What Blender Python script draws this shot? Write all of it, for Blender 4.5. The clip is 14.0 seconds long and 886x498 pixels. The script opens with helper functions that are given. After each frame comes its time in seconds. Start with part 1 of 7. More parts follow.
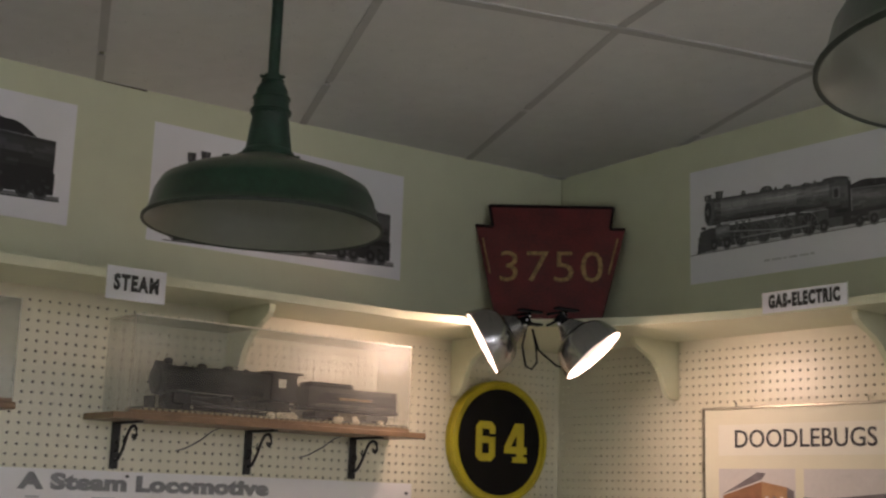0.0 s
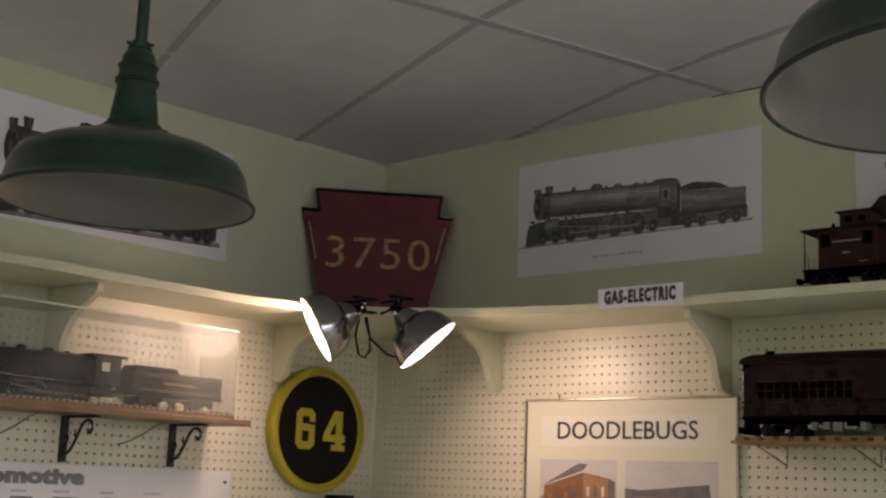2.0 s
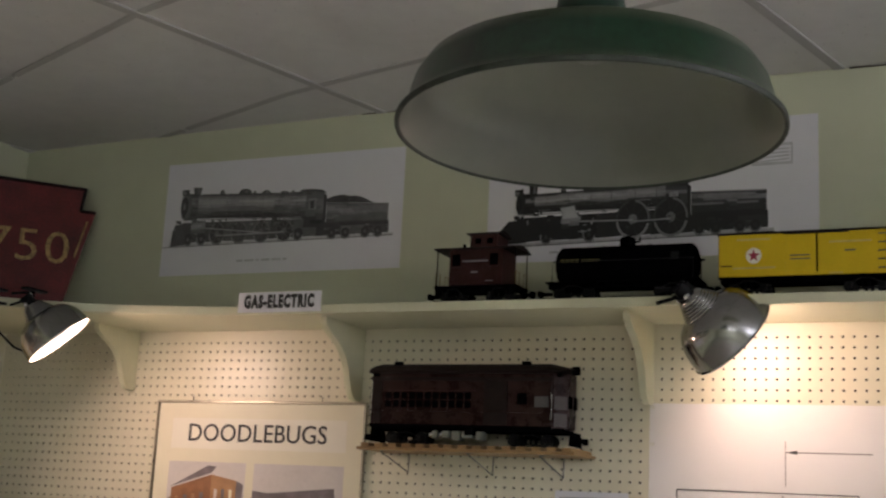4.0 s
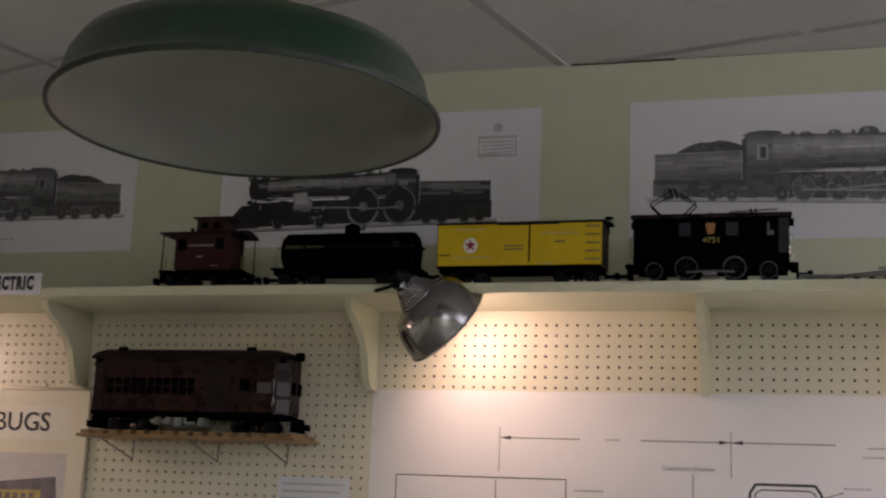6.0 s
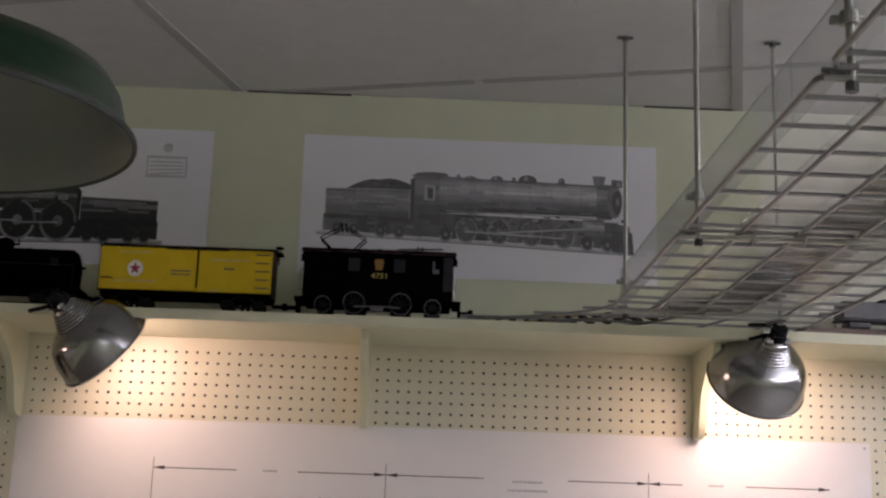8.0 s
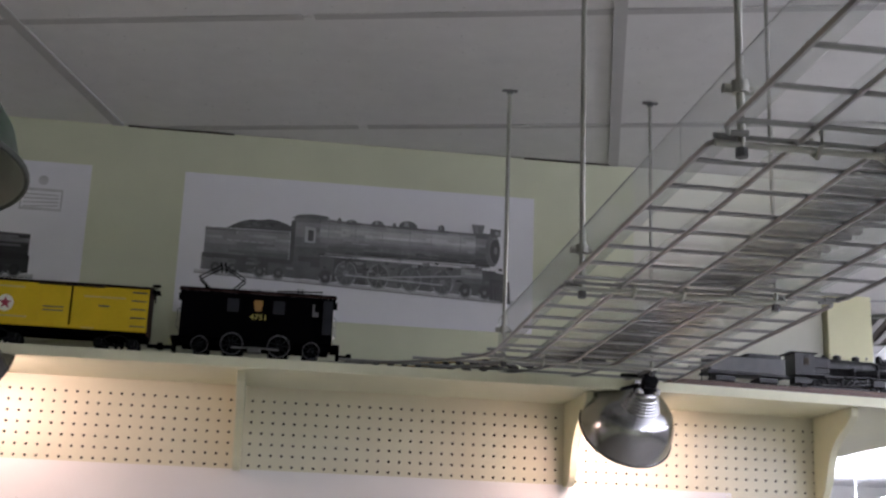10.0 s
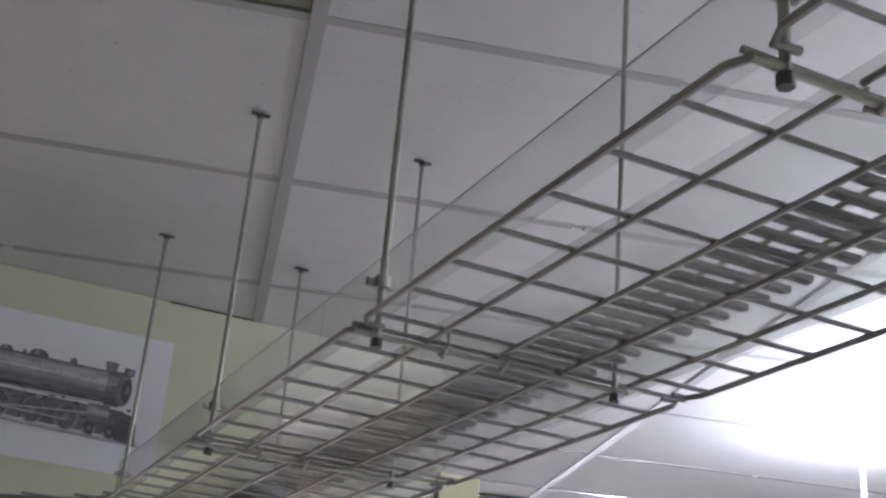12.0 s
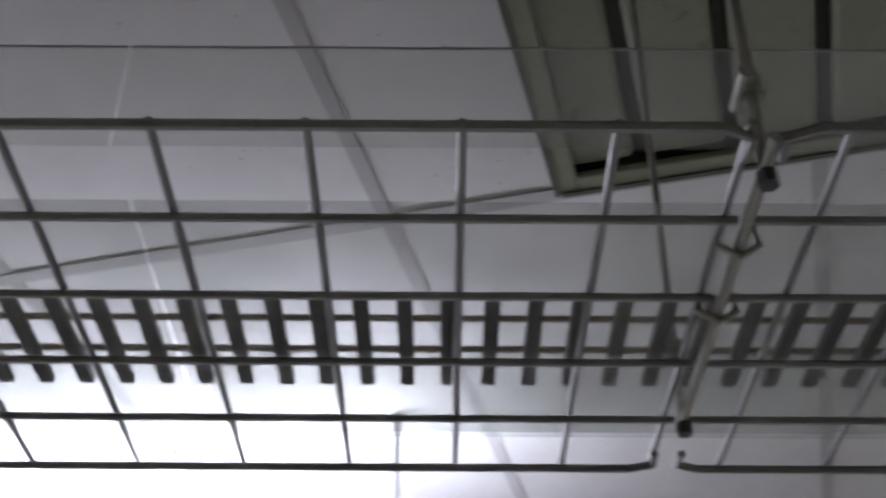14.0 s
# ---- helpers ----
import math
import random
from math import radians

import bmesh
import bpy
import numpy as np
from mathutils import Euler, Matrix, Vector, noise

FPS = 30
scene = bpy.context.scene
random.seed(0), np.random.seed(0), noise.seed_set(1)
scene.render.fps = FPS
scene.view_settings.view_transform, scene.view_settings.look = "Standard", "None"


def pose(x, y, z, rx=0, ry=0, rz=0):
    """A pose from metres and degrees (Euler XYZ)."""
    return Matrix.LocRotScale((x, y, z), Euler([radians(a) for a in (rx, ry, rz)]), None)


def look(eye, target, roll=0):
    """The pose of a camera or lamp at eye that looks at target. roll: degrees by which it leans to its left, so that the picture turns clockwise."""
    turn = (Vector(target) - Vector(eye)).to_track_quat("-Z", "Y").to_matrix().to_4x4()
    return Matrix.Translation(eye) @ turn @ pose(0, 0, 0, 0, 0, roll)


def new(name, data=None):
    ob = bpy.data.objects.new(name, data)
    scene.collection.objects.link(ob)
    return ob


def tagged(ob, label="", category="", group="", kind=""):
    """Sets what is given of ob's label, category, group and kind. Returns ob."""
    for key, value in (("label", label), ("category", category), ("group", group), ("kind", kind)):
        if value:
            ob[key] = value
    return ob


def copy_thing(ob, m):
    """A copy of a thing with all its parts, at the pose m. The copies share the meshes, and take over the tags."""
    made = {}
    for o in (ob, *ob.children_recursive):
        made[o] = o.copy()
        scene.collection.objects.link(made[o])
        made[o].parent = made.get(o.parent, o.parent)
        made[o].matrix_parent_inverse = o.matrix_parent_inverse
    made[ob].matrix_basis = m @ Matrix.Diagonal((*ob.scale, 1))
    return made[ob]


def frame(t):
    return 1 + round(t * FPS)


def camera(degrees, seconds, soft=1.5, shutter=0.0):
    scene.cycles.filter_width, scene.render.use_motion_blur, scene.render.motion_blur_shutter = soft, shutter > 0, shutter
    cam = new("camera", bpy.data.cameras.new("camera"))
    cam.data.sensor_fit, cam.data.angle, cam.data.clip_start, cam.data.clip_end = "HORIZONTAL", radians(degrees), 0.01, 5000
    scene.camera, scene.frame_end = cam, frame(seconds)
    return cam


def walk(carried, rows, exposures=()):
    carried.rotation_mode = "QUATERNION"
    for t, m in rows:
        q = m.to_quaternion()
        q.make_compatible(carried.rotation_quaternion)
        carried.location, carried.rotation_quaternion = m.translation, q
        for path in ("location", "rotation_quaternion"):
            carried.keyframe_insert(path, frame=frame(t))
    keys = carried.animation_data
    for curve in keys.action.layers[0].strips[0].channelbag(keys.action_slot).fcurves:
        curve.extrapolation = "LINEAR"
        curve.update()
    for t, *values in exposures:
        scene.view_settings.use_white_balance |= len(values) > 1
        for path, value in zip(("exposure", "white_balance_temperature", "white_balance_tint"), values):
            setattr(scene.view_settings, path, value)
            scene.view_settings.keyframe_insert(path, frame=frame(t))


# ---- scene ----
PATH = [
    (0, (0.051, 0.119, 1.604), (-1.501, 1.318, 1.995), 1.9),
    (0.5, (-0.005, 0.116, 1.609), (-1.476, 1.412, 2.004), 2.1),
    (1, (-0.068, 0.061, 1.619), (-1.491, 1.416, 1.991), 1.6),
    (1.5, (-0.119, 0.007, 1.631), (-1.472, 1.437, 1.985), 1.0),
    (2, (-0.145, -0.015, 1.619), (-1.429, 1.471, 1.995), 2.1),
    (2.5, (-0.168, -0.046, 1.6), (-1.378, 1.496, 1.998), 2.9),
    (3, (-0.139, -0.119, 1.618), (-1.182, 1.542, 2.008), 2.1),
    (3.2, (-0.133, -0.104, 1.596), (-1.117, 1.588, 2.006), 2.5),
    (5.3, (0.027, 0.018, 1.624), (-0.601, 1.873, 2.029), 2.5),
    (5.5, (0.052, 0.025, 1.624), (-0.543, 1.888, 2.041), 2.6),
    (6, (0.092, 0.022, 1.622), (-0.441, 1.908, 2.021), 2.2),
    (6.5, (0.064, 0.025, 1.638), (-0.316, 1.947, 2.04), 0.9),
    (7, (0.049, 0.01, 1.629), (-0.187, 1.951, 2.051), 0.6),
    (7.5, (0.029, 0.022, 1.631), (-0.075, 1.972, 2.06), 1.8),
    (8, (0.016, 0.014, 1.647), (0.053, 1.962, 2.095), 1.9),
    (8.2, (0.01, 0.01, 1.638), (0.083, 1.957, 2.09), 1.9),
    (10.3, (-0.03, -0.005, 1.648), (0.28, 1.89, 2.209), 2.5),
    (10.5, (-0.033, -0.01, 1.639), (0.325, 1.867, 2.229), 2.7),
    (11, (-0.053, -0.042, 1.643), (0.426, 1.799, 2.26), 2.6),
    (11.5, (-0.066, -0.058, 1.647), (0.57, 1.706, 2.341), 4.1),
    (12, (-0.048, -0.072, 1.656), (0.704, 1.612, 2.429), 5.1),
    (12.5, (-0.031, -0.096, 1.66), (0.856, 1.467, 2.538), 6.0),
    (13, (-0.049, -0.090, 1.637), (1.060, 1.198, 2.692), 9.7),
    (13.5, (-0.075, -0.052, 1.623), (1.365, 0.645, 2.824), 4.1),
    (13.8, (-0.123, -0.046, 1.626), (1.465, 0.230, 2.810), 1.7),
    (14, (-0.145, -0.031, 1.616), (1.469, -0.028, 2.796), 0.4),
]
cam = camera(39.0, 14.0, soft=2.3, shutter=0.2)
EXPOSURES = [(0, -0.58, 6500, 18), (3.2, -0.51, 6500, 18), (5.5, -0.70, 6450, 22), (6.5, -1.02, 6400, 24), (8.2, -1.03, 6350, 24), (10.5, -0.75, 5950, 22), (12.5, -0.85, 5950, 22), (13.5, -1.2, 6000, 22), (13.8, -1.45, 6030, 22), (14, -1.8, 6050, 23)]
walk(cam, [(t, look(e, g, r)) for t, e, g, r in PATH], EXPOSURES)

# ---- world and large lights ----
world = bpy.data.worlds.new("world")
scene.world = world
world.use_nodes = True
world.node_tree.nodes["Background"].inputs[0].default_value = (0.5, 0.55, 0.6, 1)
world.node_tree.nodes["Background"].inputs[1].default_value = 0.02


def lamp(name, kind, m, energy, color=(1, 1, 1), **kw):
    data = bpy.data.lights.new(name, kind)
    data.energy, data.color = energy, color
    if "size" in kw:
        data.size = kw["size"]
    if "size_y" in kw:
        data.shape, data.size_y = "RECTANGLE", kw["size_y"]
    if "disk" in kw:
        data.shape, data.size = "DISK", kw["disk"]
    ob = new(name, data)
    ob.matrix_world = m
    return ob


# ---- plan ----
WA = -3.021     # west wall
WB = 3.0        # north wall
CZ = 2.722      # ceiling
SH = 2.112      # shelf top
SF = 0.28       # shelf depth
PEG = 0.0254
GRID = radians(-14.6)   # the ceiling grid lies askew to the walls
STRIP_TURN = radians(-17.0)
GU, GV = Vector((math.cos(STRIP_TURN), math.sin(STRIP_TURN), 0)), Vector((-math.sin(STRIP_TURN), math.cos(STRIP_TURN), 0))


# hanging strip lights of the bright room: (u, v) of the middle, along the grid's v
# first two follow from their hanging rods, the rest are unseen and added for light
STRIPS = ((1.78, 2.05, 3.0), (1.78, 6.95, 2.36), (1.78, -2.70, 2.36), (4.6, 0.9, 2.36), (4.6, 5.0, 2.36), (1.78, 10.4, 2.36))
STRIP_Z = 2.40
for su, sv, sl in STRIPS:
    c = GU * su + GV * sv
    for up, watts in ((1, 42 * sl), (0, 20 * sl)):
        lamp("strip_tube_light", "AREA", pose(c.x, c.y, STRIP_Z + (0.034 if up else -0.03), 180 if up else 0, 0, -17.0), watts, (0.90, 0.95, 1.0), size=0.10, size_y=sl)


# ---- materials ----
def material(name, color, rough=0.6, metal=0.0, vary=0.12, scale=6.0, bump=0.0, bscale=60.0, emit=0.0,
             coat=0.0, stain=0.0, spec=0.5, pits=0.0, dust=0.0):
    m = bpy.data.materials.new(name)
    m.use_nodes = True
    nt = m.node_tree
    b = nt.nodes["Principled BSDF"]
    b.inputs["Roughness"].default_value = rough
    b.inputs["Metallic"].default_value = metal
    b.inputs["Coat Weight"].default_value = coat
    b.inputs["Specular IOR Level"].default_value = spec
    b.inputs["Base Color"].default_value = (*color, 1)
    co = nt.nodes.new("ShaderNodeTexCoord")
    if vary > 0:
        n = nt.nodes.new("ShaderNodeTexNoise")
        n.inputs["Scale"].default_value, n.inputs["Detail"].default_value = scale, 6
        n2 = nt.nodes.new("ShaderNodeTexNoise")
        n2.inputs["Scale"].default_value, n2.inputs["Detail"].default_value = scale * 9, 3
        nt.links.new(co.outputs["Object"], n.inputs["Vector"])
        nt.links.new(co.outputs["Object"], n2.inputs["Vector"])
        mx = nt.nodes.new("ShaderNodeMath")
        mx.operation = "MULTIPLY_ADD"
        mx.inputs[1].default_value, mx.inputs[2].default_value = 0.35, 0.0
        nt.links.new(n2.outputs["Fac"], mx.inputs[0])
        ad = nt.nodes.new("ShaderNodeMath")
        ad.operation = "MULTIPLY_ADD"
        ad.inputs[1].default_value = 0.65
        nt.links.new(n.outputs["Fac"], ad.inputs[0])
        nt.links.new(mx.outputs[0], ad.inputs[2])
        ramp = nt.nodes.new("ShaderNodeValToRGB")
        ramp.color_ramp.elements[0].position, ramp.color_ramp.elements[1].position = 0.32, 0.68
        lo = [c * (1 - vary - stain) for c in color]
        hi = [min(1, c * (1 + vary)) for c in color]
        ramp.color_ramp.elements[0].color, ramp.color_ramp.elements[1].color = (*lo, 1), (*hi, 1)
        nt.links.new(ad.outputs[0], ramp.inputs[0])
        last = ramp.outputs[0]
        if pits:
            vo = nt.nodes.new("ShaderNodeTexVoronoi")
            vo.inputs["Scale"].default_value = pits
            nt.links.new(co.outputs["Object"], vo.inputs["Vector"])
            near = nt.nodes.new("ShaderNodeMath")
            near.operation, near.inputs[1].default_value = "LESS_THAN", 0.13
            sep = nt.nodes.new("ShaderNodeSeparateColor")
            few = nt.nodes.new("ShaderNodeMath")
            few.operation, few.inputs[1].default_value = "GREATER_THAN", 0.80
            both = nt.nodes.new("ShaderNodeMath")
            both.operation = "MULTIPLY"
            nt.links.new(vo.outputs["Distance"], near.inputs[0])
            nt.links.new(vo.outputs["Color"], sep.inputs[0])
            nt.links.new(sep.outputs[0], few.inputs[0])
            nt.links.new(near.outputs[0], both.inputs[0])
            nt.links.new(few.outputs[0], both.inputs[1])
            dk = nt.nodes.new("ShaderNodeMixRGB")
            dk.inputs[2].default_value = (*[c * 0.66 for c in color], 1)
            nt.links.new(both.outputs[0], dk.inputs[0])
            nt.links.new(last, dk.inputs[1])
            last = dk.outputs[0]
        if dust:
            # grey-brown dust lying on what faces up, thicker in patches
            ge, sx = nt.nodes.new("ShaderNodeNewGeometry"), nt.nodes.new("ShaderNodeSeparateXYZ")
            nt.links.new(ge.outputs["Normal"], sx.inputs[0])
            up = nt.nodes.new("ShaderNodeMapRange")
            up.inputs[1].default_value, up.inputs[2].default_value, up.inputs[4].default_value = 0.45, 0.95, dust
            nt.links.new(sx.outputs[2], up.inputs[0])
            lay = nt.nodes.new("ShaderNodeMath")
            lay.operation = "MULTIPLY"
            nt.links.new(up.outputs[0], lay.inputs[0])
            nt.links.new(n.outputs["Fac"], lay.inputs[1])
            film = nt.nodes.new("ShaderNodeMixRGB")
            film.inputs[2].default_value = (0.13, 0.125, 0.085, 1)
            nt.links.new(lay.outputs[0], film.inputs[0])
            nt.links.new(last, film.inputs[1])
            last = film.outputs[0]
        nt.links.new(last, b.inputs["Base Color"])
        rr = nt.nodes.new("ShaderNodeMapRange")
        rr.inputs[3].default_value, rr.inputs[4].default_value = max(0.02, rough - 0.12), min(1, rough + 0.12)
        nt.links.new(ad.outputs[0], rr.inputs[0])
        nt.links.new(rr.outputs[0], b.inputs["Roughness"])
    if bump > 0:
        n3 = nt.nodes.new("ShaderNodeTexNoise")
        n3.inputs["Scale"].default_value, n3.inputs["Detail"].default_value = bscale, 5
        nt.links.new(co.outputs["Object"], n3.inputs["Vector"])
        bp = nt.nodes.new("ShaderNodeBump")
        bp.inputs["Strength"].default_value, bp.inputs["Distance"].default_value = bump, 0.002
        nt.links.new(n3.outputs["Fac"], bp.inputs["Height"])
        nt.links.new(bp.outputs[0], b.inputs["Normal"])
    if emit:
        b.inputs["Emission Color"].default_value = (*color, 1)
        b.inputs["Emission Strength"].default_value = emit
    return m


M_PAINT = material("cream_wall_paint", (0.592, 0.612, 0.452), 0.7, vary=0.05, scale=1.5, bump=0.15, bscale=220)
M_OFFWHITE = material("strip_paled_wall_paint", (0.635, 0.635, 0.545), 0.7, vary=0.05, scale=1.5, bump=0.15, bscale=220)
M_PEG = material("cream_pegboard", (0.735, 0.695, 0.545), 0.34, vary=0.05, scale=3, bump=0.06, bscale=120)
# near-black that stands for shade in gaps, openings and above the tiles
M_DARK = material("cavity_shade", (0.035, 0.024, 0.014), 0.9, vary=0.2)
M_SHELF = material("cream_shelf_paint", (0.67, 0.665, 0.48), 0.42, vary=0.06, scale=4, bump=0.1, bscale=90)
M_CEIL = material("ceiling_tile", (0.66, 0.655, 0.645), 0.9, vary=0.07, scale=2.2, bump=0.22, bscale=95, pits=60.0)
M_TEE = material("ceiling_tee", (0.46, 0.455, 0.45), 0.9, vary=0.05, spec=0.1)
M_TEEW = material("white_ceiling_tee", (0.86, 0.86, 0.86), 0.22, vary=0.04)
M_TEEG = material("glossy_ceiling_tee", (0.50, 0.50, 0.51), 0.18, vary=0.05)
M_FLOOR = material("vinyl_floor", (0.30, 0.28, 0.25), 0.4, vary=0.15, scale=5)
M_PAPER = material("white_print_paper", (0.78, 0.78, 0.82), 0.55, vary=0.02, scale=3)
M_PAPER2 = material("plotted_white_paper", (0.84, 0.82, 0.82), 0.6, vary=0.02, scale=2)
M_CREAM = material("cream_card", (0.80, 0.76, 0.60), 0.5, vary=0.03, scale=3)
M_INK = material("black_ink", (0.03, 0.03, 0.032), 0.6, vary=0.2, scale=30)
M_GREYINK = material("grey_ink", (0.23, 0.23, 0.24), 0.6, vary=0.15, scale=30)
M_LINE = material("thin_line_ink", (0.22, 0.2, 0.21), 0.6, vary=0.1)
G4 = material("photo_pale_grey", (0.52, 0.52, 0.54), 0.55, vary=0.2, scale=30)
TONES = [material("photo_grey", (v, v, v * 1.04), 0.6, vary=0.22, scale=26) for v in (0.012, 0.022, 0.04, 0.065, 0.095, 0.135, 0.185, 0.25, 0.33, 0.43, 0.55)]
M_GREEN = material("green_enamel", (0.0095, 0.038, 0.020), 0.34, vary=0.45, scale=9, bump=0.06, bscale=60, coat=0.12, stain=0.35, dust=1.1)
M_RIM = material("worn_enamel_rim", (0.022, 0.030, 0.022), 0.6, vary=0.5, scale=60)
# white enamel greyed to carry the dimness of the unlit undersides
M_ENAMEL = material("shade_dimmed_enamel", (0.182, 0.192, 0.160), 0.34, vary=0.06, scale=5, coat=0.18)
M_GREENCAST = material("green_cast_iron", (0.009, 0.036, 0.022), 0.45, vary=0.5, scale=30, bump=0.3, bscale=80)
M_BLACKPL = material("black_plastic", (0.005, 0.005, 0.006), 0.45, vary=0.2, scale=20, spec=0.12)
M_BLACK = material("black_model_paint", (0.0022, 0.0022, 0.0025), 0.7, vary=0.3, scale=30, bump=0.1, bscale=200, spec=0.0)
M_GRIME = material("grimy_black_metal", (0.008, 0.0085, 0.009), 0.5, vary=0.4, scale=40, bump=0.3, bscale=150, spec=0.15)
M_SLATE = material("slate_grey_paint", (0.022, 0.023, 0.027), 0.5, vary=0.2, scale=30, spec=0.1)
M_SATIN = material("satin_black_metal", (0.010, 0.010, 0.0105), 0.36, vary=0.35, scale=60, bump=0.2, bscale=150, spec=0.3)
M_BALLAST = material("tan_ballast", (0.42, 0.36, 0.21), 0.8, vary=0.4, scale=90, bump=0.4, bscale=200)
M_PALEBALLAST = material("pale_loose_ballast", (0.62, 0.56, 0.40), 0.85, vary=0.3, scale=120, bump=0.4, bscale=200)
M_STRIPE = material("dull_grey_lining", (0.20, 0.185, 0.15), 0.5, vary=0.2)
M_STEEL = material("bright_steel", (0.75, 0.75, 0.77), 0.12, metal=1.0, vary=0.1, scale=20)
M_DULL = material("dull_steel", (0.20, 0.20, 0.20), 0.4, metal=0.8, vary=0.2, scale=30)
M_ALU = material("spun_aluminium", (0.36, 0.36, 0.365), 0.19, metal=1.0, vary=0.08, scale=9)
M_ALUIN = material("bright_reflector_inside", (0.85, 0.84, 0.82), 0.5, metal=0.25, vary=0.02)
M_GREYBOX = material("pale_grey_green_paint", (0.20, 0.22, 0.19), 0.5, vary=0.3, scale=40)
M_PANEL = material("reflection_tint_panel", (0.04, 0.029, 0.028), 0.45, vary=0.3, scale=30)
M_RED = material("brown_red_model_paint", (0.034, 0.0105, 0.009), 0.55, vary=0.25, scale=25, spec=0.2)
M_MAROON = material("maroon_model_paint", (0.022, 0.0095, 0.0085), 0.28, vary=0.35, scale=25, bump=0.1, bscale=120, spec=0.14)
M_ROOFDK = material("dark_brown_roof", (0.0135, 0.008, 0.0075), 0.6, vary=0.3, scale=25, spec=0.15)
M_YELLOW = material("yellow_model_paint", (0.60, 0.42, 0.012), 0.45, vary=0.08, scale=20, spec=0.2)
M_SIGNRED = material("worn_red_sign", (0.125, 0.011, 0.011), 0.6, vary=0.35, scale=14, bump=0.3, bscale=60, stain=0.2)
M_GOLD = material("faded_gold_lettering", (0.36, 0.23, 0.085), 0.6, vary=0.5, scale=60, stain=0.2)
M_BRASS = material("brass", (0.30, 0.22, 0.10), 0.4, metal=1.0, vary=0.1)
M_PLAQUEY = material("plaque_yellow", (0.46, 0.38, 0.014), 0.42, vary=0.16, scale=15)
M_WOOD = material("tan_wood", (0.27, 0.165, 0.07), 0.5, vary=0.25, scale=18, bump=0.2, bscale=60)
M_WOODDK = material("dark_wood_base", (0.10, 0.055, 0.04), 0.5, vary=0.3, scale=18)
M_OAK = material("oak_wood", (0.19, 0.115, 0.06), 0.45, vary=0.25, scale=15, bump=0.2, bscale=60)
M_DARKTOP = material("blackened_wood", (0.014, 0.009, 0.008), 0.5, vary=0.3, scale=20)
M_IRON = material("wrought_iron", (0.015, 0.014, 0.014), 0.5, vary=0.2)
M_WIRE = material("zinc_wire", (0.27, 0.27, 0.265), 0.42, metal=0.85, vary=0.12, scale=40)
M_ROD = material("galvanised_rod", (0.36, 0.36, 0.32), 0.42, metal=0.7, vary=0.15, scale=30)
M_TIE = material("dark_tie_plastic", (0.022, 0.021, 0.020), 0.6, vary=0.25, spec=0.2)
M_TENDER = material("grey_tender_paint", (0.075, 0.075, 0.076), 0.45, vary=0.25, scale=40)
M_FRAME = material("dull_champagne_metal", (0.46, 0.42, 0.33), 0.3, metal=0.7, vary=0.15, scale=30)
M_EDGE = material("edge_glint_cream", (0.72, 0.68, 0.55), 0.25, vary=0.05)
M_OLIVE = material("unlit_light_lens", (0.25, 0.26, 0.19), 0.3, vary=0.12, scale=6)
M_OLIVEDK = material("unlit_light_recess", (0.10, 0.105, 0.075), 0.5, vary=0.15)
M_STARRED = material("star_red", (0.33, 0.02, 0.06), 0.5, vary=0.05)
M_WHITE = material("white_decal", (0.8, 0.78, 0.72), 0.5, vary=0.03)
M_AMBER = material("amber_emblem", (0.30, 0.145, 0.03), 0.5, vary=0.1)
M_TYRE = material("dark_steel_tyre", (0.075, 0.075, 0.08), 0.45, metal=0.6, vary=0.5, scale=50)
M_DIMMARK = material("dulled_yellow_marking", (0.12, 0.105, 0.03), 0.6, vary=0.4, scale=60)
M_NUMBER = material("yellow_numerals", (0.30, 0.26, 0.05), 0.5, vary=0.05)
M_WHITEWALL = material("white_room_paint", (0.78, 0.77, 0.74), 0.6, vary=0.03, scale=2)
M_YELLOWPANEL = material("pale_yellow_panel", (0.66, 0.64, 0.40), 0.5, vary=0.05, scale=3)
M_PHOTO_O = material("photo_orange_brown", (0.30, 0.135, 0.065), 0.4, vary=0.3, scale=30)
M_PHOTO_O2 = material("photo_pale_orange", (0.40, 0.22, 0.11), 0.4, vary=0.25, scale=30)
M_CREAM2 = material("pale_title_card", (0.84, 0.81, 0.70), 0.5, vary=0.02, scale=3)
M_PHOTO_Y = material("photo_ochre", (0.50, 0.39, 0.13), 0.4, vary=0.25, scale=30)
M_PHOTO_S = material("photo_pale_sky", (0.66, 0.62, 0.60), 0.4, vary=0.08, scale=10)
M_PHOTO_D = material("photo_dark_roof", (0.19, 0.165, 0.18), 0.4, vary=0.3, scale=30)
M_PHOTO_G = material("photo_ground", (0.36, 0.30, 0.22), 0.4, vary=0.25, scale=40)
M_BULB = material("lit_bulb", (1.0, 0.84, 0.68), 0.3, vary=0, emit=12)
M_HEAD = material("lit_headlight", (1.0, 0.9, 0.8), 0.3, vary=0, emit=7)
M_TROFFER = material("lit_light_panel", (0.95, 0.96, 1.0), 0.4, vary=0, emit=30)


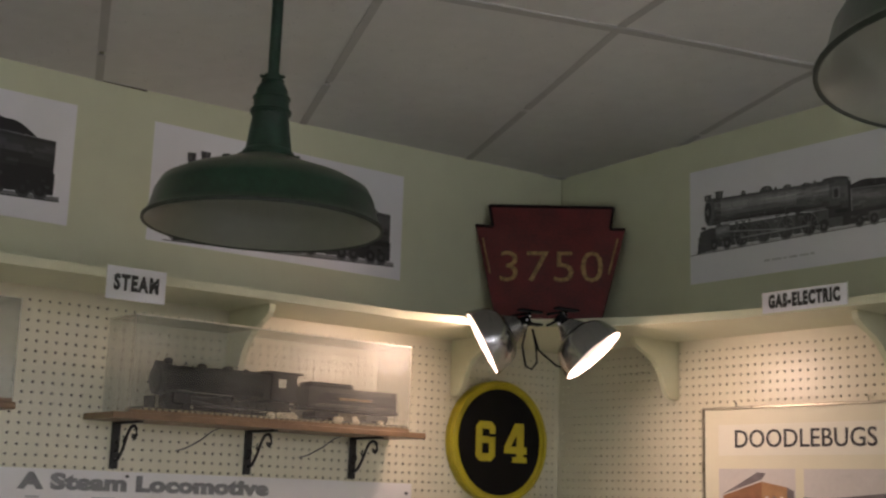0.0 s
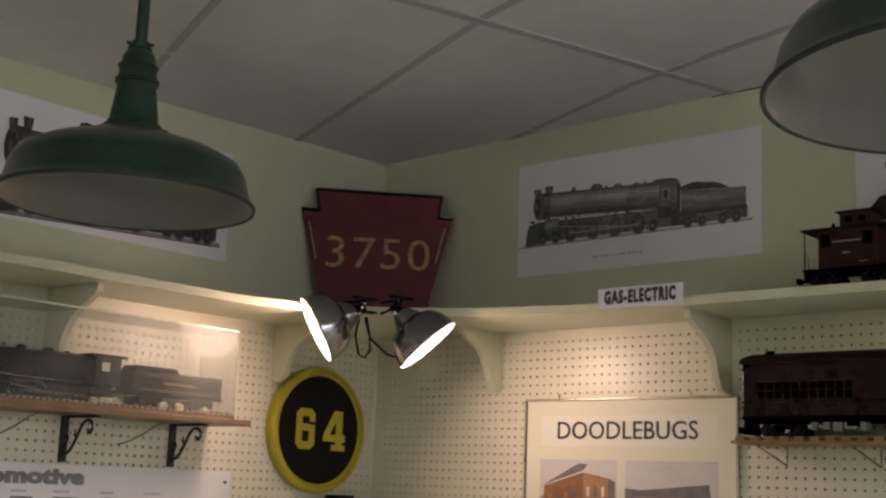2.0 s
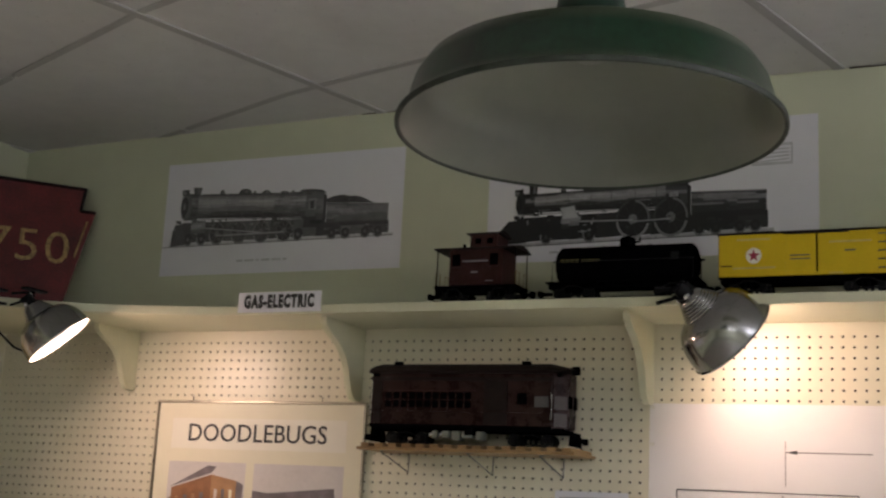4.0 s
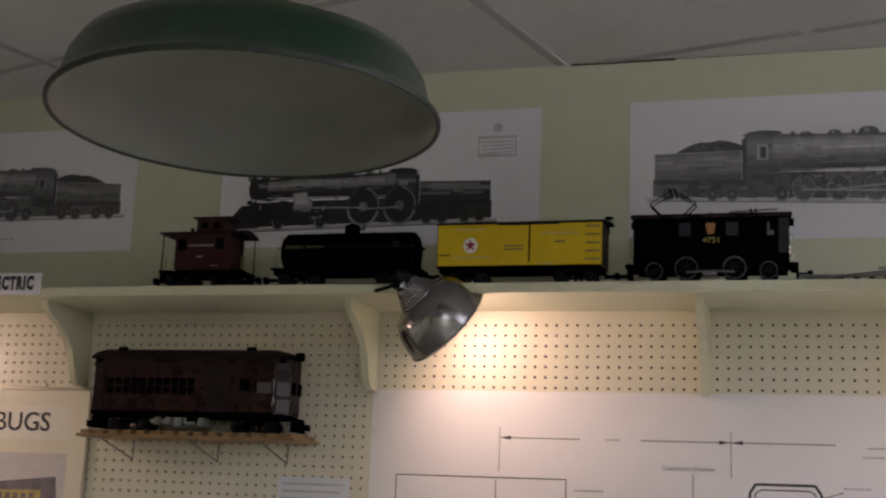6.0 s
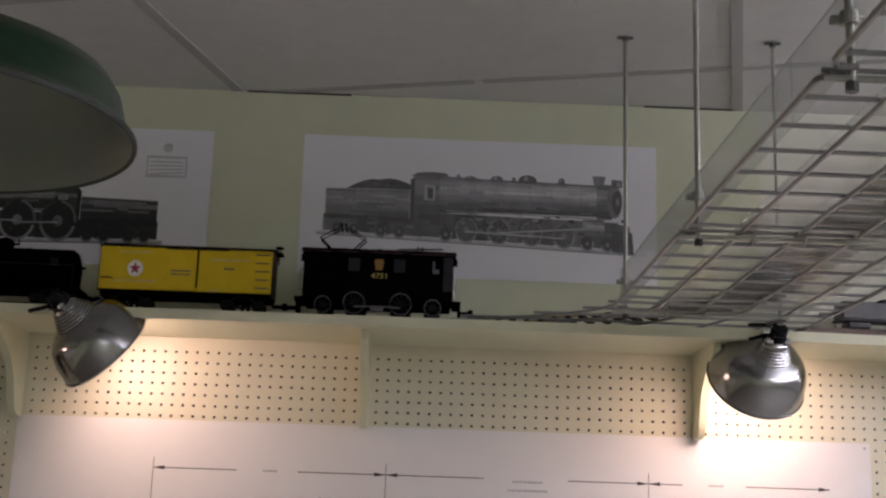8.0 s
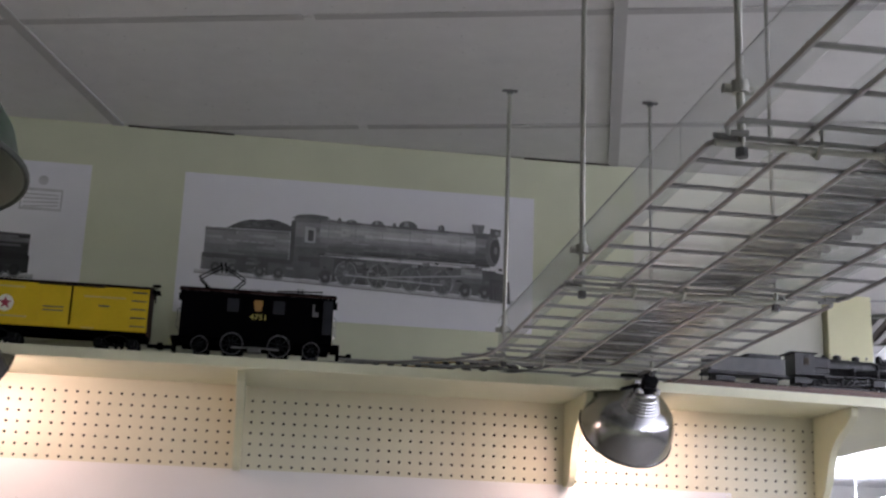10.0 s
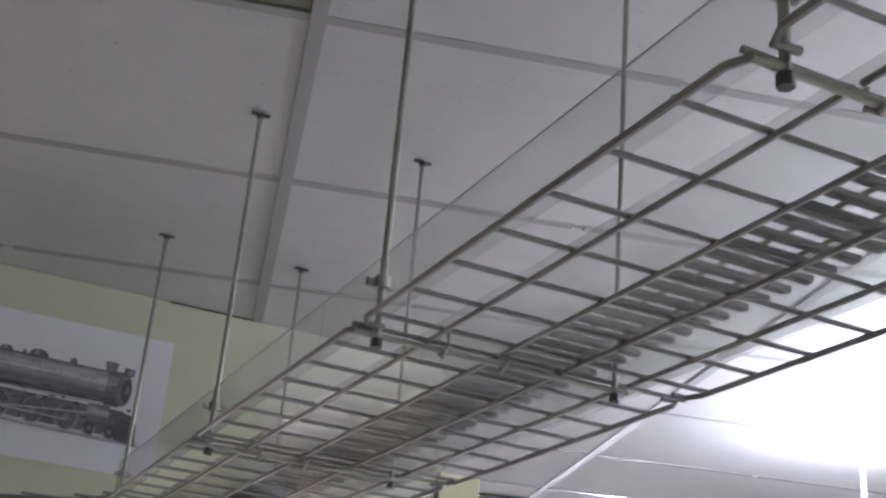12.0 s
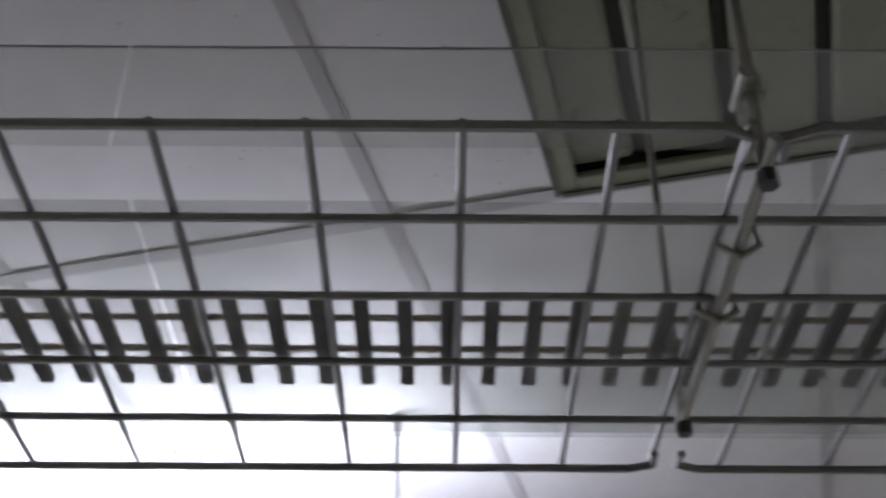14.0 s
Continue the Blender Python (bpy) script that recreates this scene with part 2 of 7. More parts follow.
def clear_sheet(name, haze, tint):
    """Acrylic sheet: mostly clear, with gloss and a milky haze painted in for soft reflections."""
    m = bpy.data.materials.new(name)
    m.use_nodes = True
    nt = m.node_tree
    out = nt.nodes["Material Output"]
    nt.nodes.remove(nt.nodes["Principled BSDF"])
    tr, gl, df = (nt.nodes.new("ShaderNodeBsdfTransparent"), nt.nodes.new("ShaderNodeBsdfGlossy"), nt.nodes.new("ShaderNodeBsdfDiffuse"))
    tl = nt.nodes.new("ShaderNodeBsdfTranslucent")
    tr.inputs[0].default_value = (0.94, 0.95, 0.94, 1)
    gl.inputs["Roughness"].default_value = 0.16
    df.inputs[0].default_value = tl.inputs[0].default_value = (*tint, 1)
    lw = nt.nodes.new("ShaderNodeLayerWeight")
    lw.inputs[0].default_value = 0.5
    pw = nt.nodes.new("ShaderNodeMath")
    pw.operation, pw.inputs[1].default_value = "POWER", 4.0
    fr = nt.nodes.new("ShaderNodeMath")
    fr.operation, fr.inputs[1].default_value, fr.inputs[2].default_value = "MULTIPLY_ADD", 0.5, 0.010
    nt.links.new(lw.outputs["Facing"], pw.inputs[0])
    nt.links.new(pw.outputs[0], fr.inputs[0])
    mix0, mix1, mix2 = (nt.nodes.new("ShaderNodeMixShader") for _ in range(3))
    # haze in upright streaks, imitating reflections on the panes
    no = nt.nodes.new("ShaderNodeTexNoise")
    no.inputs["Scale"].default_value = 5
    tc, mp = nt.nodes.new("ShaderNodeTexCoord"), nt.nodes.new("ShaderNodeMapping")
    mp.inputs["Scale"].default_value = (1.0, 1.0, 0.3)
    nt.links.new(tc.outputs["Object"], mp.inputs["Vector"])
    nt.links.new(mp.outputs[0], no.inputs["Vector"])
    mr = nt.nodes.new("ShaderNodeMapRange")
    mr.inputs[1].default_value, mr.inputs[2].default_value = 0.3, 0.7
    mr.inputs[3].default_value, mr.inputs[4].default_value = haze * 0.35, haze * 1.65
    nt.links.new(no.outputs["Fac"], mr.inputs[0])
    mix0.inputs[0].default_value = 0.5
    nt.links.new(df.outputs[0], mix0.inputs[1])
    nt.links.new(tl.outputs[0], mix0.inputs[2])
    nt.links.new(mr.outputs[0], mix1.inputs[0])
    nt.links.new(tr.outputs[0], mix1.inputs[1])
    nt.links.new(mix0.outputs[0], mix1.inputs[2])
    nt.links.new(fr.outputs[0], mix2.inputs[0])
    nt.links.new(mix1.outputs[0], mix2.inputs[1])
    nt.links.new(gl.outputs[0], mix2.inputs[2])
    nt.links.new(mix2.outputs[0], out.inputs[0])
    return m


M_ACRYL = clear_sheet("clear_acrylic", 0.085, (0.8, 0.8, 0.78))
M_MILKY = clear_sheet("hazy_acrylic", 0.17, (0.75, 0.75, 0.72))
M_CASE = clear_sheet("display_case_acrylic", 0.12, (0.8, 0.8, 0.78))


# ---- mesh helpers ----
def finish(name, bm, mat, parent=None, smooth=False):
    me = bpy.data.meshes.new(name)
    bm.normal_update()
    bm.to_mesh(me)
    bm.free()
    me.materials.append(mat)
    if smooth:
        me.polygons.foreach_set("use_smooth", [True] * len(me.polygons))
        me.set_sharp_from_angle(angle=radians(35))
    ob = new(name, me)
    if parent is not None:
        ob.parent = parent
    return ob


def part(name, bm, mat, parent, label="", smooth=False):
    ob = finish(name, bm, mat, parent, smooth)
    if label:
        tagged(ob, label)
    return ob


def thing(name, m, label, category, group="", kind=""):
    ob = new(name)
    ob.empty_display_size = 0.05
    ob.matrix_basis = m
    return tagged(ob, label, category, group, kind)


def B():
    return bmesh.new()


def box(bm, x0, x1, y0, y1, z0, z1, bevel=0.0):
    geo = bmesh.ops.create_cube(bm, size=1, matrix=Matrix.LocRotScale(((x0 + x1) / 2, (y0 + y1) / 2, (z0 + z1) / 2), None, (x1 - x0, y1 - y0, z1 - z0)))
    if bevel:
        es = list({e for v in geo["verts"] for e in v.link_edges})
        bmesh.ops.bevel(bm, geom=es, offset=bevel, segments=2, affect="EDGES", profile=0.5)
    return bm


def cyl(bm, a, b, r, seg=12, r2=None):
    a, b = Vector(a), Vector(b)
    d = b - a
    m = Matrix.Translation((a + b) / 2) @ d.to_track_quat("Z", "Y").to_matrix().to_4x4()
    bmesh.ops.create_cone(bm, cap_ends=True, segments=seg, radius1=r, radius2=r if r2 is None else r2, depth=d.length, matrix=m)
    return bm


def lathe(bm, profile, seg=32, m=Matrix()):
    """Turn a profile of (radius, height) round the z axis."""
    rings = []
    for r, h in profile:
        rings.append([bm.verts.new(m @ Vector((r * math.cos(2 * math.pi * k / seg), r * math.sin(2 * math.pi * k / seg), h))) for k in range(seg)])
    for p, q in zip(rings, rings[1:]):
        for k in range(seg):
            bm.faces.new((p[k], p[(k + 1) % seg], q[(k + 1) % seg], q[k]))
    return bm


def tube(bm, pts, r, seg=6):
    """A round bar along a line of points."""
    pts = [Vector(p) for p in pts]
    rings = []
    for i, p in enumerate(pts):
        d = (pts[min(i + 1, len(pts) - 1)] - pts[max(i - 1, 0)]).normalized()
        q = d.to_track_quat("Z", "Y")
        rings.append([bm.verts.new(p + q @ Vector((r * math.cos(2 * math.pi * k / seg), r * math.sin(2 * math.pi * k / seg), 0))) for k in range(seg)])
    for a, b in zip(rings, rings[1:]):
        for k in range(seg):
            bm.faces.new((a[k], a[(k + 1) % seg], b[(k + 1) % seg], b[k]))
    bm.faces.new(rings[0][::-1])
    bm.faces.new(rings[-1])
    return bm


def prism(bm, outline, z0, z1, m=Matrix()):
    """A flat outline (x, y) given thickness from z0 to z1."""
    lo = [bm.verts.new(m @ Vector((x, y, z0))) for x, y in outline]
    hi = [bm.verts.new(m @ Vector((x, y, z1))) for x, y in outline]
    n = len(outline)
    bm.faces.new(lo[::-1])
    bm.faces.new(hi)
    for k in range(n):
        bm.faces.new((lo[k], lo[(k + 1) % n], hi[(k + 1) % n], hi[k]))
    return bm


def rect(x0, y0, x1, y1):
    return [(x0, y0), (x1, y0), (x1, y1), (x0, y1)]


def disc(cx, cy, r, n=20, ry=None):
    ry = r if ry is None else ry
    return [(cx + r * math.cos(2 * math.pi * k / n), cy + ry * math.sin(2 * math.pi * k / n)) for k in range(n)]


def lettering(name, text, size, m, mat, parent, depth=0.0006, align="CENTER", stretch=1.0, bold=0.0, label="", space=1.0):
    """Words in the built-in font as a mesh; m puts its x along the line and y up the letters."""
    cu = bpy.data.curves.new(name, "FONT")
    cu.body, cu.size, cu.align_x, cu.align_y, cu.extrude, cu.offset = text, size, align, "CENTER", depth, bold
    cu.resolution_u = 3
    cu.space_character = space
    tmp = bpy.data.objects.new(name, cu)
    scene.collection.objects.link(tmp)
    dg = bpy.context.evaluated_depsgraph_get()
    dg.update()
    me = bpy.data.meshes.new_from_object(tmp.evaluated_get(dg))
    bpy.data.objects.remove(tmp)
    me.transform(m @ Matrix.Diagonal((stretch, 1, 1, 1)))
    bm = bmesh.new()
    bm.from_mesh(me)
    bpy.data.meshes.remove(me)
    bmesh.ops.remove_doubles(bm, verts=bm.verts, dist=1e-7)
    left = set(bm.verts)
    islands = []
    while left:
        stack, seen = [next(iter(left))], set()
        while stack:
            v = stack.pop()
            if v in seen:
                continue
            seen.add(v)
            stack += [e.other_vert(v) for e in v.link_edges]
        left -= seen
        islands.append(sorted(seen, key=lambda q: q.index))
    islands.sort(key=lambda vs: vs[0].index)
    for vs in islands:
        at = {v: i for i, v in enumerate(vs)}
        one = bpy.data.meshes.new(name)
        one.from_pydata([v.co.copy() for v in vs], [], [[at[v] for v in f.verts] for f in bm.faces if f.verts[0] in at])
        one.materials.append(mat)
        ob = new(name, one)
        ob.parent = parent
        if label:
            tagged(ob, label)
    bm.free()


def upright(x, y, z, turn=0):
    """A pose whose local x runs along the wall, y up and z out of the wall; turn is the wall's heading (0: the north wall)."""
    return pose(x, y, z, 90, 0, turn)

# ---- structure ----
def slab(name, mat, x0, x1, y0, y1, z0, z1, label=""):
    return tagged(finish(name, box(B(), x0, x1, y0, y1, z0, z1), mat), label, kind="structure")


EAST, SOUTH, NORTH2 = 9.0, -4.0, 11.5
slab("floor", M_FLOOR, WA - 0.2, EAST + 0.2, SOUTH - 0.2, NORTH2 + 0.2, -0.1, 0, "dull vinyl floor of the exhibit room")
WE = 1.362      # east end of the north wall
slab("wall_north", M_PAINT, WA - 0.2, WE, WB + 0.012, WB + 0.16, 0, CZ + 0.1, "cream painted wall above and behind the pegboard")
slab("wall_west", M_PAINT, WA - 0.16, WA - 0.012, SOUTH, WB + 0.012, 0, CZ + 0.1, "cream painted wall above and behind the pegboard")
slab("wall_upper_north", M_PAINT, WA, 0.86, WB, WB + 0.012, 2.10, CZ, "cream painted drywall above the display shelf")
# less yellow colour here carries the white light of the strips
slab("wall_end_north", M_OFFWHITE, 0.86, WE, WB, WB + 0.012, 2.10, CZ, "off-white drywall end, paled for the white light of the bright room")
slab("wall_upper_west", M_PAINT, WA - 0.012, WA, SOUTH, WB, 2.10, CZ, "cream painted drywall above the display shelf")
slab("wall_south", M_PAINT, WA - 0.16, EAST, SOUTH - 0.15, SOUTH, 0, CZ + 0.1, "plain painted wall closing the room")
slab("wall_east", M_WHITEWALL, EAST, EAST + 0.15, SOUTH - 0.15, NORTH2 + 0.15, 0, CZ + 0.1, "white wall at the far side of the bright room")
slab("wall_far_north", M_WHITEWALL, WE - 0.4, EAST, NORTH2, NORTH2 + 0.15, 0, CZ + 0.1, "white wall at the back of the bright room")
slab("wall_return", M_WHITEWALL, WE - 0.4, WE - 0.25, WB + 0.16, NORTH2, 0, CZ + 0.1, "white side wall of the bright room")


def pegboard(name, x0, x1, z0, z1, px, pz, m, label):
    """Hardboard drilled on a one-inch grid; real holes with their rims."""
    k0, k1 = math.ceil((x0 - px) / PEG + 0.5), math.floor((x1 - px) / PEG - 0.5)
    j0, j1 = math.ceil((z0 - pz) / PEG + 0.5), math.floor((z1 - pz) / PEG - 0.5)
    verts, faces = [], []
    h = PEG / 2
    ring = [(1, 0), (1, 1), (0, 1), (-1, 1), (-1, 0), (-1, -1), (0, -1), (1, -1)]
    r = 0.0035
    for j in range(j0, j1 + 1):
        for k in range(k0, k1 + 1):
            cx, cz, n = px + k * PEG, pz + j * PEG, len(verts)
            verts += [(cx + a * h, cz + b * h, 0) for a, b in ring]
            verts += [(cx + r * math.cos(math.pi * i / 4), cz + r * math.sin(math.pi * i / 4), 0) for i in range(8)]
            verts += [(cx + r * math.cos(math.pi * i / 4), cz + r * math.sin(math.pi * i / 4), -0.005) for i in range(8)]
            for i in range(8):
                i2 = (i + 1) % 8
                faces.append((n + i, n + i2, n + 8 + i2, n + 8 + i))
                faces.append((n + 8 + i, n + 8 + i2, n + 16 + i2, n + 16 + i))
    ax0, ax1, az0, az1 = px + k0 * PEG - h, px + k1 * PEG + h, pz + j0 * PEG - h, pz + j1 * PEG + h
    for a0, b0, a1, b1 in ((x0, z0, x1, az0), (x0, az1, x1, z1), (x0, az0, ax0, az1), (ax1, az0, x1, az1)):
        n = len(verts)
        verts += [(a0, b0, 0), (a1, b0, 0), (a1, b1, 0), (a0, b1, 0)]
        faces.append((n, n + 1, n + 2, n + 3))
    me = bpy.data.meshes.new(name)
    me.from_pydata(verts, [], faces)
    me.transform(m)
    me.materials.append(M_PEG)
    return tagged(new(name, me), label, kind="structure")


pegboard("pegboard_north", WA, WE, 1.2, 2.094, -0.074, 1.905, upright(0, WB - 0.001, 0), "cream painted pegboard with a grid of round holes")
pegboard("pegboard_west", 0.0, WB - 0.001, 1.2, 2.094, 2.95, 1.905, upright(WA + 0.001, 0, 0, 90), "cream painted pegboard with a grid of round holes")
# sheets coloured near-black so that the holes look shaded
slab("hole_shade_north", M_DARK, WA, WE, WB + 0.010, WB + 0.0125, 1.2, 2.094, "near-black sheet standing for the shade behind the pegboard")
slab("hole_shade_west", M_DARK, WA - 0.0125, WA - 0.010, 0.0, WB, 1.2, 2.094, "near-black sheet standing for the shade behind the pegboard")
slab("wainscot_north", M_PAINT, WA, WE, WB - 0.001, WB + 0.012, 0, 1.2, "plain lower wall")
slab("wainscot_west", M_PAINT, WA - 0.012, WA + 0.001, 0, WB, 0, 1.2, "plain lower wall")


def sag(x, y):
    """How far the old ceiling hangs below its level towards the west wall."""
    a = min(1, max(0, (-x - 1.6) / 1.4))
    return -0.020 * a - 0.045 * a * min(1, max(0, (WB - y) / 1.9))


def settle(bm):
    """Turn a piece of ceiling from the grid's axes to the room's, crept and sagging at the west side."""
    turn = Matrix.Rotation(GRID, 4, "Z")
    across, along = turn.inverted() @ Vector((1, 0, 0)), turn.inverted() @ Vector((0, 1, 0))
    for no, d in ((across, -3.0), (across, -2.6), (across, -2.25), (across, -1.9), (across, -1.6), (along, 1.1)):
        bmesh.ops.bisect_plane(bm, geom=bm.verts[:] + bm.edges[:] + bm.faces[:], plane_co=no * d, plane_no=no)
    for v in bm.verts:
        p = turn @ v.co
        p.z += sag(p.x, p.y)
        p.y += 0.13 * max(0, -1.9 - p.x)
        v.co = p


# ceiling: tiles in tees, askew to the walls, in one mesh each
def ceiling():
    bm, bt, bw, bg = B(), B(), B(), B()
    turn = Matrix.Rotation(GRID, 4, "Z")
    u0, v0, du, dv = 0.0237, 0.378, 1.2192, 0.6096
    holes = {(-1, 1)}
    rnd = random.Random(4)
    for i in range(-6, 10):
        for j in range(-14, 24):
            a0, b0 = u0 + i * du, v0 + j * dv
            mid = turn @ Vector((a0 + du / 2, b0 + dv / 2, 0))
            if not (WA - 1.2 < mid.x < EAST + 1 and SOUTH - 1 < mid.y < NORTH2 + 1):
                continue
            if (i, j) not in holes:
                dz = rnd.uniform(-0.0008, 0.0006)
                g0, g1 = (rnd.choice((0, 0, 0.001, 0.0025)) for k in range(2))
                a1, b1 = a0 + du - 0.006, b0 + dv - 0.006
                prism(bm, [(a0 + 0.006, b0 + 0.006), (a1 - g0, b0 + 0.006), (a1 - g1, b1), (a0 + 0.006, b1)], CZ + 0.002 + dz, CZ + 0.018)
            at = turn @ Vector((a0, b0, 0))
            # main tees near the strips get a whiter colour to look lit
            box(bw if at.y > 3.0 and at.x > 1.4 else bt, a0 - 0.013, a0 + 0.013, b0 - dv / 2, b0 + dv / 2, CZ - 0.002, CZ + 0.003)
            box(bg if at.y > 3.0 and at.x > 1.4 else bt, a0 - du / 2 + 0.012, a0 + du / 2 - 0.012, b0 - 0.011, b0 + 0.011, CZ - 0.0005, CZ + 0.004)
    settle(bm)
    settle(bt)
    settle(bw)
    settle(bg)
    tagged(finish("ceiling", bm, M_CEIL), "dim white ceiling of textured tiles", kind="structure")
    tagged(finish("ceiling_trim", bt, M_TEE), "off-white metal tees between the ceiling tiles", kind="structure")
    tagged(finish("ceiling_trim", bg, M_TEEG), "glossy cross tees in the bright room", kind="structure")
    tagged(finish("ceiling_trim", bw, M_TEEW), "metal tees in the bright room, whitened for the light on them", kind="structure")
    slab("ceiling_deck", M_DARK, WA - 0.3, EAST + 0.3, SOUTH - 0.3, NORTH2 + 0.3, CZ + 0.16, CZ + 0.25, "dark deck above the tiles")
    return u0, v0, du, dv


CU, CV, CDU, CDV = ceiling()


def cell(i, j):
    return CU + i * CDU, CV + j * CDV


def light_fixture(a, b, drop):
    """Unlit fluorescent fixture: corner (a, b) on the grid, recessed or dropped below the tiles."""
    m = Matrix.Rotation(GRID, 4, "Z") @ pose(a + CDU / 2, b + CDV / 2, CZ - drop)
    hu, hv = CDU / 2 - 0.012, CDV / 2 - 0.012
    t = thing("ceiling_light", m, "unlit fluorescent ceiling light with an olive ribbed lens", "ceiling light", "unlit ceiling lights")
    part("housing", box(B(), -hu, hu, -hv, hv, 0.052, 0.056), M_OLIVEDK, t, "dark recess")
    bm = B()
    for s in (-1, 1):
        box(bm, -hu, hu, s * hv - 0.004, s * hv + 0.004, 0.0, 0.055)
        box(bm, s * hu - 0.004, s * hu + 0.004, -hv + 0.005, hv - 0.005, 0.0, 0.055)
    part("reflector_side", bm, M_OLIVEDK, t)
    for k in range(5):
        y = -hv + (k + 0.5) * 2 * hv / 5
        part("lens", box(B(), -hu + 0.035, hu - 0.035, y - 0.050, y + 0.050, 0.018, 0.030, 0.008), M_OLIVE, t)
    bm = B()
    for s in (-1, 1):
        box(bm, -hu, hu, s * (hv - 0.015) - 0.015, s * (hv - 0.015) + 0.015, 0.003, 0.014, 0.003)
        box(bm, s * (hu - 0.015) - 0.015, s * (hu - 0.015) + 0.015, -hv + 0.03, hv - 0.03, 0.003, 0.014, 0.003)
    part("frame", bm, M_OLIVE, t)
    return t


light_fixture(*cell(-1, 1), 0.0)
light_fixture(-0.03, -0.48, 0.058)


def strip_light(u, v, sl):
    """Bare-tube strip light hung on two rods."""
    m = Matrix.Rotation(STRIP_TURN, 4, "Z") @ pose(u, v, STRIP_Z)
    t = thing("strip_light", m, "lit white fluorescent strip light hung from the ceiling, in rows mostly added unseen", "ceiling light", "strip lights")
    h = sl / 2
    part("housing", box(B(), -0.035, 0.035, -h, h, 0.0, 0.032, 0.004), M_TEEW, t)
    for s in (-1, 1):
        part("tube", cyl(B(), (s * 0.055, -h + 0.03, -0.004), (s * 0.055, h - 0.03, -0.004), 0.013, 12), M_TROFFER, t, "glowing white tube")
        part("lamp_holder", box(B(), -0.07, 0.07, s * (h - 0.028) - 0.010, s * (h - 0.028) + 0.010, -0.020, 0.012), M_TEEW, t)
        part("rod", cyl(B(), (0, s * (h - 0.05), 0.030), (0, s * (h - 0.05), CZ - STRIP_Z), 0.008, 10), M_TEEW, t)
    return t


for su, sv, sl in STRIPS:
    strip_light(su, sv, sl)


def ceiling_vent(u, v, w, d):
    m = Matrix.Rotation(STRIP_TURN, 4, "Z") @ pose(u, v, CZ - 0.012)
    t = thing("ceiling_vent", m, "dark square air vent with pale slats in the ceiling", "vent")
    # the shade behind the slats is painted as a near-black sheet
    part("backing", box(B(), -w / 2, w / 2, -d / 2, d / 2, 0.006, 0.009), M_DARK, t, "near-black sheet for the shade inside the vent")
    bm = B()
    for s in (-1, 1):
        box(bm, -w / 2 - 0.03, w / 2 + 0.03, s * (d / 2 + 0.015) - 0.015, s * (d / 2 + 0.015) + 0.015, 0.0, 0.009)
        box(bm, s * (w / 2 + 0.015) - 0.015, s * (w / 2 + 0.015) + 0.015, -d / 2, d / 2, 0.0, 0.009)
    part("frame", bm, M_OLIVEDK, t)
    for k in range(1, 4):
        x = -w / 2 + k * w / 4
        part("slat", box(B(), x - 0.012, x + 0.012, -d / 2, d / 2, 0.001, 0.005), M_TEE, t)
    return t


ceiling_vent(0.88, 5.20, 0.26, 0.52)

# dark strips painted as shade where the tiles do not quite meet the walls
for x0, x1, h in ((-1.78, -1.58, 0.0025), (-0.43, -0.17, 0.003), (0.57, 0.80, 0.0025)):
    slab("gap_shade", M_DARK, x0, x1, WB - 0.0022, WB - 0.0002, CZ - h, CZ + 0.001, "dark strip standing for the shaded gap between ceiling and wall")
slab("gap_shade", M_DARK, WA + 0.0002, WA + 0.0022, 1.33, 1.46, CZ + sag(WA, 1.4) - 0.005, CZ + sag(WA, 1.4), "dark strip standing for the shaded gap between ceiling and wall")

# partition beyond the wall's end
tagged(finish("partition", box(B(), WE + 0.004, 1.488, WB - 0.02, WB + 0.10, SH + 0.0005, 2.413, 0.004), M_YELLOWPANEL), "pale yellow partition panel standing on the shelf end", "partition", kind="structure")

# ---- display shelf round the corner ----
def display_shelf():
    yf, xf = WB - SF, WA + SF
    pts = [(WA + 0.0015, 0.0), (xf, 0.0)]
    p0, p1, p2 = Vector((xf, 2.15)), Vector((-2.675, 2.625)), Vector((-1.99, yf))
    for k in range(17):
        f = k / 16
        q = p0 * (1 - f) ** 2 + p1 * 2 * f * (1 - f) + p2 * f * f
        pts.append((q.x, q.y))
    pts += [(0.85, yf), (1.66, yf + 0.060), (1.715, yf + 0.075), (1.745, yf + 0.100), (1.757, yf + 0.14), (1.757, 3.80), (WE + 0.002, 3.80), (WE + 0.002, WB - 0.0015), (WA + 0.0015, WB - 0.0015)]
    t = thing("display_shelf", pose(0, 0, 0), "long cream painted shelf running round the corner of the room", "shelf")
    bm = prism(B(), pts, SH - 0.020, SH)
    es = [e for e in bm.edges if abs(e.verts[0].co.z - e.verts[1].co.z) < 1e-5]
    bmesh.ops.bevel(bm, geom=es, offset=0.003, segments=2, affect="EDGES")
    part("board", bm, M_SHELF, t)
    # painted lipping along the front edge, 3 mm proud
    front = [Vector((x, y)) for x, y in pts[1:-3]]
    outer = []
    for k, p in enumerate(front):
        d = (front[min(k + 1, len(front) - 1)] - front[max(k - 1, 0)]).normalized()
        outer.append(p + Vector((d.y, -d.x)) * 0.003)
    lip = B()
    for k in range(len(front) - 1):
        prism(lip, [tuple(front[k] + (outer[k] - front[k]) * 0.1), tuple(outer[k]), tuple(outer[k + 1]), tuple(front[k + 1] + (outer[k + 1] - front[k + 1]) * 0.1)], SH - 0.0215, SH + 0.0008)
    part("front_lipping", lip, M_SHELF, t)
    return t


display_shelf()


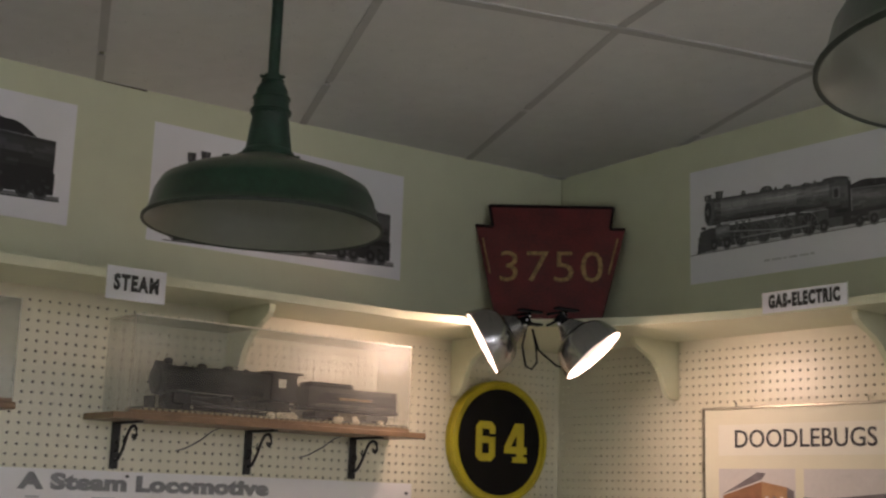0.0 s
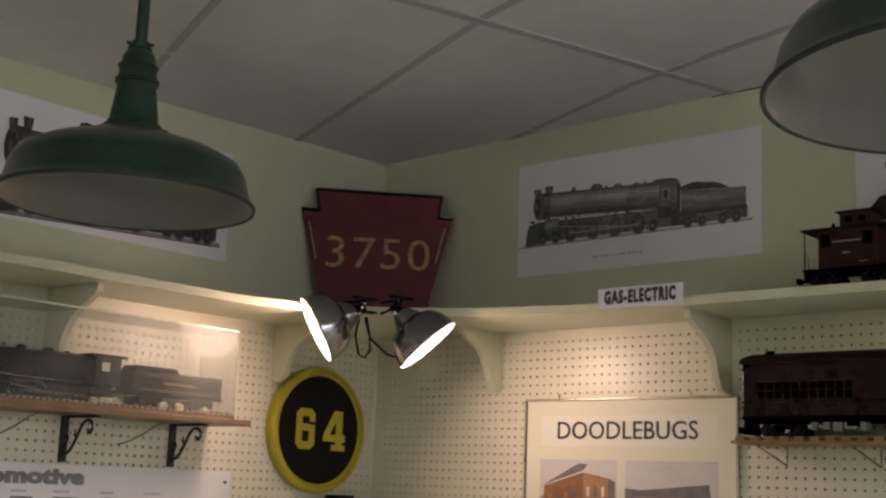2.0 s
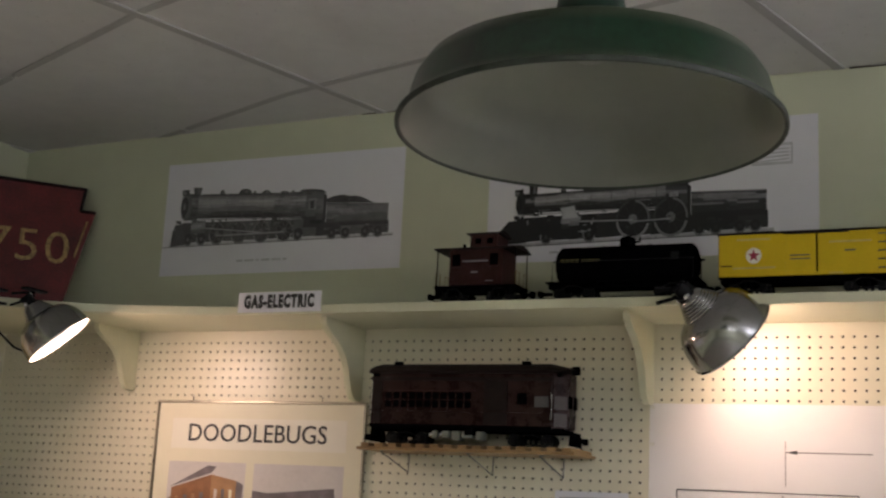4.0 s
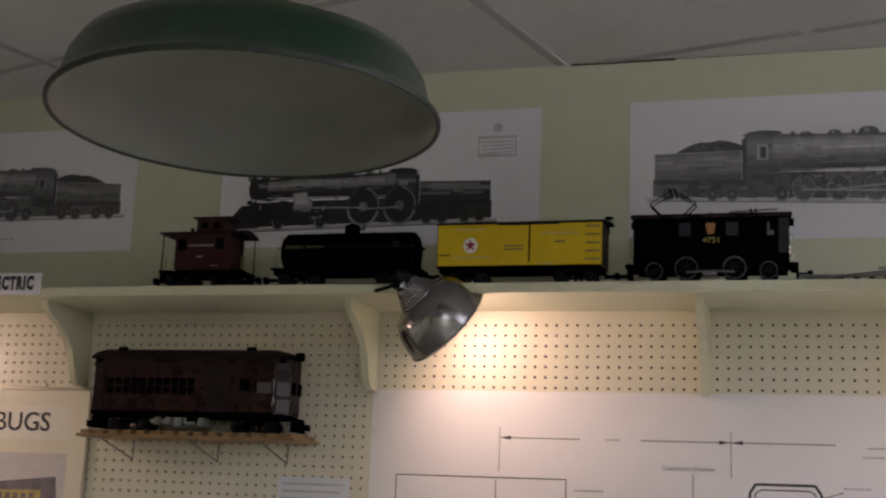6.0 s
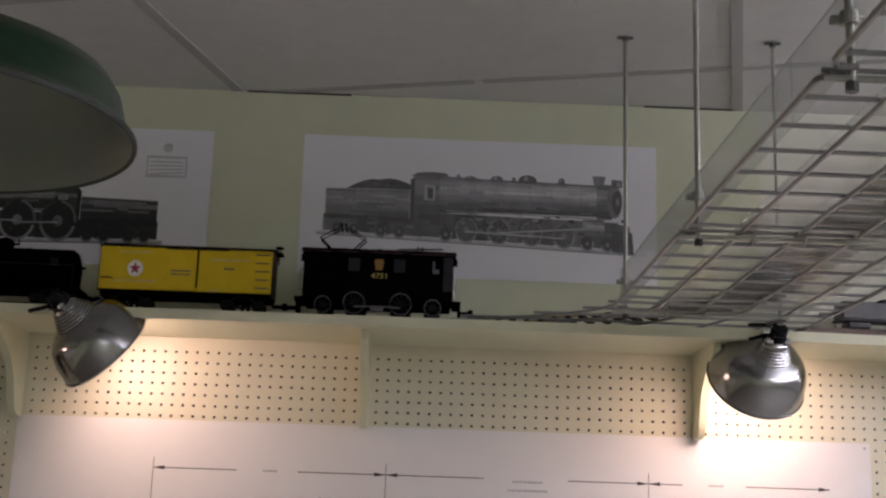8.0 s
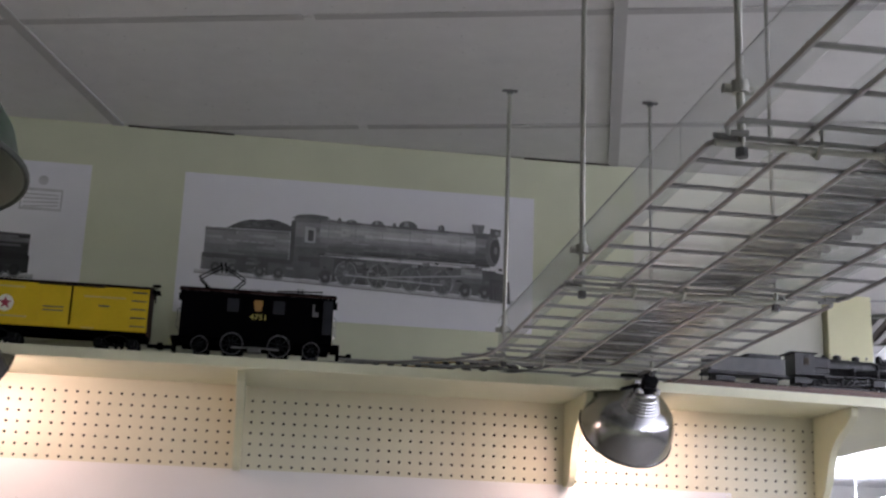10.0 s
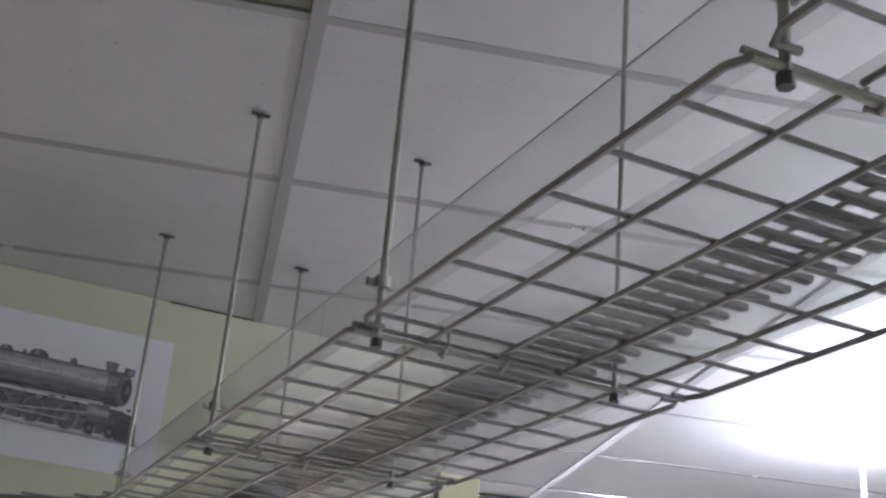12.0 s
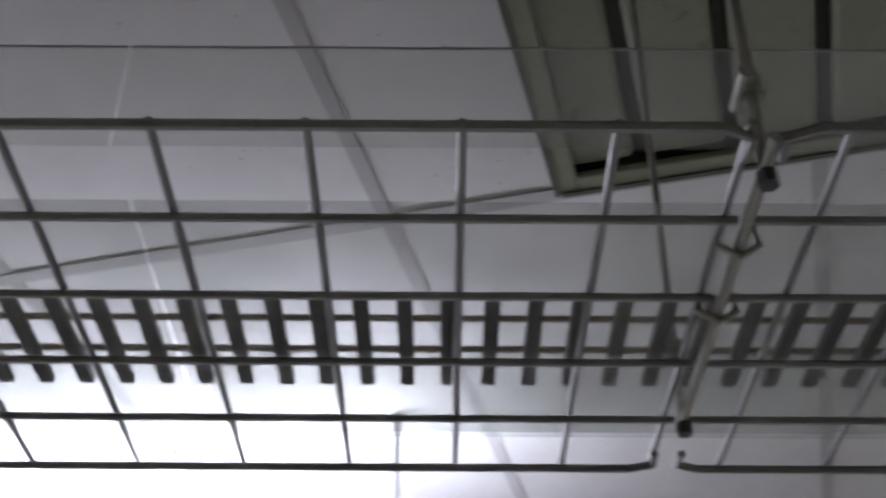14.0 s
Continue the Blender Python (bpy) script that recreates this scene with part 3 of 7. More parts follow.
def bracket_outline():
    """Scroll profile: out along the shelf, in by a bulge and a hollow, down to a blunt foot."""
    ctrl = [(0.222, -0.012), (0.218, -0.022), (0.204, -0.032), (0.183, -0.043), (0.160, -0.053), (0.139, -0.065), (0.121, -0.078), (0.104, -0.093), (0.092, -0.110), (0.084, -0.128), (0.078, -0.146), (0.071, -0.164), (0.062, -0.181), (0.052, -0.193), (0.038, -0.200), (0.018, -0.201)]
    return [(0, 0), (0, -0.197), (0.008, -0.201)] + ctrl[::-1] + [(0.222, 0)]


def shelf_bracket(m):
    t = thing("shelf_bracket", m, "cream painted scroll-cut wooden shelf bracket under the shelf", "bracket", "shelf brackets")
    bm = prism(B(), bracket_outline(), -0.009, 0.009)
    bmesh.ops.bevel(bm, geom=list(bm.edges), offset=0.0015, segments=1, affect="EDGES")
    part("bracket_plate", bm, M_SHELF, t)
    return t


# local x out of the wall, y up, z along the wall
def br_north(x):
    return Matrix.Translation((x, WB - 0.002, SH - 0.0205)) @ Matrix(((0, 0, -1, 0), (-1, 0, 0, 0), (0, 1, 0, 0), (0, 0, 0, 1)))


def br_west(y):
    return Matrix.Translation((WA + 0.002, y, SH - 0.0205)) @ Matrix(((1, 0, 0, 0), (0, 0, -1, 0), (0, 1, 0, 0), (0, 0, 0, 1)))


first = shelf_bracket(br_north(-1.73))
for x in (-0.915, -0.100, 0.690, 1.33):
    copy_thing(first, br_north(x))
for y in (1.76, 0.95):
    copy_thing(first, br_west(y))
# the two beside the corner are cut shorter
for m in (br_north(-2.50), br_west(2.545)):
    copy_thing(first, m @ Matrix.Diagonal((0.86, 0.87, 1, 1)))


# ---- pendant lamps ----
def pendant(x, y, zr, r, lean=(0, 0)):
    t = thing("pendant_lamp", pose(x, y, zr, *lean), "green enamelled industrial pendant lamp with a white inside", "lamp", "pendant lamps")
    prof = [(r, 0), (r * 1.004, 0.006), (r * 0.957, 0.020), (r * 0.918, 0.058), (r * 0.865, 0.080), (r * 0.72, 0.098), (r * 0.52, 0.114), (r * 0.36, 0.128), (r * 0.24, 0.139)]
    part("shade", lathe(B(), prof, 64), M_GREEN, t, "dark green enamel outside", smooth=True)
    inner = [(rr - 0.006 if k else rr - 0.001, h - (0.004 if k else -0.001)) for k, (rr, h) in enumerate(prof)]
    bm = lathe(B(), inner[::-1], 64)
    part("inner_shade", bm, M_ENAMEL, t, "white enamel inside, its shade put into a grey", smooth=True)
    part("rim", lathe(B(), [(r - 0.0042, 0.0018), (r - 0.0034, 0.0002), (r - 0.0006, -0.0014), (r + 0.0012, -0.0006), (r + 0.0020, 0.002), (r * 1.004 + 0.0008, 0.006)], 64), M_RIM, t, "chipped grey rim", smooth=True)
    k = r / 0.27
    part("neck", lathe(B(), [(0.074 * k, 0.134), (0.074 * k, 0.139), (0.062 * k, 0.142), (0.060 * k, 0.150), (0.053 * k, 0.156), (0.049 * k, 0.180), (0.041 * k, 0.228), (0.043 * k, 0.234)], 32), M_GREENCAST, t, smooth=True)
    part("cap", lathe(B(), [(0.041 * k, 0.232), (0.043 * k, 0.236), (0.041 * k, 0.246), (0.041 * k, 0.262), (0.037 * k, 0.266), (0.036 * k, 0.280), (0.029 * k, 0.292), (0.020 * k, 0.297), (0.020 * k, 0.312), (0.0, 0.312)], 32), M_GREENCAST, t, smooth=True)
    for zz, rr in ((0.231, 0.046), (0.236, 0.047), (0.263, 0.043), (0.299, 0.026)):
        part("collar", lathe(B(), [(rr * k - 0.004, zz - 0.003), (rr * k, zz - 0.002), (rr * k + 0.001, zz), (rr * k, zz + 0.002), (rr * k - 0.004, zz + 0.003)], 28), M_GREENCAST, t, smooth=True)
    for a in (0.4, 2.5, 4.6):
        part("set_screw", cyl(B(), (0.018 * k * math.cos(a), 0.018 * k * math.sin(a), 0.305), (0.032 * k * math.cos(a), 0.032 * k * math.sin(a), 0.305), 0.0035, 8), M_GREENCAST, t)
    part("stem", cyl(B(), (0, 0, 0.305), (0, 0, CZ - zr), 0.0115, 16), M_GREENCAST, t, smooth=True)
    bm = B()
    tube(bm, [(-0.06 * k, -0.02, 0.143), (-0.078 * k, -0.035, 0.147), (-0.096 * k, -0.045, 0.155), (-0.108 * k, -0.05, 0.155), (-0.110 * k, -0.05, 0.146), (-0.100 * k, -0.046, 0.144)], 0.003)
    part("hook", bm, M_GREENCAST, t)
    for a in (0.9, 3.0, 5.1):
        x1, y1 = 0.068 * k * math.cos(a), 0.068 * k * math.sin(a)
        part("foot_screw", cyl(B(), (x1, y1, 0.136), (x1, y1, 0.146), 0.0045, 8), M_GREENCAST, t)
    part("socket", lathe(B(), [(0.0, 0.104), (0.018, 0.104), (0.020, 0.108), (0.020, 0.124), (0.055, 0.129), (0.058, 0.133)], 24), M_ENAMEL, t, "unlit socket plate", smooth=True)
    return t


pendant(-0.592, 1.468, 2.102, 0.254, (-1.5, -0.9))
pendant(-2.048, 1.297, 2.109, 0.232, (-0.4, -0.2))


# ---- clamp lamps ----
def clamp_lamp(base, aim, power, size=1.0, drop=0.012):
    """Reflector lamp clipped to the shelf's edge: base is the clip, aim the way it points."""
    base, d = Vector(base), Vector(aim).normalized()
    neck = base + d * 0.012 - Vector((0, 0.012, drop))
    m = Matrix.Translation(neck) @ d.to_track_quat("Z", "Y").to_matrix().to_4x4() @ Matrix.Scale(size, 4)
    t = thing("clamp_lamp", m, "lit aluminium clamp lamp clipped to the shelf edge", "lamp", "clamp lamps")
    cone = [(0.020, 0.0), (0.026, 0.002), (0.030, 0.007)]
    for k in range(6):
        r, h = 0.0315 + 0.0036 * k, 0.009 + 0.0062 * k
        cone += [(r, h), (r + 0.0012, h + 0.0018), (r + 0.0012, h + 0.0036), (r + 0.0002, h + 0.0048)]
    bell = [(0.0535, 0.047), (0.066, 0.052), (0.079, 0.060), (0.090, 0.072), (0.098, 0.087), (0.104, 0.105), (0.108, 0.124), (0.110, 0.140)]
    part("reflector", lathe(B(), cone + bell, 56), M_ALU, t, "spun aluminium bell with a ridged neck", smooth=True)
    inner = [(0.022, 0.010), (0.049, 0.047)] + bell[1:]
    part("reflector_inside", lathe(B(), [(r - 0.0016, h + 0.0002) for r, h in inner][::-1], 48), M_ALUIN, t, "bright inside", smooth=True)
    part("rolled_rim", lathe(B(), [(0.1085, 0.139), (0.1115, 0.1385), (0.113, 0.141), (0.1115, 0.1435), (0.1085, 0.143)], 56), M_ALU, t, smooth=True)
    part("socket", cyl(B(), (0, 0, -0.030), (0, 0, 0.004), 0.0175, 20, 0.020), M_BLACKPL, t, "black socket")
    part("switch", cyl(B(), (0.016, 0, -0.016), (0.036, 0, -0.016), 0.004, 8), M_STEEL, t)
    for s in (-1, 1):
        part("swivel_nut", lathe(B(), [(0.0, 0.008), (0.006, 0.006), (0.009, 0.0), (0.006, -0.006), (0.0, -0.008)], 16, Matrix.Translation((s * 0.020, -0.014, -0.004))), M_STEEL, t, "bright nut", smooth=True)
    part("bulb", lathe(B(), [(0.012, 0.012), (0.014, 0.022), (0.022, 0.036), (0.023, 0.046), (0.015, 0.057), (0.0, 0.061)], 20), M_BULB, t, "glowing bulb", smooth=True)
    inv = m.inverted()
    joint = inv @ (base + Vector((0, 0, 0.012)))
    part("swivel", tube(B(), [(0, 0, -0.02), joint * 0.6 + Vector((0.012, 0, -0.012)), joint], 0.005), M_STEEL, t)
    for s in (0.006, -0.030):
        jb = B()
        bmesh.ops.create_cube(jb, size=1, matrix=inv @ Matrix.Translation(base + Vector((0, 0.006, s + 0.014))) @ Matrix.Diagonal((0.026, 0.075, 0.006, 1)))
        part("clamp_jaw", jb, M_BLACKPL, t)
    for s in (-1, 1):
        hb = tube(B(), [inv @ (base + Vector((0.0, 0.010, 0.010 + 0.004 * s))), inv @ (base + Vector((-0.030, -0.004, 0.012 * s))), inv @ (base + Vector((-0.062, -0.010, 0.016 * s - 0.006)))], 0.0045)
        part("clamp_handle", hb, M_BLACKPL, t, "black grip of the spring clamp")
    lamp("clamp_light", "AREA", Matrix.Translation(neck + d * 0.112 * size) @ (-d).to_track_quat("Z", "Y").to_matrix().to_4x4(), power, (1.0, 0.71, 0.545), disk=0.185 * size)
    return t


YF = WB - SF
clamp_lamp((-0.760, YF - 0.016, SH + 0.002), (0.60, 0.51, -0.61), 2.75, 1.0, -0.004)
clamp_lamp((0.800, YF - 0.024, SH - 0.004), (-0.12, 0.80, -0.585), 3.1, 1.0, 0.008)
clamp_lamp((-2.475, 2.508, SH + 0.002), (0.545, 0.39, -0.74), 3.7, 0.87)
clamp_lamp((-2.548, 2.438, SH - 0.004), (-0.53, -0.70, -0.475), 2.8, 0.87)




# ---- prints on the walls ----
class Sheet:
    """Flat artwork: shapes of one tone each, laid a hair above one another."""

    def __init__(self, thing_, w, h, mirror=False):
        self.t, self.w, self.h, self.mirror, self.tones, self.level = thing_, w, h, mirror, {}, 0

    def put(self, mat, outline, lift=1):
        self.level += 0.000006
        z = 0.0016 + 0.0003 * lift + self.level
        pts = [((1 - x if self.mirror else x) * self.w, y * self.h) for x, y in outline]
        bm = self.tones.setdefault(mat.name, (mat, B()))[1]
        f = bm.faces.new([bm.verts.new((x, y, z)) for x, y in (pts[::-1] if self.mirror else pts)])
        return f

    def bar(self, mat, x0, y0, x1, y1, lift=1):
        self.put(mat, rect(x0, y0, x1, y1), lift)

    def round(self, mat, cx, cy, r, lift=1, n=22):
        self.put(mat, disc(cx, cy, r * self.h / self.w, n, r), lift)

    def line(self, mat, x0, y0, x1, y1, th, lift=1):
        a, b = Vector((x0 * self.w, y0 * self.h)), Vector((x1 * self.w, y1 * self.h))
        n = (b - a).normalized()
        n = Vector((-n.y, n.x)) * th * self.h / 2
        self.put(mat, [((p.x) / self.w, p.y / self.h) for p in (a - n, b - n, b + n, a + n)], lift)

    def ring(self, mat_out, mat_in, cx, cy, r, th, lift=1):
        self.round(mat_out, cx, cy, r, lift)
        self.round(mat_in, cx, cy, r - th, lift)

    def done(self, name):
        for key, (mat, bm) in self.tones.items():
            tagged(part(name, bm, mat, self.t), kind="stuff")


def steam_engine_art(s, x0, x1, base, top, shade=0, old=False, slope=0.10, seed=1, shrink=0.0):
    """A three-quarter view of a steam engine facing right between x0 (tender) and x1 (pilot), in photographic greys."""
    rnd = random.Random(seed)
    H, W = top - base, x1 - x0

    def P(a, b):
        return x0 + a * W, base + (b * (1 + slope * a) - slope * a) * H * (1 - shrink * (1 - a))

    def tone(k):
        k += 3.0 if old and k >= 4.2 else 0
        return TONES[max(0, min(len(TONES) - 1, int(round(k + shade + rnd.uniform(-0.3, 0.3)))))]

    def poly(k, pts):
        s.put(tone(k), [P(a, b) for a, b in pts])

    def grad(a0, a1, lo0, hi0, lo1, hi1, ks, cuts=4):
        """Bands of tone stacked upwards between two ends, broken along their length."""
        n = len(ks)
        for i, k in enumerate(ks):
            f, g = i / n, (i + 1) / n
            ends = [0] + sorted(rnd.uniform(0.1, 0.9) for q in range(cuts - 1)) + [1]
            for c, d in zip(ends, ends[1:]):
                lo = [(lo0 + (lo1 - lo0) * q, hi0 + (hi1 - hi0) * q) for q in (c, d)]
                p = [a0 + (a1 - a0) * q for q in (c, d)]
                poly(k + rnd.uniform(-0.6, 0.6), [(p[0], lo[0][0] + (lo[0][1] - lo[0][0]) * f), (p[1], lo[1][0] + (lo[1][1] - lo[1][0]) * f), (p[1], lo[1][0] + (lo[1][1] - lo[1][0]) * g), (p[0], lo[0][0] + (lo[0][1] - lo[0][0]) * g)])

    def oval(k, a, b, r, squeeze=0.88, n=20):
        x, y = P(a, b)
        q = r * H
        s.put(tone(k), [(x + q * squeeze * s.h / s.w * math.cos(2 * math.pi * i / n), y + q * math.sin(2 * math.pi * i / n)) for i in range(n)])

    def arc(k, a, b, r, th, t0, t1, squeeze=0.86, n=10):
        """Part of a wheel's rim."""
        x, y = P(a, b)
        ang = [t0 + (t1 - t0) * i / n for i in range(n + 1)]
        ring = [(r, q) for q in ang] + [(r - th, q) for q in ang[::-1]]
        s.put(tone(k), [(x + q * H * squeeze * s.h / s.w * math.cos(w), y + q * H * math.sin(w)) for q, w in ring])

    def stroke(k, a, b, c, d, th):
        s.line(tone(k), *P(a, b), *P(c, d), th * H)

    def clutter(n, a0, a1, b0, b1, ks, w=(0.006, 0.03), h=(0.012, 0.05)):
        for q in range(n):
            a, b, dw, dh = rnd.uniform(a0, a1), rnd.uniform(b0, b1), rnd.uniform(*w), rnd.uniform(*h)
            j = [rnd.uniform(-0.25, 0.25) for i in range(4)]
            poly(rnd.choice(ks), [(a, b + j[0] * dh), (a + dw, b + j[1] * dh), (a + dw * (1 + j[2] * 0.4), b + dh), (a + j[3] * dw * 0.5, b + dh * 0.9)])

    bh = 0.74 if old else 0.88      # top of the boiler
    # ground shade and running gear
    poly(8, [(-0.02, 0.02), (1.0, 0.02), (1.02, 0.06), (-0.02, 0.07)])
    for k in range(9):
        a = 0.02 + 0.105 * k
        poly(rnd.choice((1.5, 2, 2.5, 3)), [(a - 0.02, 0.08), (a + 0.09, 0.07), (a + 0.09, 0.40 if a > 0.3 else 0.30), (a - 0.02, 0.40 if a > 0.3 else 0.30)])
    # tender with its heap of coal
    th = 0.60 if old else 0.68
    grad(0.005, 0.275, 0.30, th - 0.02, 0.30, th + 0.01, (2.2, 2.8, 3.2, 3.4, 3.8, 4.2, 4.6, 4.4, 4, 3.2))
    heap = [(0.07, th - 0.01), (0.275, th + 0.01), (0.285, th + 0.06), (0.262, th + 0.10), (0.235, th + 0.135), (0.205, th + 0.150), (0.175, th + 0.125), (0.150, th + 0.130), (0.125, th + 0.105), (0.105, th + 0.07)]
    if not old:
        poly(1.2, heap)
        clutter(14, 0.11, 0.25, th + 0.02, th + 0.08, (0.5, 1, 2, 2.5), (0.01, 0.03), (0.01, 0.03))
    stroke(5.2, 0.01, th - 0.03, 0.275, th, 0.010)
    for c in (0.075, 0.10, 0.125, 0.15, 0.175):
        poly(5, [(c, 0.49), (c + 0.018, 0.491), (c + 0.018, 0.515), (c, 0.514)])
    poly(1.2, [(0.0, 0.25), (0.30, 0.25), (0.30, 0.31), (0.0, 0.31)])
    clutter(12, 0.01, 0.28, 0.10, 0.26, (1, 2, 3, 4), (0.01, 0.04), (0.02, 0.05))
    for c in (0.045, 0.10, 0.185, 0.245):
        arc(4.5, c, 0.12, 0.10, 0.028, -2.9, -0.2)
        oval(1.2, c, 0.12, 0.072)
        oval(3.2, c, 0.12, 0.03)
    # cab, its roof and side window
    grad(0.285, 0.375, 0.24, bh + 0.0, 0.24, bh + 0.02, (1.2, 1.4, 1.8, 2.4, 3, 3.4, 3.8, 4, 3.6, 2.6), 2)
    poly(5.5, [(0.322, 0.56), (0.356, 0.56), (0.356, bh - 0.12), (0.322, bh - 0.11)])
    poly(1.5, [(0.332, 0.58), (0.350, 0.58), (0.350, bh - 0.16), (0.332, bh - 0.15)])
    poly(2.2, [(0.275, bh - 0.01), (0.40, bh + 0.01), (0.392, bh + 0.045), (0.345, bh + 0.06), (0.300, bh + 0.045)])
    poly(1, [(0.276, 0.28), (0.290, 0.28), (0.290, bh - 0.03), (0.276, bh - 0.05)])
    # boiler, its light falling from above
    grad(0.37, 0.52, 0.40, bh + 0.01, 0.42, bh - 0.01, (1.2, 1.6, 2, 2.6, 3, 3.4, 4, 4.8, 5.6, 6, 5.8, 5, 4, 2.8))
    grad(0.515, 0.90, 0.44, bh - 0.01, 0.46, bh - 0.03, (1, 1.4, 2, 2.8, 3.4, 4, 4.8, 5.6, 6.4, 6.6, 6, 5.2, 4.2, 2.8))
    for k in range(6):
        a = 0.40 + 0.085 * k + rnd.uniform(-0.01, 0.01)
        stroke(3.6, a, 0.47, a, bh - 0.03, 0.006)
    stroke(5.6, 0.39, 0.665, 0.90, 0.655, 0.008)
    clutter(10, 0.42, 0.86, 0.47, 0.60, (2, 3, 3.5, 4.5), (0.02, 0.07), (0.008, 0.02))
    # smokebox and its door
    grad(0.880, 0.930, 0.42, bh - 0.01, 0.43, bh - 0.02, (1, 1.2, 1.6, 2, 2.6, 3, 3.8, 4.4, 4.2, 3.4, 2.6, 2), 2)
    mid, half = (0.43 + bh) / 2, (bh - 0.43) / 2
    oval(3.2, 0.938, mid, half * 1.03, 0.45)
    oval(1.8, 0.944, mid, half * 0.80, 0.42)
    arc(4, 0.944, mid, half * 0.80, half * 0.10, 1.2, 4.4, 0.42)
    oval(3.6, 0.948, mid, half * 0.26, 0.42)
    # stack, headlamp, domes, pipes on top
    sh = 0.26 if old else 0.085
    poly(2.6, [(0.872, bh - 0.03), (0.903, bh - 0.03), (0.909, bh + sh), (0.866, bh + sh)])
    poly(4.6, [(0.878, bh - 0.02), (0.888, bh - 0.02), (0.888, bh + sh - 0.01), (0.876, bh + sh - 0.01)])
    poly(2.4, [(0.928, bh - 0.05), (0.962, bh - 0.05), (0.964, bh + 0.04), (0.928, bh + 0.05)])
    poly(5, [(0.945, bh - 0.03), (0.958, bh - 0.03), (0.958, bh + 0.02), (0.945, bh + 0.02)])
    for c, w, hh in ((0.655, 0.030, 0.075), (0.555, 0.020, 0.050), (0.765, 0.011, 0.055), (0.47, 0.018, 0.035), (0.61, 0.006, 0.04), (0.43, 0.007, 0.05)):
        n = 8
        poly(2.6, [(c - w, bh - 0.04), (c + w, bh - 0.04)] + [(c + w * math.cos(math.pi * q / n), bh - 0.01 + hh * math.sin(math.pi * q / n)) for q in range(n + 1)])
        poly(4.8, [(c - w * 0.5, bh - 0.01), (c + w * 0.1, bh - 0.01), (c, bh + hh * 0.7), (c - w * 0.4, bh + hh * 0.65)])
    # running board, pumps, pipes and shadows below it
    stroke(5.4, 0.39, 0.430, 0.93, 0.435, 0.014)
    clutter(34, 0.38, 0.86, 0.20, 0.43, (0.5, 1, 2, 3, 4, 5))
    clutter(10, 0.86, 0.96, 0.20, 0.42, (1, 2, 3.5, 5), (0.01, 0.03), (0.03, 0.07))
    # wheels, half sunk in shadow, and rods
    r = 0.27 if old else 0.175
    spots = (0.350, 0.492) if old else (0.46, 0.565, 0.67, 0.775)
    for i, c in enumerate(spots):
        oval(1.6, c, r + 0.02, r * 0.98)
        arc(5.6, c, r + 0.02, r, r * 0.14, -2.9, -0.1)
        arc(3.8, c, r + 0.02, r, r * 0.12, -0.1, 1.3)
        arc(4.4, c, r + 0.02, r, r * 0.12, 1.7, 3.2)
        for q in range(9):
            an = q * 2 * math.pi / 9 + i
            x, y = P(c, r + 0.02)
            s.line(tone(3.2), x, y, x + math.cos(an) * r * H * 0.74 * s.h / s.w, y + math.sin(an) * r * H * 0.84, 0.014 * H)
        oval(4.4, c, r + 0.02, r * 0.26)
        clutter(4, c - 0.05, c + 0.04, 0.06, 0.34, (1, 2, 4), (0.006, 0.02), (0.01, 0.04))
    for c in ((0.66, 0.83) if old else (0.395, 0.85, 0.915)):
        oval(1.6, c, 0.12, 0.10)
        arc(5, c, 0.12, 0.105, 0.026, -3.0, 0.4)
        oval(4, c, 0.12, 0.03)
    stroke(6.4, spots[0], r, spots[-1], r - 0.01, 0.022)
    stroke(2, spots[0], r - 0.03, spots[-1], r - 0.04, 0.012)
    cyl_x = 0.70 if old else 0.835
    stroke(6.6, spots[1], r + 0.01, cyl_x + 0.035, 0.31, 0.020)
    grad(cyl_x, cyl_x + 0.07, 0.22, 0.42, 0.22, 0.42, (2.6, 3.8, 5.4, 5.8, 5, 4), 2)
    if old:
        clutter(16, 0.60, 0.72, 0.08, 0.36, (4, 5, 6, 7), (0.006, 0.02), (0.015, 0.05))
        poly(7.5, [(0.705, 0.36), (0.765, 0.35), (0.775, 0.50), (0.72, 0.52)])
    # pilot
    if old:
        poly(1.5, [(0.91, 0.06), (1.07, 0.05), (0.985, 0.36), (0.91, 0.38)])
        for k in range(6):
            stroke(2.6, 0.92 + 0.008 * k, 0.35, 0.93 + 0.022 * k, 0.08, 0.006)
    else:
        poly(2.2, [(0.915, 0.40), (0.985, 0.36), (0.99, 0.26), (0.915, 0.28)])
        poly(1.6, [(0.93, 0.04), (1.0, 0.02), (0.995, 0.28), (0.93, 0.30)])
        for k in range(4):
            stroke(3.4, 0.94 + 0.008 * k, 0.27, 0.945 + 0.014 * k, 0.05, 0.006)
    stroke(3.6, -0.02, 0.02, 1.04, 0.015, 0.012)


def print_sheet(name, m, w, h, label, paper=None, thick=0.0012):
    t = thing(name, m, label, "print", "locomotive prints")
    part("paper", box(B(), 0, w, 0, h, 0, thick), paper or M_PAPER, t)
    return t


def caption(s, x0, x1, y, th=0.018):
    rnd = random.Random(int(x0 * 1000))
    x = x0
    while x < x1:
        d = rnd.uniform(0.012, 0.04)
        s.bar(G4, x, y, min(x1, x + d), y + th)
        x += d + 0.008


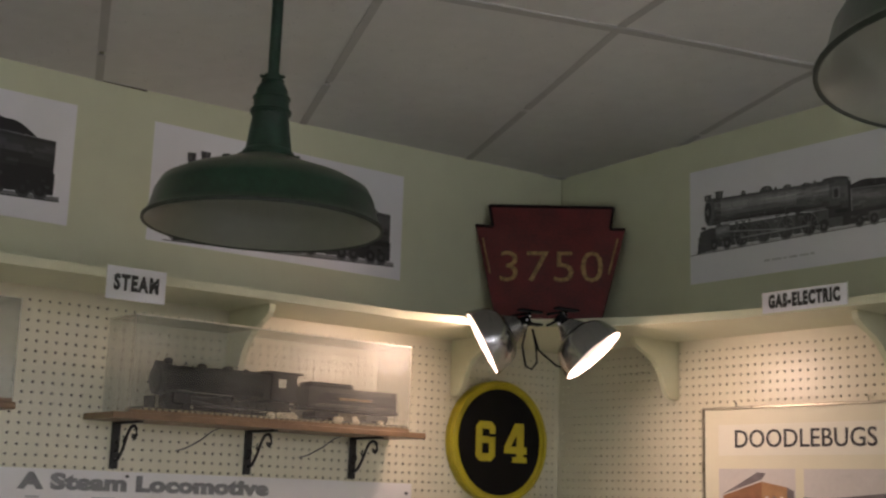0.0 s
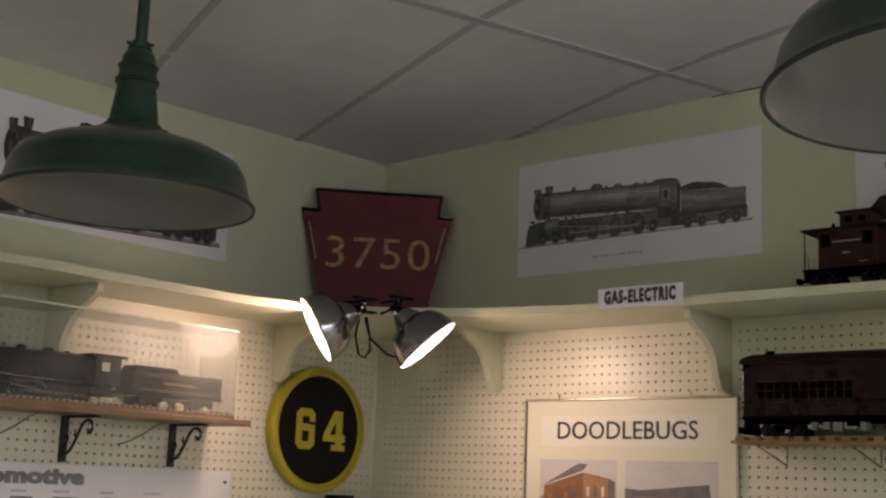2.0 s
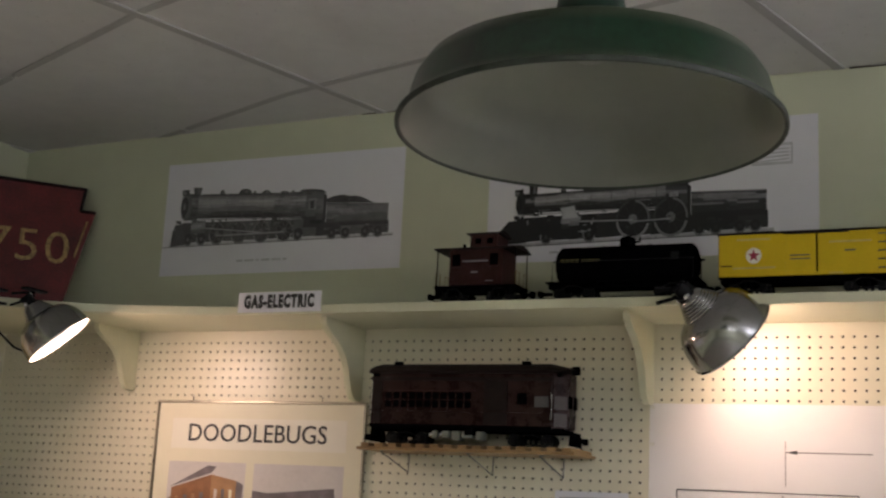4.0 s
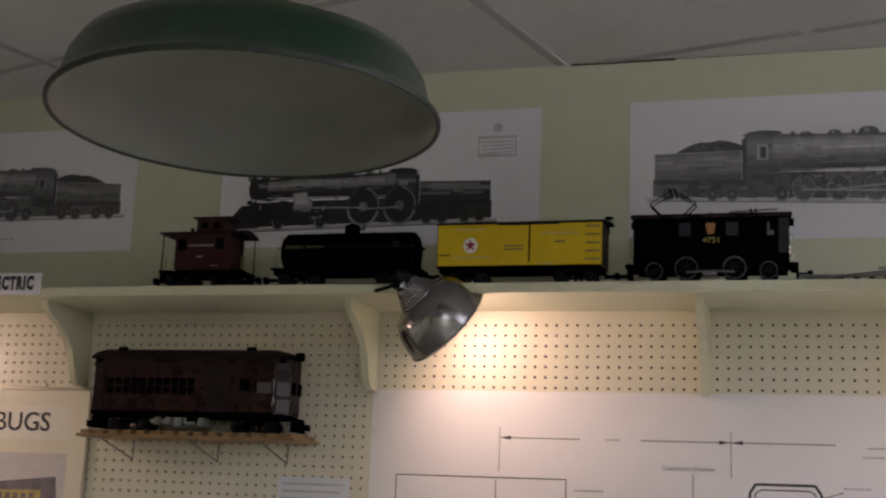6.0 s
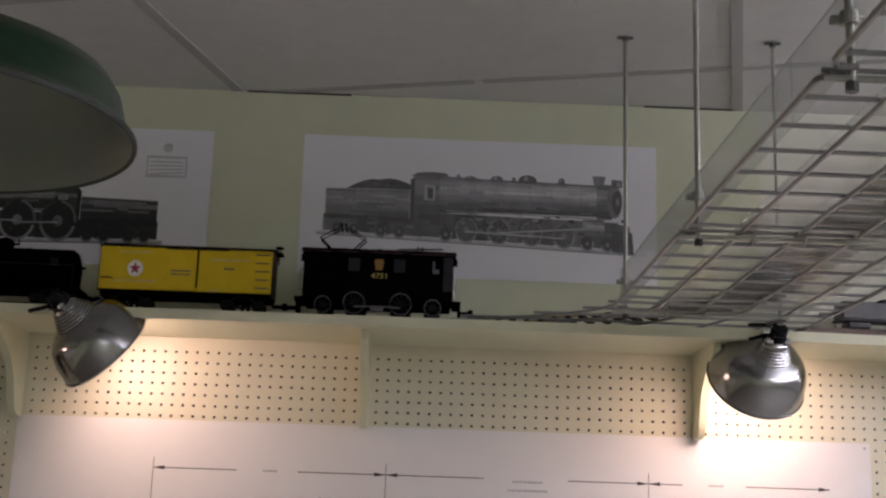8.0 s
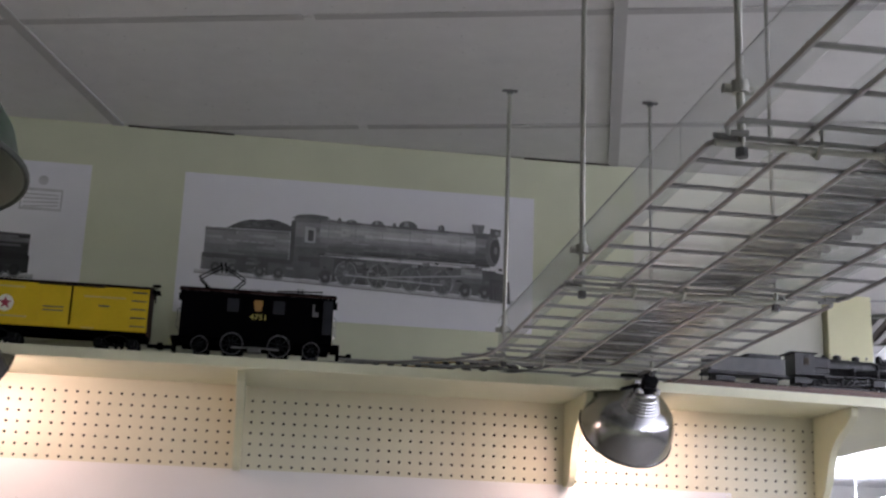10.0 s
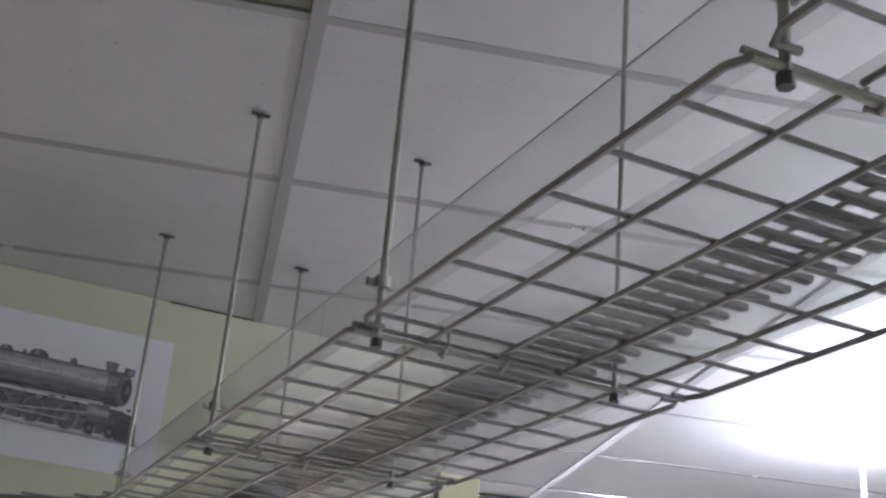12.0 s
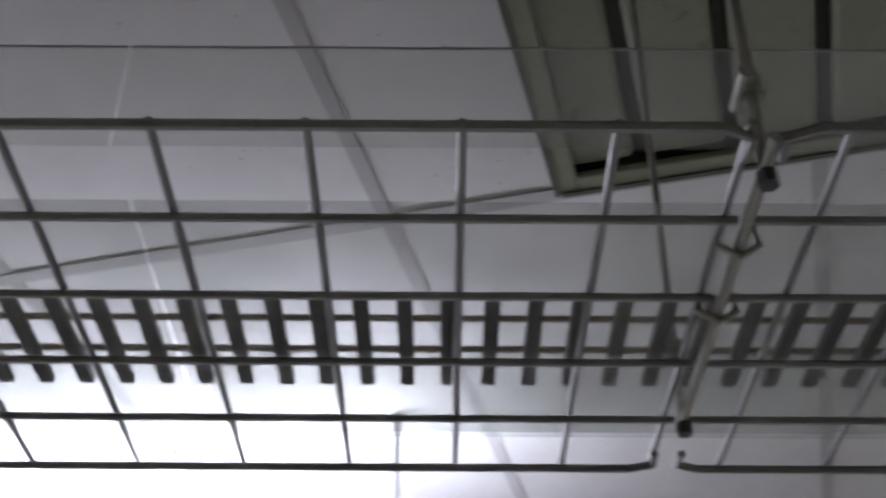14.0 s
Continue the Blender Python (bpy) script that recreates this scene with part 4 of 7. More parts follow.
t = print_sheet("locomotive_print", upright(-2.444, WB - 0.0005, 2.263), 0.813, 0.350, "white paper print of a large steam locomotive on the wall")
s = Sheet(t, 0.813, 0.350, mirror=True)
steam_engine_art(s, 0.05, 0.96, 0.26, 0.81, 1.8, slope=0.03, seed=3, shrink=0.24)
caption(s, 0.45, 0.66, 0.10)
s.done("engine_picture")
t = print_sheet("locomotive_print", upright(-1.372, WB - 0.0005, 2.264), 0.867, 0.348, "white paper print of an old steam locomotive with a stamp")
s = Sheet(t, 0.867, 0.348, mirror=True)
steam_engine_art(s, 0.14, 0.94, 0.145, 0.70, -2.0, True, 0.06, seed=5)
s.bar(G4, 0.07, 0.64, 0.185, 0.80)
s.bar(M_PAPER, 0.075, 0.66, 0.18, 0.78, 1)
for k in range(4):
    s.line(G4, 0.08, 0.68 + 0.025 * k, 0.175, 0.665 + 0.03 * k, 0.012)
s.round(G4, 0.127, 0.86, 0.035)
caption(s, 0.55, 0.80, 0.06)
s.done("engine_picture")
t = print_sheet("locomotive_print", upright(-0.281, WB - 0.0005, 2.261), 0.879, 0.353, "white paper print of a grey steam locomotive and tender")
s = Sheet(t, 0.879, 0.353)
steam_engine_art(s, 0.065, 0.935, 0.27, 0.79, 2.9, slope=0.14, seed=8)
caption(s, 0.18, 0.40, 0.17)
caption(s, 0.20, 0.36, 0.13)
s.done("engine_picture")
t = print_sheet("locomotive_print", upright(WA + 0.0005, 1.490, 2.255, 90), 0.838, 0.328, "white paper print of a dark steam locomotive behind a pendant lamp")
s = Sheet(t, 0.838, 0.328, mirror=True)
steam_engine_art(s, 0.05, 0.91, 0.10, 0.86, -0.6, slope=0.12, seed=11)
s.done("engine_picture")
t = print_sheet("locomotive_print", upright(WA + 0.0005, 0.40, 2.257, 90), 0.872, 0.322, "white paper print of a black steam locomotive on the wall")
s = Sheet(t, 0.872, 0.322, mirror=True)
steam_engine_art(s, 0.05, 0.95, 0.16, 0.92, -2.2, slope=0.10, seed=12)
s.done("engine_picture")


# ---- long technical drawing ----
DW, DH = 2.02, 0.72
t = thing("technical_drawing", upright(-0.915, WB - 0.0022, 1.896 - DH), "long white technical drawing pinned to the pegboard", "drawing")
part("paper", box(B(), 0, DW, 0, DH, 0, 0.0012), M_PAPER2, t)
s = Sheet(t, 1.0, 1.0)
ty = DH - 0.112


def dims(x0, x1, y, left=True, right=True):
    s.line(M_LINE, x0, y, x1, y, 0.0026)
    for x, d, on in ((x0, 1, left), (x1, -1, right)):
        if on:
            s.put(M_INK, [(x, y), (x + d * 0.027, y + 0.0048), (x + d * 0.027, y - 0.0048)][::d])


def bars(cx, y, n, w=0.012, h=0.005):
    x = cx - n * w / 2
    for k in range(n):
        s.bar(G4, x, y - h / 2, x + w * 0.9, y + h / 2)
        x += w


dims(0.327, 0.522, ty, True, False)
bars(0.60, ty, 3)
dims(0.665, 0.871, ty, False, True)
dims(0.871, 1.10, ty, True, False)
bars(1.205, ty - 0.006, 6)
bars(1.205, ty - 0.026, 8)
dims(1.30, 1.49, ty, False, True)
dims(1.49, 1.57, ty, True, False)
bars(1.65, ty, 3)
dims(1.72, 1.92, ty, False, True)
for x in (0.327, 0.871, 1.49):
    s.line(M_LINE, x, ty + 0.025, x, ty - 0.08, 0.0018)
for a, b, c, d in ((0.07, ty - 0.095, 0.49, ty - 0.095), (0.07, ty - 0.095, 0.07, ty - 0.4), (0.49, ty - 0.095, 0.49, ty - 0.4), (0.07, ty - 0.4, 0.49, ty - 0.4)):
    s.line(M_INK, a, b, c, d, 0.0025)
s.line(M_INK, 0.32, ty - 0.10, 0.32, ty - 0.20, 0.002)
s.line(M_LINE, 0.785, ty - 0.075, 0.785, ty - 0.20, 0.002)
for off, th in ((0.0, 0.006), (0.012, 0.003)):
    s.line(M_INK, 0.925 + off, ty - 0.092 - off, 1.055 - off, ty - 0.092 - off, th)
    s.line(M_INK, 0.925 + off, ty - 0.092 - off, 0.912 + off, ty - 0.112, th)
    s.line(M_INK, 1.055 - off, ty - 0.092 - off, 1.068 - off, ty - 0.112, th)
    s.line(M_INK, 0.912 + off, ty - 0.112, 0.912 + off, ty - 0.25, th)
    s.line(M_INK, 1.068 - off, ty - 0.112, 1.068 - off, ty - 0.25, th)
s.line(M_INK, 0.93, ty - 0.128, 1.05, ty - 0.128, 0.006)
s.line(M_INK, 1.06, ty - 0.122, 1.115, ty - 0.105, 0.002)
bars(1.145, ty - 0.096, 5)
bars(0.545, ty - 0.12, 6)
bars(1.40, ty - 0.12, 6)
bars(1.75, ty - 0.09, 6)
s.done("drawing_line")
lettering("letter", "Combustion Chamber", 0.0135, pose(0.775, ty - 0.062, 0.0021), M_GREYINK, t, depth=0.0001, stretch=1.0)
for x, y in ((0.008, DH - 0.10), (0.008, DH - 0.01), (DW - 0.01, DH - 0.01)):
    part("pin", cyl(B(), (x, y, 0.001), (x, y, 0.006), 0.005, 10), M_WHITE, t, "white push pin")

# small note under the rail car
t = thing("paper_note", upright(-1.155, WB - 0.002, 1.475), "small white sheet of typed notes on the pegboard", "note")
part("paper", box(B(), 0, 0.19, 0, 0.20, 0, 0.001), M_PAPER, t)
s = Sheet(t, 1, 1)
for k in range(9):
    s.bar(G4, 0.012, 0.180 - 0.018 * k, 0.178 - 0.012 * (k % 3), 0.185 - 0.018 * k)
s.done("typed_line")

# ---- steam poster on the west wall ----
t = thing("steam_poster", upright(WA + 0.0022, 1.10, 0.93, 90), "white poster headed A Steam Locomotive with a small diagram", "poster")
PW, PH = 1.30, 0.715
part("paper", box(B(), 0, PW, 0, PH, 0, 0.0012), M_PAPER2, t)
lettering("letter", "A Steam Locomotive", 0.052, pose(0.115, PH - 0.032, 0.0025), M_GREYINK, t, align="LEFT", stretch=1.50, bold=0.0030, space=1.04)
s = Sheet(t, 1, 1)
for x, w in ((0.13, 0.05), (0.30, 0.09), (0.46, 0.05), (0.60, 0.06), (0.72, 0.07), (0.86, 0.06), (1.0, 0.08)):
    s.line(M_INK, x, PH - 0.085, x + w, PH - 0.085, 0.004)
    s.line(M_INK, x, PH - 0.085, x + w * 0.2, PH - 0.13, 0.004)
    s.line(M_INK, x + w, PH - 0.085, x + w * 0.8, PH - 0.13, 0.004)
    s.bar(G4, x, PH - 0.072, x + w * 0.7, PH - 0.066)
s.done("diagram")
part("pin", cyl(B(), (0.39, PH - 0.012, 0.001), (0.39, PH - 0.012, 0.006), 0.004, 10), M_INK, t)
part("pin", cyl(B(), (PW - 0.02, PH - 0.03, 0.001), (PW - 0.02, PH - 0.03, 0.006), 0.004, 10), M_INK, t)

# ---- doodlebugs poster ----
FW, FH = 0.688, 0.66
t = thing("framed_poster", upright(-2.391, WB - 0.002, 1.886 - FH), "framed cream poster headed DOODLEBUGS with colour photographs", "poster")
part("backing", box(B(), 0, FW, 0, FH, 0, 0.006), M_CREAM, t)
for a in ((0, FH - 0.004, FW, FH + 0.003), (0, 0, FW, 0.006)):
    part("frame_rail", box(B(), a[0] - 0.003, a[2] + 0.003, a[1], a[3], 0, 0.012, 0.001), M_FRAME, t, "thin pale metal frame")
for x in (-0.003, FW - 0.001):
    part("frame_rail", box(B(), x, x + 0.004, 0.006, FH - 0.004, 0, 0.012, 0.001), M_FRAME, t)
    # dark strip draws the shadow that the side rail casts inwards
    part("frame_shade", box(B(), x + (0.0042 if x < 0 else -0.0032), x + (0.0072 if x < 0 else -0.0002), 0.006, FH - 0.004, 0.006, 0.0068), M_OLIVEDK, t, "dark line painted for the shadow inside the frame")
part("title_strip", box(B(), 0.055, FW - 0.055, FH - 0.135, FH - 0.048, 0.006, 0.0066), M_CREAM2, t, "pale title strip")
lettering("letter", "DOODLEBUGS", 0.071, pose(FW / 2 - 0.002, FH - 0.0915, 0.0075), M_INK, t, stretch=0.99, bold=0.0003)
s = Sheet(t, 1, 1)
s.level = 0.005
for x0, x1, kind in ((0.055, 0.318, 0), (0.345, 0.632, 1)):
    y1, y0 = FH - 0.172, FH - 0.40
    s.bar(M_PHOTO_S, x0, y0, x1, y1)
    if kind == 0:
        s.bar(M_PHOTO_G, x0, y0, x1, y0 + 0.05)
        s.put(M_PHOTO_O, [(x0 + 0.015, y0 + 0.04), (x0 + 0.15, y0 + 0.03), (x0 + 0.15, y1 - 0.035), (x0 + 0.015, y1 - 0.075)])
        s.put(M_PHOTO_O2, [(x0 + 0.15, y0 + 0.03), (x0 + 0.235, y0 + 0.04), (x0 + 0.235, y1 - 0.05), (x0 + 0.15, y1 - 0.035)])
        s.put(M_PHOTO_D, [(x0 + 0.010, y1 - 0.073), (x0 + 0.15, y1 - 0.030), (x0 + 0.165, y1 - 0.012), (x0 + 0.135, y1 - 0.010)])
        s.put(M_PHOTO_S, [(x0 + 0.15, y1 - 0.032), (x0 + 0.24, y1 - 0.048), (x0 + 0.215, y1 - 0.016), (x0 + 0.165, y1 - 0.011)])
        for k in range(3):
            s.bar((M_PHOTO_S, M_PHOTO_D, M_CREAM)[k], x0 + 0.162 + 0.025 * k, y1 - 0.102, x0 + 0.172 + 0.025 * k, y1 - 0.075)
        s.put(M_PHOTO_D, [(x0 + 0.235, y0 + 0.04), (x0 + 0.258, y0 + 0.045), (x0 + 0.258, y1 - 0.06), (x0 + 0.235, y1 - 0.05)])
        s.put(M_PHOTO_G, [(x0, y0 + 0.04), (x0 + 0.015, y0 + 0.04), (x0 + 0.015, y1 - 0.10), (x0, y1 - 0.11)])
        for k in range(4):
            s.bar(M_PHOTO_D if k % 2 else M_PHOTO_O2, x0 + 0.03 + 0.028 * k, y1 - 0.120, x0 + 0.042 + 0.028 * k, y1 - 0.098 + 0.004 * k)
    else:
        s.bar(M_PHOTO_G, x0, y0, x1, y0 + 0.06)
        s.put(M_PHOTO_D, [(x0, y1 - 0.075), (x0 + 0.05, y1 - 0.08), (x0 + 0.26, y1 - 0.06), (x0 + 0.27, y1 - 0.14), (x0, y1 - 0.13)])
        s.put(M_PHOTO_Y, [(x0 + 0.012, y1 - 0.16), (x0 + 0.215, y1 - 0.17), (x0 + 0.22, y1 - 0.095), (x0 + 0.03, y1 - 0.10)])
        s.put(M_PHOTO_S, [(x0 + 0.14, y1 - 0.065), (x0 + 0.285, y1 - 0.025), (x0 + 0.287, y1 - 0.005), (x0 + 0.14, y1 - 0.035)])
        for k in range(7):
            s.bar(M_PHOTO_D, x0 + 0.04 + 0.024 * k, y1 - 0.122, x0 + 0.055 + 0.024 * k, y1 - 0.105)
s.done("photograph")
for x in (0.118, 0.55):
    bm = tube(B(), [(x, FH - 0.002, 0.004), (x, FH + 0.014, 0.005), (x, FH + 0.018, 0.0)], 0.0018)
    part("hanger", bm, M_STEEL, t)


# ---- shelf signs ----
def shelf_sign(text, m, w, h, size, stretch, label):
    t = thing("shelf_sign", m, label, "sign", "shelf signs")
    part("card", box(B(), -w / 2, w / 2, -h / 2, h / 2, 0, 0.003, 0.0008), M_PAPER, t, "white card")
    lettering("letter", text, size, pose(0, 0, 0.0036), M_INK, t, stretch=stretch * 0.80, bold=0.0027, space=1.25)
    return t


shelf_sign("STEAM", pose(WA + SF + 0.004, 1.349, 2.081, 90, 0, 90), 0.152, 0.080, 0.050, 0.82, "white card sign reading STEAM on the shelf edge")
shelf_sign("GAS-ELECTRIC", pose(-1.832, WB - SF - 0.004, 2.122, 90, 0, 0), 0.252, 0.054, 0.045, 0.74, "white card sign reading GAS-ELECTRIC on the shelf edge")


# ---- keystone number sign in the corner ----
def keystone_sign():
    ax = Vector((1, 1, 0)).normalized()
    c = Vector((-2.815, 2.785, SH))
    out = Vector((1, -1, 0)).normalized()
    m = Matrix.Translation(c) @ Matrix(((ax.x, 0, out.x, 0), (ax.y, 0, out.y, 0), (0, 1, 0, 0), (0, 0, 0, 1))) @ pose(-0.02, 0, 0, -4, 0, 0)
    t = thing("keystone_sign", m, "worn dark red keystone-shaped sign with faded gold digits", "sign")
    pts = [(-0.155, 0.0), (0.155, 0.0), (0.240, 0.352), (0.193, 0.352), (0.203, 0.424), (-0.196, 0.430), (-0.184, 0.360), (-0.240, 0.363)]
    bm = prism(B(), pts, -0.020, 0.0)
    bmesh.ops.bevel(bm, geom=[e for e in bm.edges], offset=0.003, segments=1, affect="EDGES")
    part("board", bm, M_SIGNRED, t)
    lettering("digit", "3750", 0.146, pose(0.004, 0.222, 0.001), M_GOLD, t, depth=0.0004, stretch=1.11, bold=-0.0006, space=1.08)
    rim = B()
    n = len(pts)
    for k in (2, 3, 4, 5, 6):
        a, b = Vector((*pts[k], 0.001)), Vector((*pts[(k + 1) % n], 0.001))
        tube(rim, [a, b], 0.005, 6)
    part("edge_moulding", rim, M_ROOFDK, t, "dark chipped edge")
    for sx in (-1, 1):
        bm = B()
        d = Vector((0.088, 0.375, 0)).normalized()
        p = Vector((sx * 0.202, 0.262, 0.0012))
        tube(bm, [p - Vector((sx * d.x, d.y, 0)) * 0.06, p + Vector((sx * d.x, d.y, 0)) * 0.06], 0.003, 6)
        part("gold_stripe", bm, M_GOLD, t, "worn gold edge stripe")
    return t


keystone_sign()


# ---- oval number plaque ----
def plaque():
    m = pose(WA + 0.006, 2.722, 1.785, 90, 0, 90)
    t = thing("number_plaque", m, "black oval plaque with a yellow rim and the number 64", "plaque")
    rx, ry = 0.200, 0.193
    bm = prism(B(), disc(0, 0, rx, 56, ry), 0, 0.022)
    part("back_plate", bm, M_PLAQUEY, t, "yellow plate")
    bm = prism(B(), disc(0, 0, rx * 0.84, 56, ry * 0.86), 0.016, 0.026)
    part("field", bm, M_BLACKPL, t, "black field")
    bm = B()
    tube(bm, [(x, y, 0.024) for x, y in disc(0, 0, rx * 0.955, 57, ry * 0.96)] + [(rx * 0.955, 0, 0.024)], 0.008, 8)
    part("rim", bm, M_PLAQUEY, t, "raised yellow rim")
    # block digits: the six as a notched plate, the four from bars
    x6, x4, z = -0.062, 0.064, 0.0262
    c, w, h = 0.016, 0.039, 0.062
    six = [(x6 - w + c, -h), (x6 + w - c, -h), (x6 + w, -h + c), (x6 + w, h - c), (x6 + w - c, h), (x6 - w + c, h), (x6 - w, h - c), (x6 - w, -h + c)]
    d6 = part("digit", prism(B(), six, z - 0.001, z + 0.0020), M_PLAQUEY, t)
    for k, r in enumerate(((x6 - 0.014, x6 + 0.013, -0.038, -0.006), (x6 - 0.014, x6 + 0.014, 0.016, 0.038), (x6 + 0.010, x6 + w + 0.001, 0.014, 0.023))):
        part("digit_counter", box(B(), r[0], r[1], r[2], r[3], z + 0.0012, z + 0.0024 + 0.0001 * k), M_BLACKPL, d6, "black inside of the digit")
    d4 = part("digit", box(B(), x4 + 0.004, x4 + 0.033, -h, h, z - 0.001, z + 0.0020), M_PLAQUEY, t)
    part("digit_bar", box(B(), x4 - 0.048, x4 + 0.046, -0.034, -0.012, z - 0.001, z + 0.0022), M_PLAQUEY, d4)
    part("digit_serif", box(B(), x4 - 0.014, x4 + 0.046, -h, -h + 0.018, z - 0.001, z + 0.0024), M_PLAQUEY, d4)
    part("digit_stroke", prism(B(), [(x4 - 0.048, -0.013), (x4 - 0.022, -0.013), (x4 + 0.006, 0.030), (x4 + 0.006, h), (x4 - 0.004, h)], z - 0.001, z + 0.0018), M_PLAQUEY, d4)
    return t


plaque()


# ---- hanging wire tray that carries the track across the room ----
TX0, TDX, TZ = 0.419, 0.0915, 2.120
TX1 = TX0 + 5 * TDX
RODS = [2.555, 1.885, 1.197, 0.498, -0.228, -0.940, -1.650]
ROD_NEAR, ROD_FAR = 0.446, 0.768
WR = 0.0032


def wire(parent, pts, r=WR):
    return part("wire", tube(B(), pts, r, 6), M_WIRE, parent)


def tray_panel(y0, y1):
    """One welded mesh panel between two hangers, its outer wires bent in at the ends."""
    t = thing("wire_tray", pose(0, 0, 0), "zinc wire mesh tray panel hung under the ceiling", "wire tray", "wire tray panels")
    for k in range(6):
        x = TX0 + k * TDX
        pts = [(x, y0 - 0.004, TZ), (x, y1 + 0.004, TZ)]
        if k in (0, 5):
            d = 0.03 if k == 0 else -0.03
            pts = [(x + d, y0 - 0.012, TZ), (x + d * 0.3, y0 - 0.010, TZ), (x, y0 - 0.03, TZ), (x, y1 + 0.03, TZ), (x + d * 0.3, y1 + 0.010, TZ), (x + d, y1 + 0.012, TZ)]
        wire(t, pts, WR * 1.15 if k in (0, 5) else WR)
    for yy in [y1 + 0.012] + [y1 + 0.092 + 0.095 * k for k in range(7)]:
        if yy > y0 - 0.02:
            continue
        wire(t, [(TX0 + 0.0005, yy, TZ + 0.0045), (TX1 + 0.006, yy, TZ + 0.0045)])
    return t


for a, b in zip(RODS, RODS[1:]):
    tray_panel(a, b)


def tray_start():
    """The mesh piece that flares from the tray on to the shelf."""
    t = thing("wire_tray", pose(0, 0, 0), "flared zinc wire mesh piece joining the tray to the shelf", "wire tray", "wire tray panels")
    for k in range(6):
        f = k / 5
        x = TX0 + k * TDX
        x_in = 0.02 + f * (TX1 - 0.02)
        pts = []
        for q in range(9):
            a = q / 8
            pts.append((x + (x_in - x) * a ** 2.2 * (1 - f), 2.492 + (2.80 - 2.492) * a, TZ + 0.001))
        wire(t, pts)
    for q in range(4):
        a = (q + 0.5) / 4
        y = 2.492 + 0.308 * a
        xa = TX0 + (0.02 - TX0) * a ** 2.2
        wire(t, [(xa - 0.01, y - 0.01, TZ + 0.007), (TX1 + 0.006, y, TZ + 0.007)])
    return t


tray_start()


def hanger(y):
    t = thing("tray_hanger", pose(0, 0, 0), "pair of galvanised hanging rods with a cross bar under the tray", "hanger", "tray hangers")
    for x in (ROD_NEAR, ROD_FAR):
        part("rod", cyl(B(), (x, y, TZ - 0.020), (x, y, CZ), 0.0044 if x < 0.6 else 0.0036, 12), M_ROD, t, smooth=True)
        bm = box(B(), x - 0.017, x + 0.017, y - 0.005, y + 0.005, CZ - 0.0055, CZ - 0.0025)
        cyl(bm, (x, y, CZ - 0.012), (x, y, CZ - 0.004), 0.0065, 10)
        part("ceiling_clip", bm, M_TENDER, t, "dark ceiling clip")
        bm = cyl(B(), (x, y, TZ + 0.050), (x, y, TZ + 0.064), 0.0095, 14)
        cyl(bm, (x - 0.017, y + 0.006, TZ + 0.057), (x + 0.017, y + 0.006, TZ + 0.057), 0.0055, 10)
        part("clamp_nut", bm, M_ROD, t)
        part("end_nut", cyl(B(), (x, y, TZ - 0.023), (x, y, TZ - 0.0125), 0.0068, 6), M_TENDER, t, "dark nut")
    part("cross_bar", cyl(B(), (TX0 - 0.002, y, TZ - 0.0085), (ROD_FAR + 0.018, y, TZ - 0.0085), 0.0040, 10), M_ROD, t, smooth=True)
    for x in (0.53, 0.61):
        part("tie_clip", tube(B(), [(x, y - 0.012, TZ + 0.010), (x, y - 0.014, TZ - 0.006), (x, y, TZ - 0.016), (x, y + 0.014, TZ - 0.006), (x, y + 0.012, TZ + 0.010)], 0.003), M_ROD, t)
    return t


for y in RODS:
    hanger(y)


def side_sheet(x, label):
    t = thing("acrylic_guard", pose(0, 0, 0), label, "guard", "acrylic guards")
    for k, (a, b) in enumerate(((2.62, 1.40), (1.397, 0.18), (0.177, -1.04), (-1.043, -1.75))):
        ob = part("sheet", box(B(), x - 0.0012, x + 0.0012, b, a, TZ + 0.008, 2.213), M_ACRYL, t)
        ob.visible_shadow = False
        ob = part("top_edge", box(B(), x - 0.0008, x + 0.0008, b, a, 2.2132, 2.2142), M_TEE, t, "pale grey upper edge")
    return t


side_sheet(TX0 + 0.028, "clear acrylic guard standing along the tray")
side_sheet(TX1 - 0.045, "clear acrylic guard standing along the tray")
t = thing("acrylic_floor", pose(0, 0, 0), "hazy acrylic sheets lying on the wire tray under the track", "sheet")
for a, b in ((2.60, 1.40), (1.397, 0.18), (0.177, -1.04), (-1.043, -1.75)):
    ob = part("sheet", box(B(), 0.508, TX1 - 0.050, b, a, TZ + 0.0095, TZ + 0.0125), M_MILKY, t)
    ob.visible_shadow = False


# ---- track ----
TRX, TRY = 0.690, 2.825
R_BEND = 0.46
BRZ = TZ + 0.013     # top of the floor sheet
GAUGE = 0.045


def track_line():
    """Centre line from the bridge round the bend on to the shelf and into the corner, as (x, y, heading)."""
    pts = []
    y = -1.75
    while y < TRY - R_BEND:
        pts.append((TRX, y, math.pi / 2))
        y += 0.033
    n = int(R_BEND * math.pi / 2 / 0.033)
    for k in range(n + 1):
        a = k / n * math.pi / 2
        pts.append((TRX - R_BEND + R_BEND * math.cos(a), TRY - R_BEND + R_BEND * math.sin(a), math.pi / 2 + a))
    x = TRX - R_BEND - 0.033
    while x > WA + 0.165 + R_BEND:
        pts.append((x, TRY, math.pi))
        x -= 0.033
    xc = x
    for k in range(n + 1):
        a = k / n * math.pi / 2
        pts.append((xc - R_BEND * math.sin(a), TRY - R_BEND + R_BEND * math.cos(a), math.pi + a))
    xw = xc - R_BEND
    y = TRY - R_BEND - 0.033
    while y > 0.1:
        pts.append((xw, y, -math.pi / 2))
        y -= 0.033
    return pts


LINE = track_line()


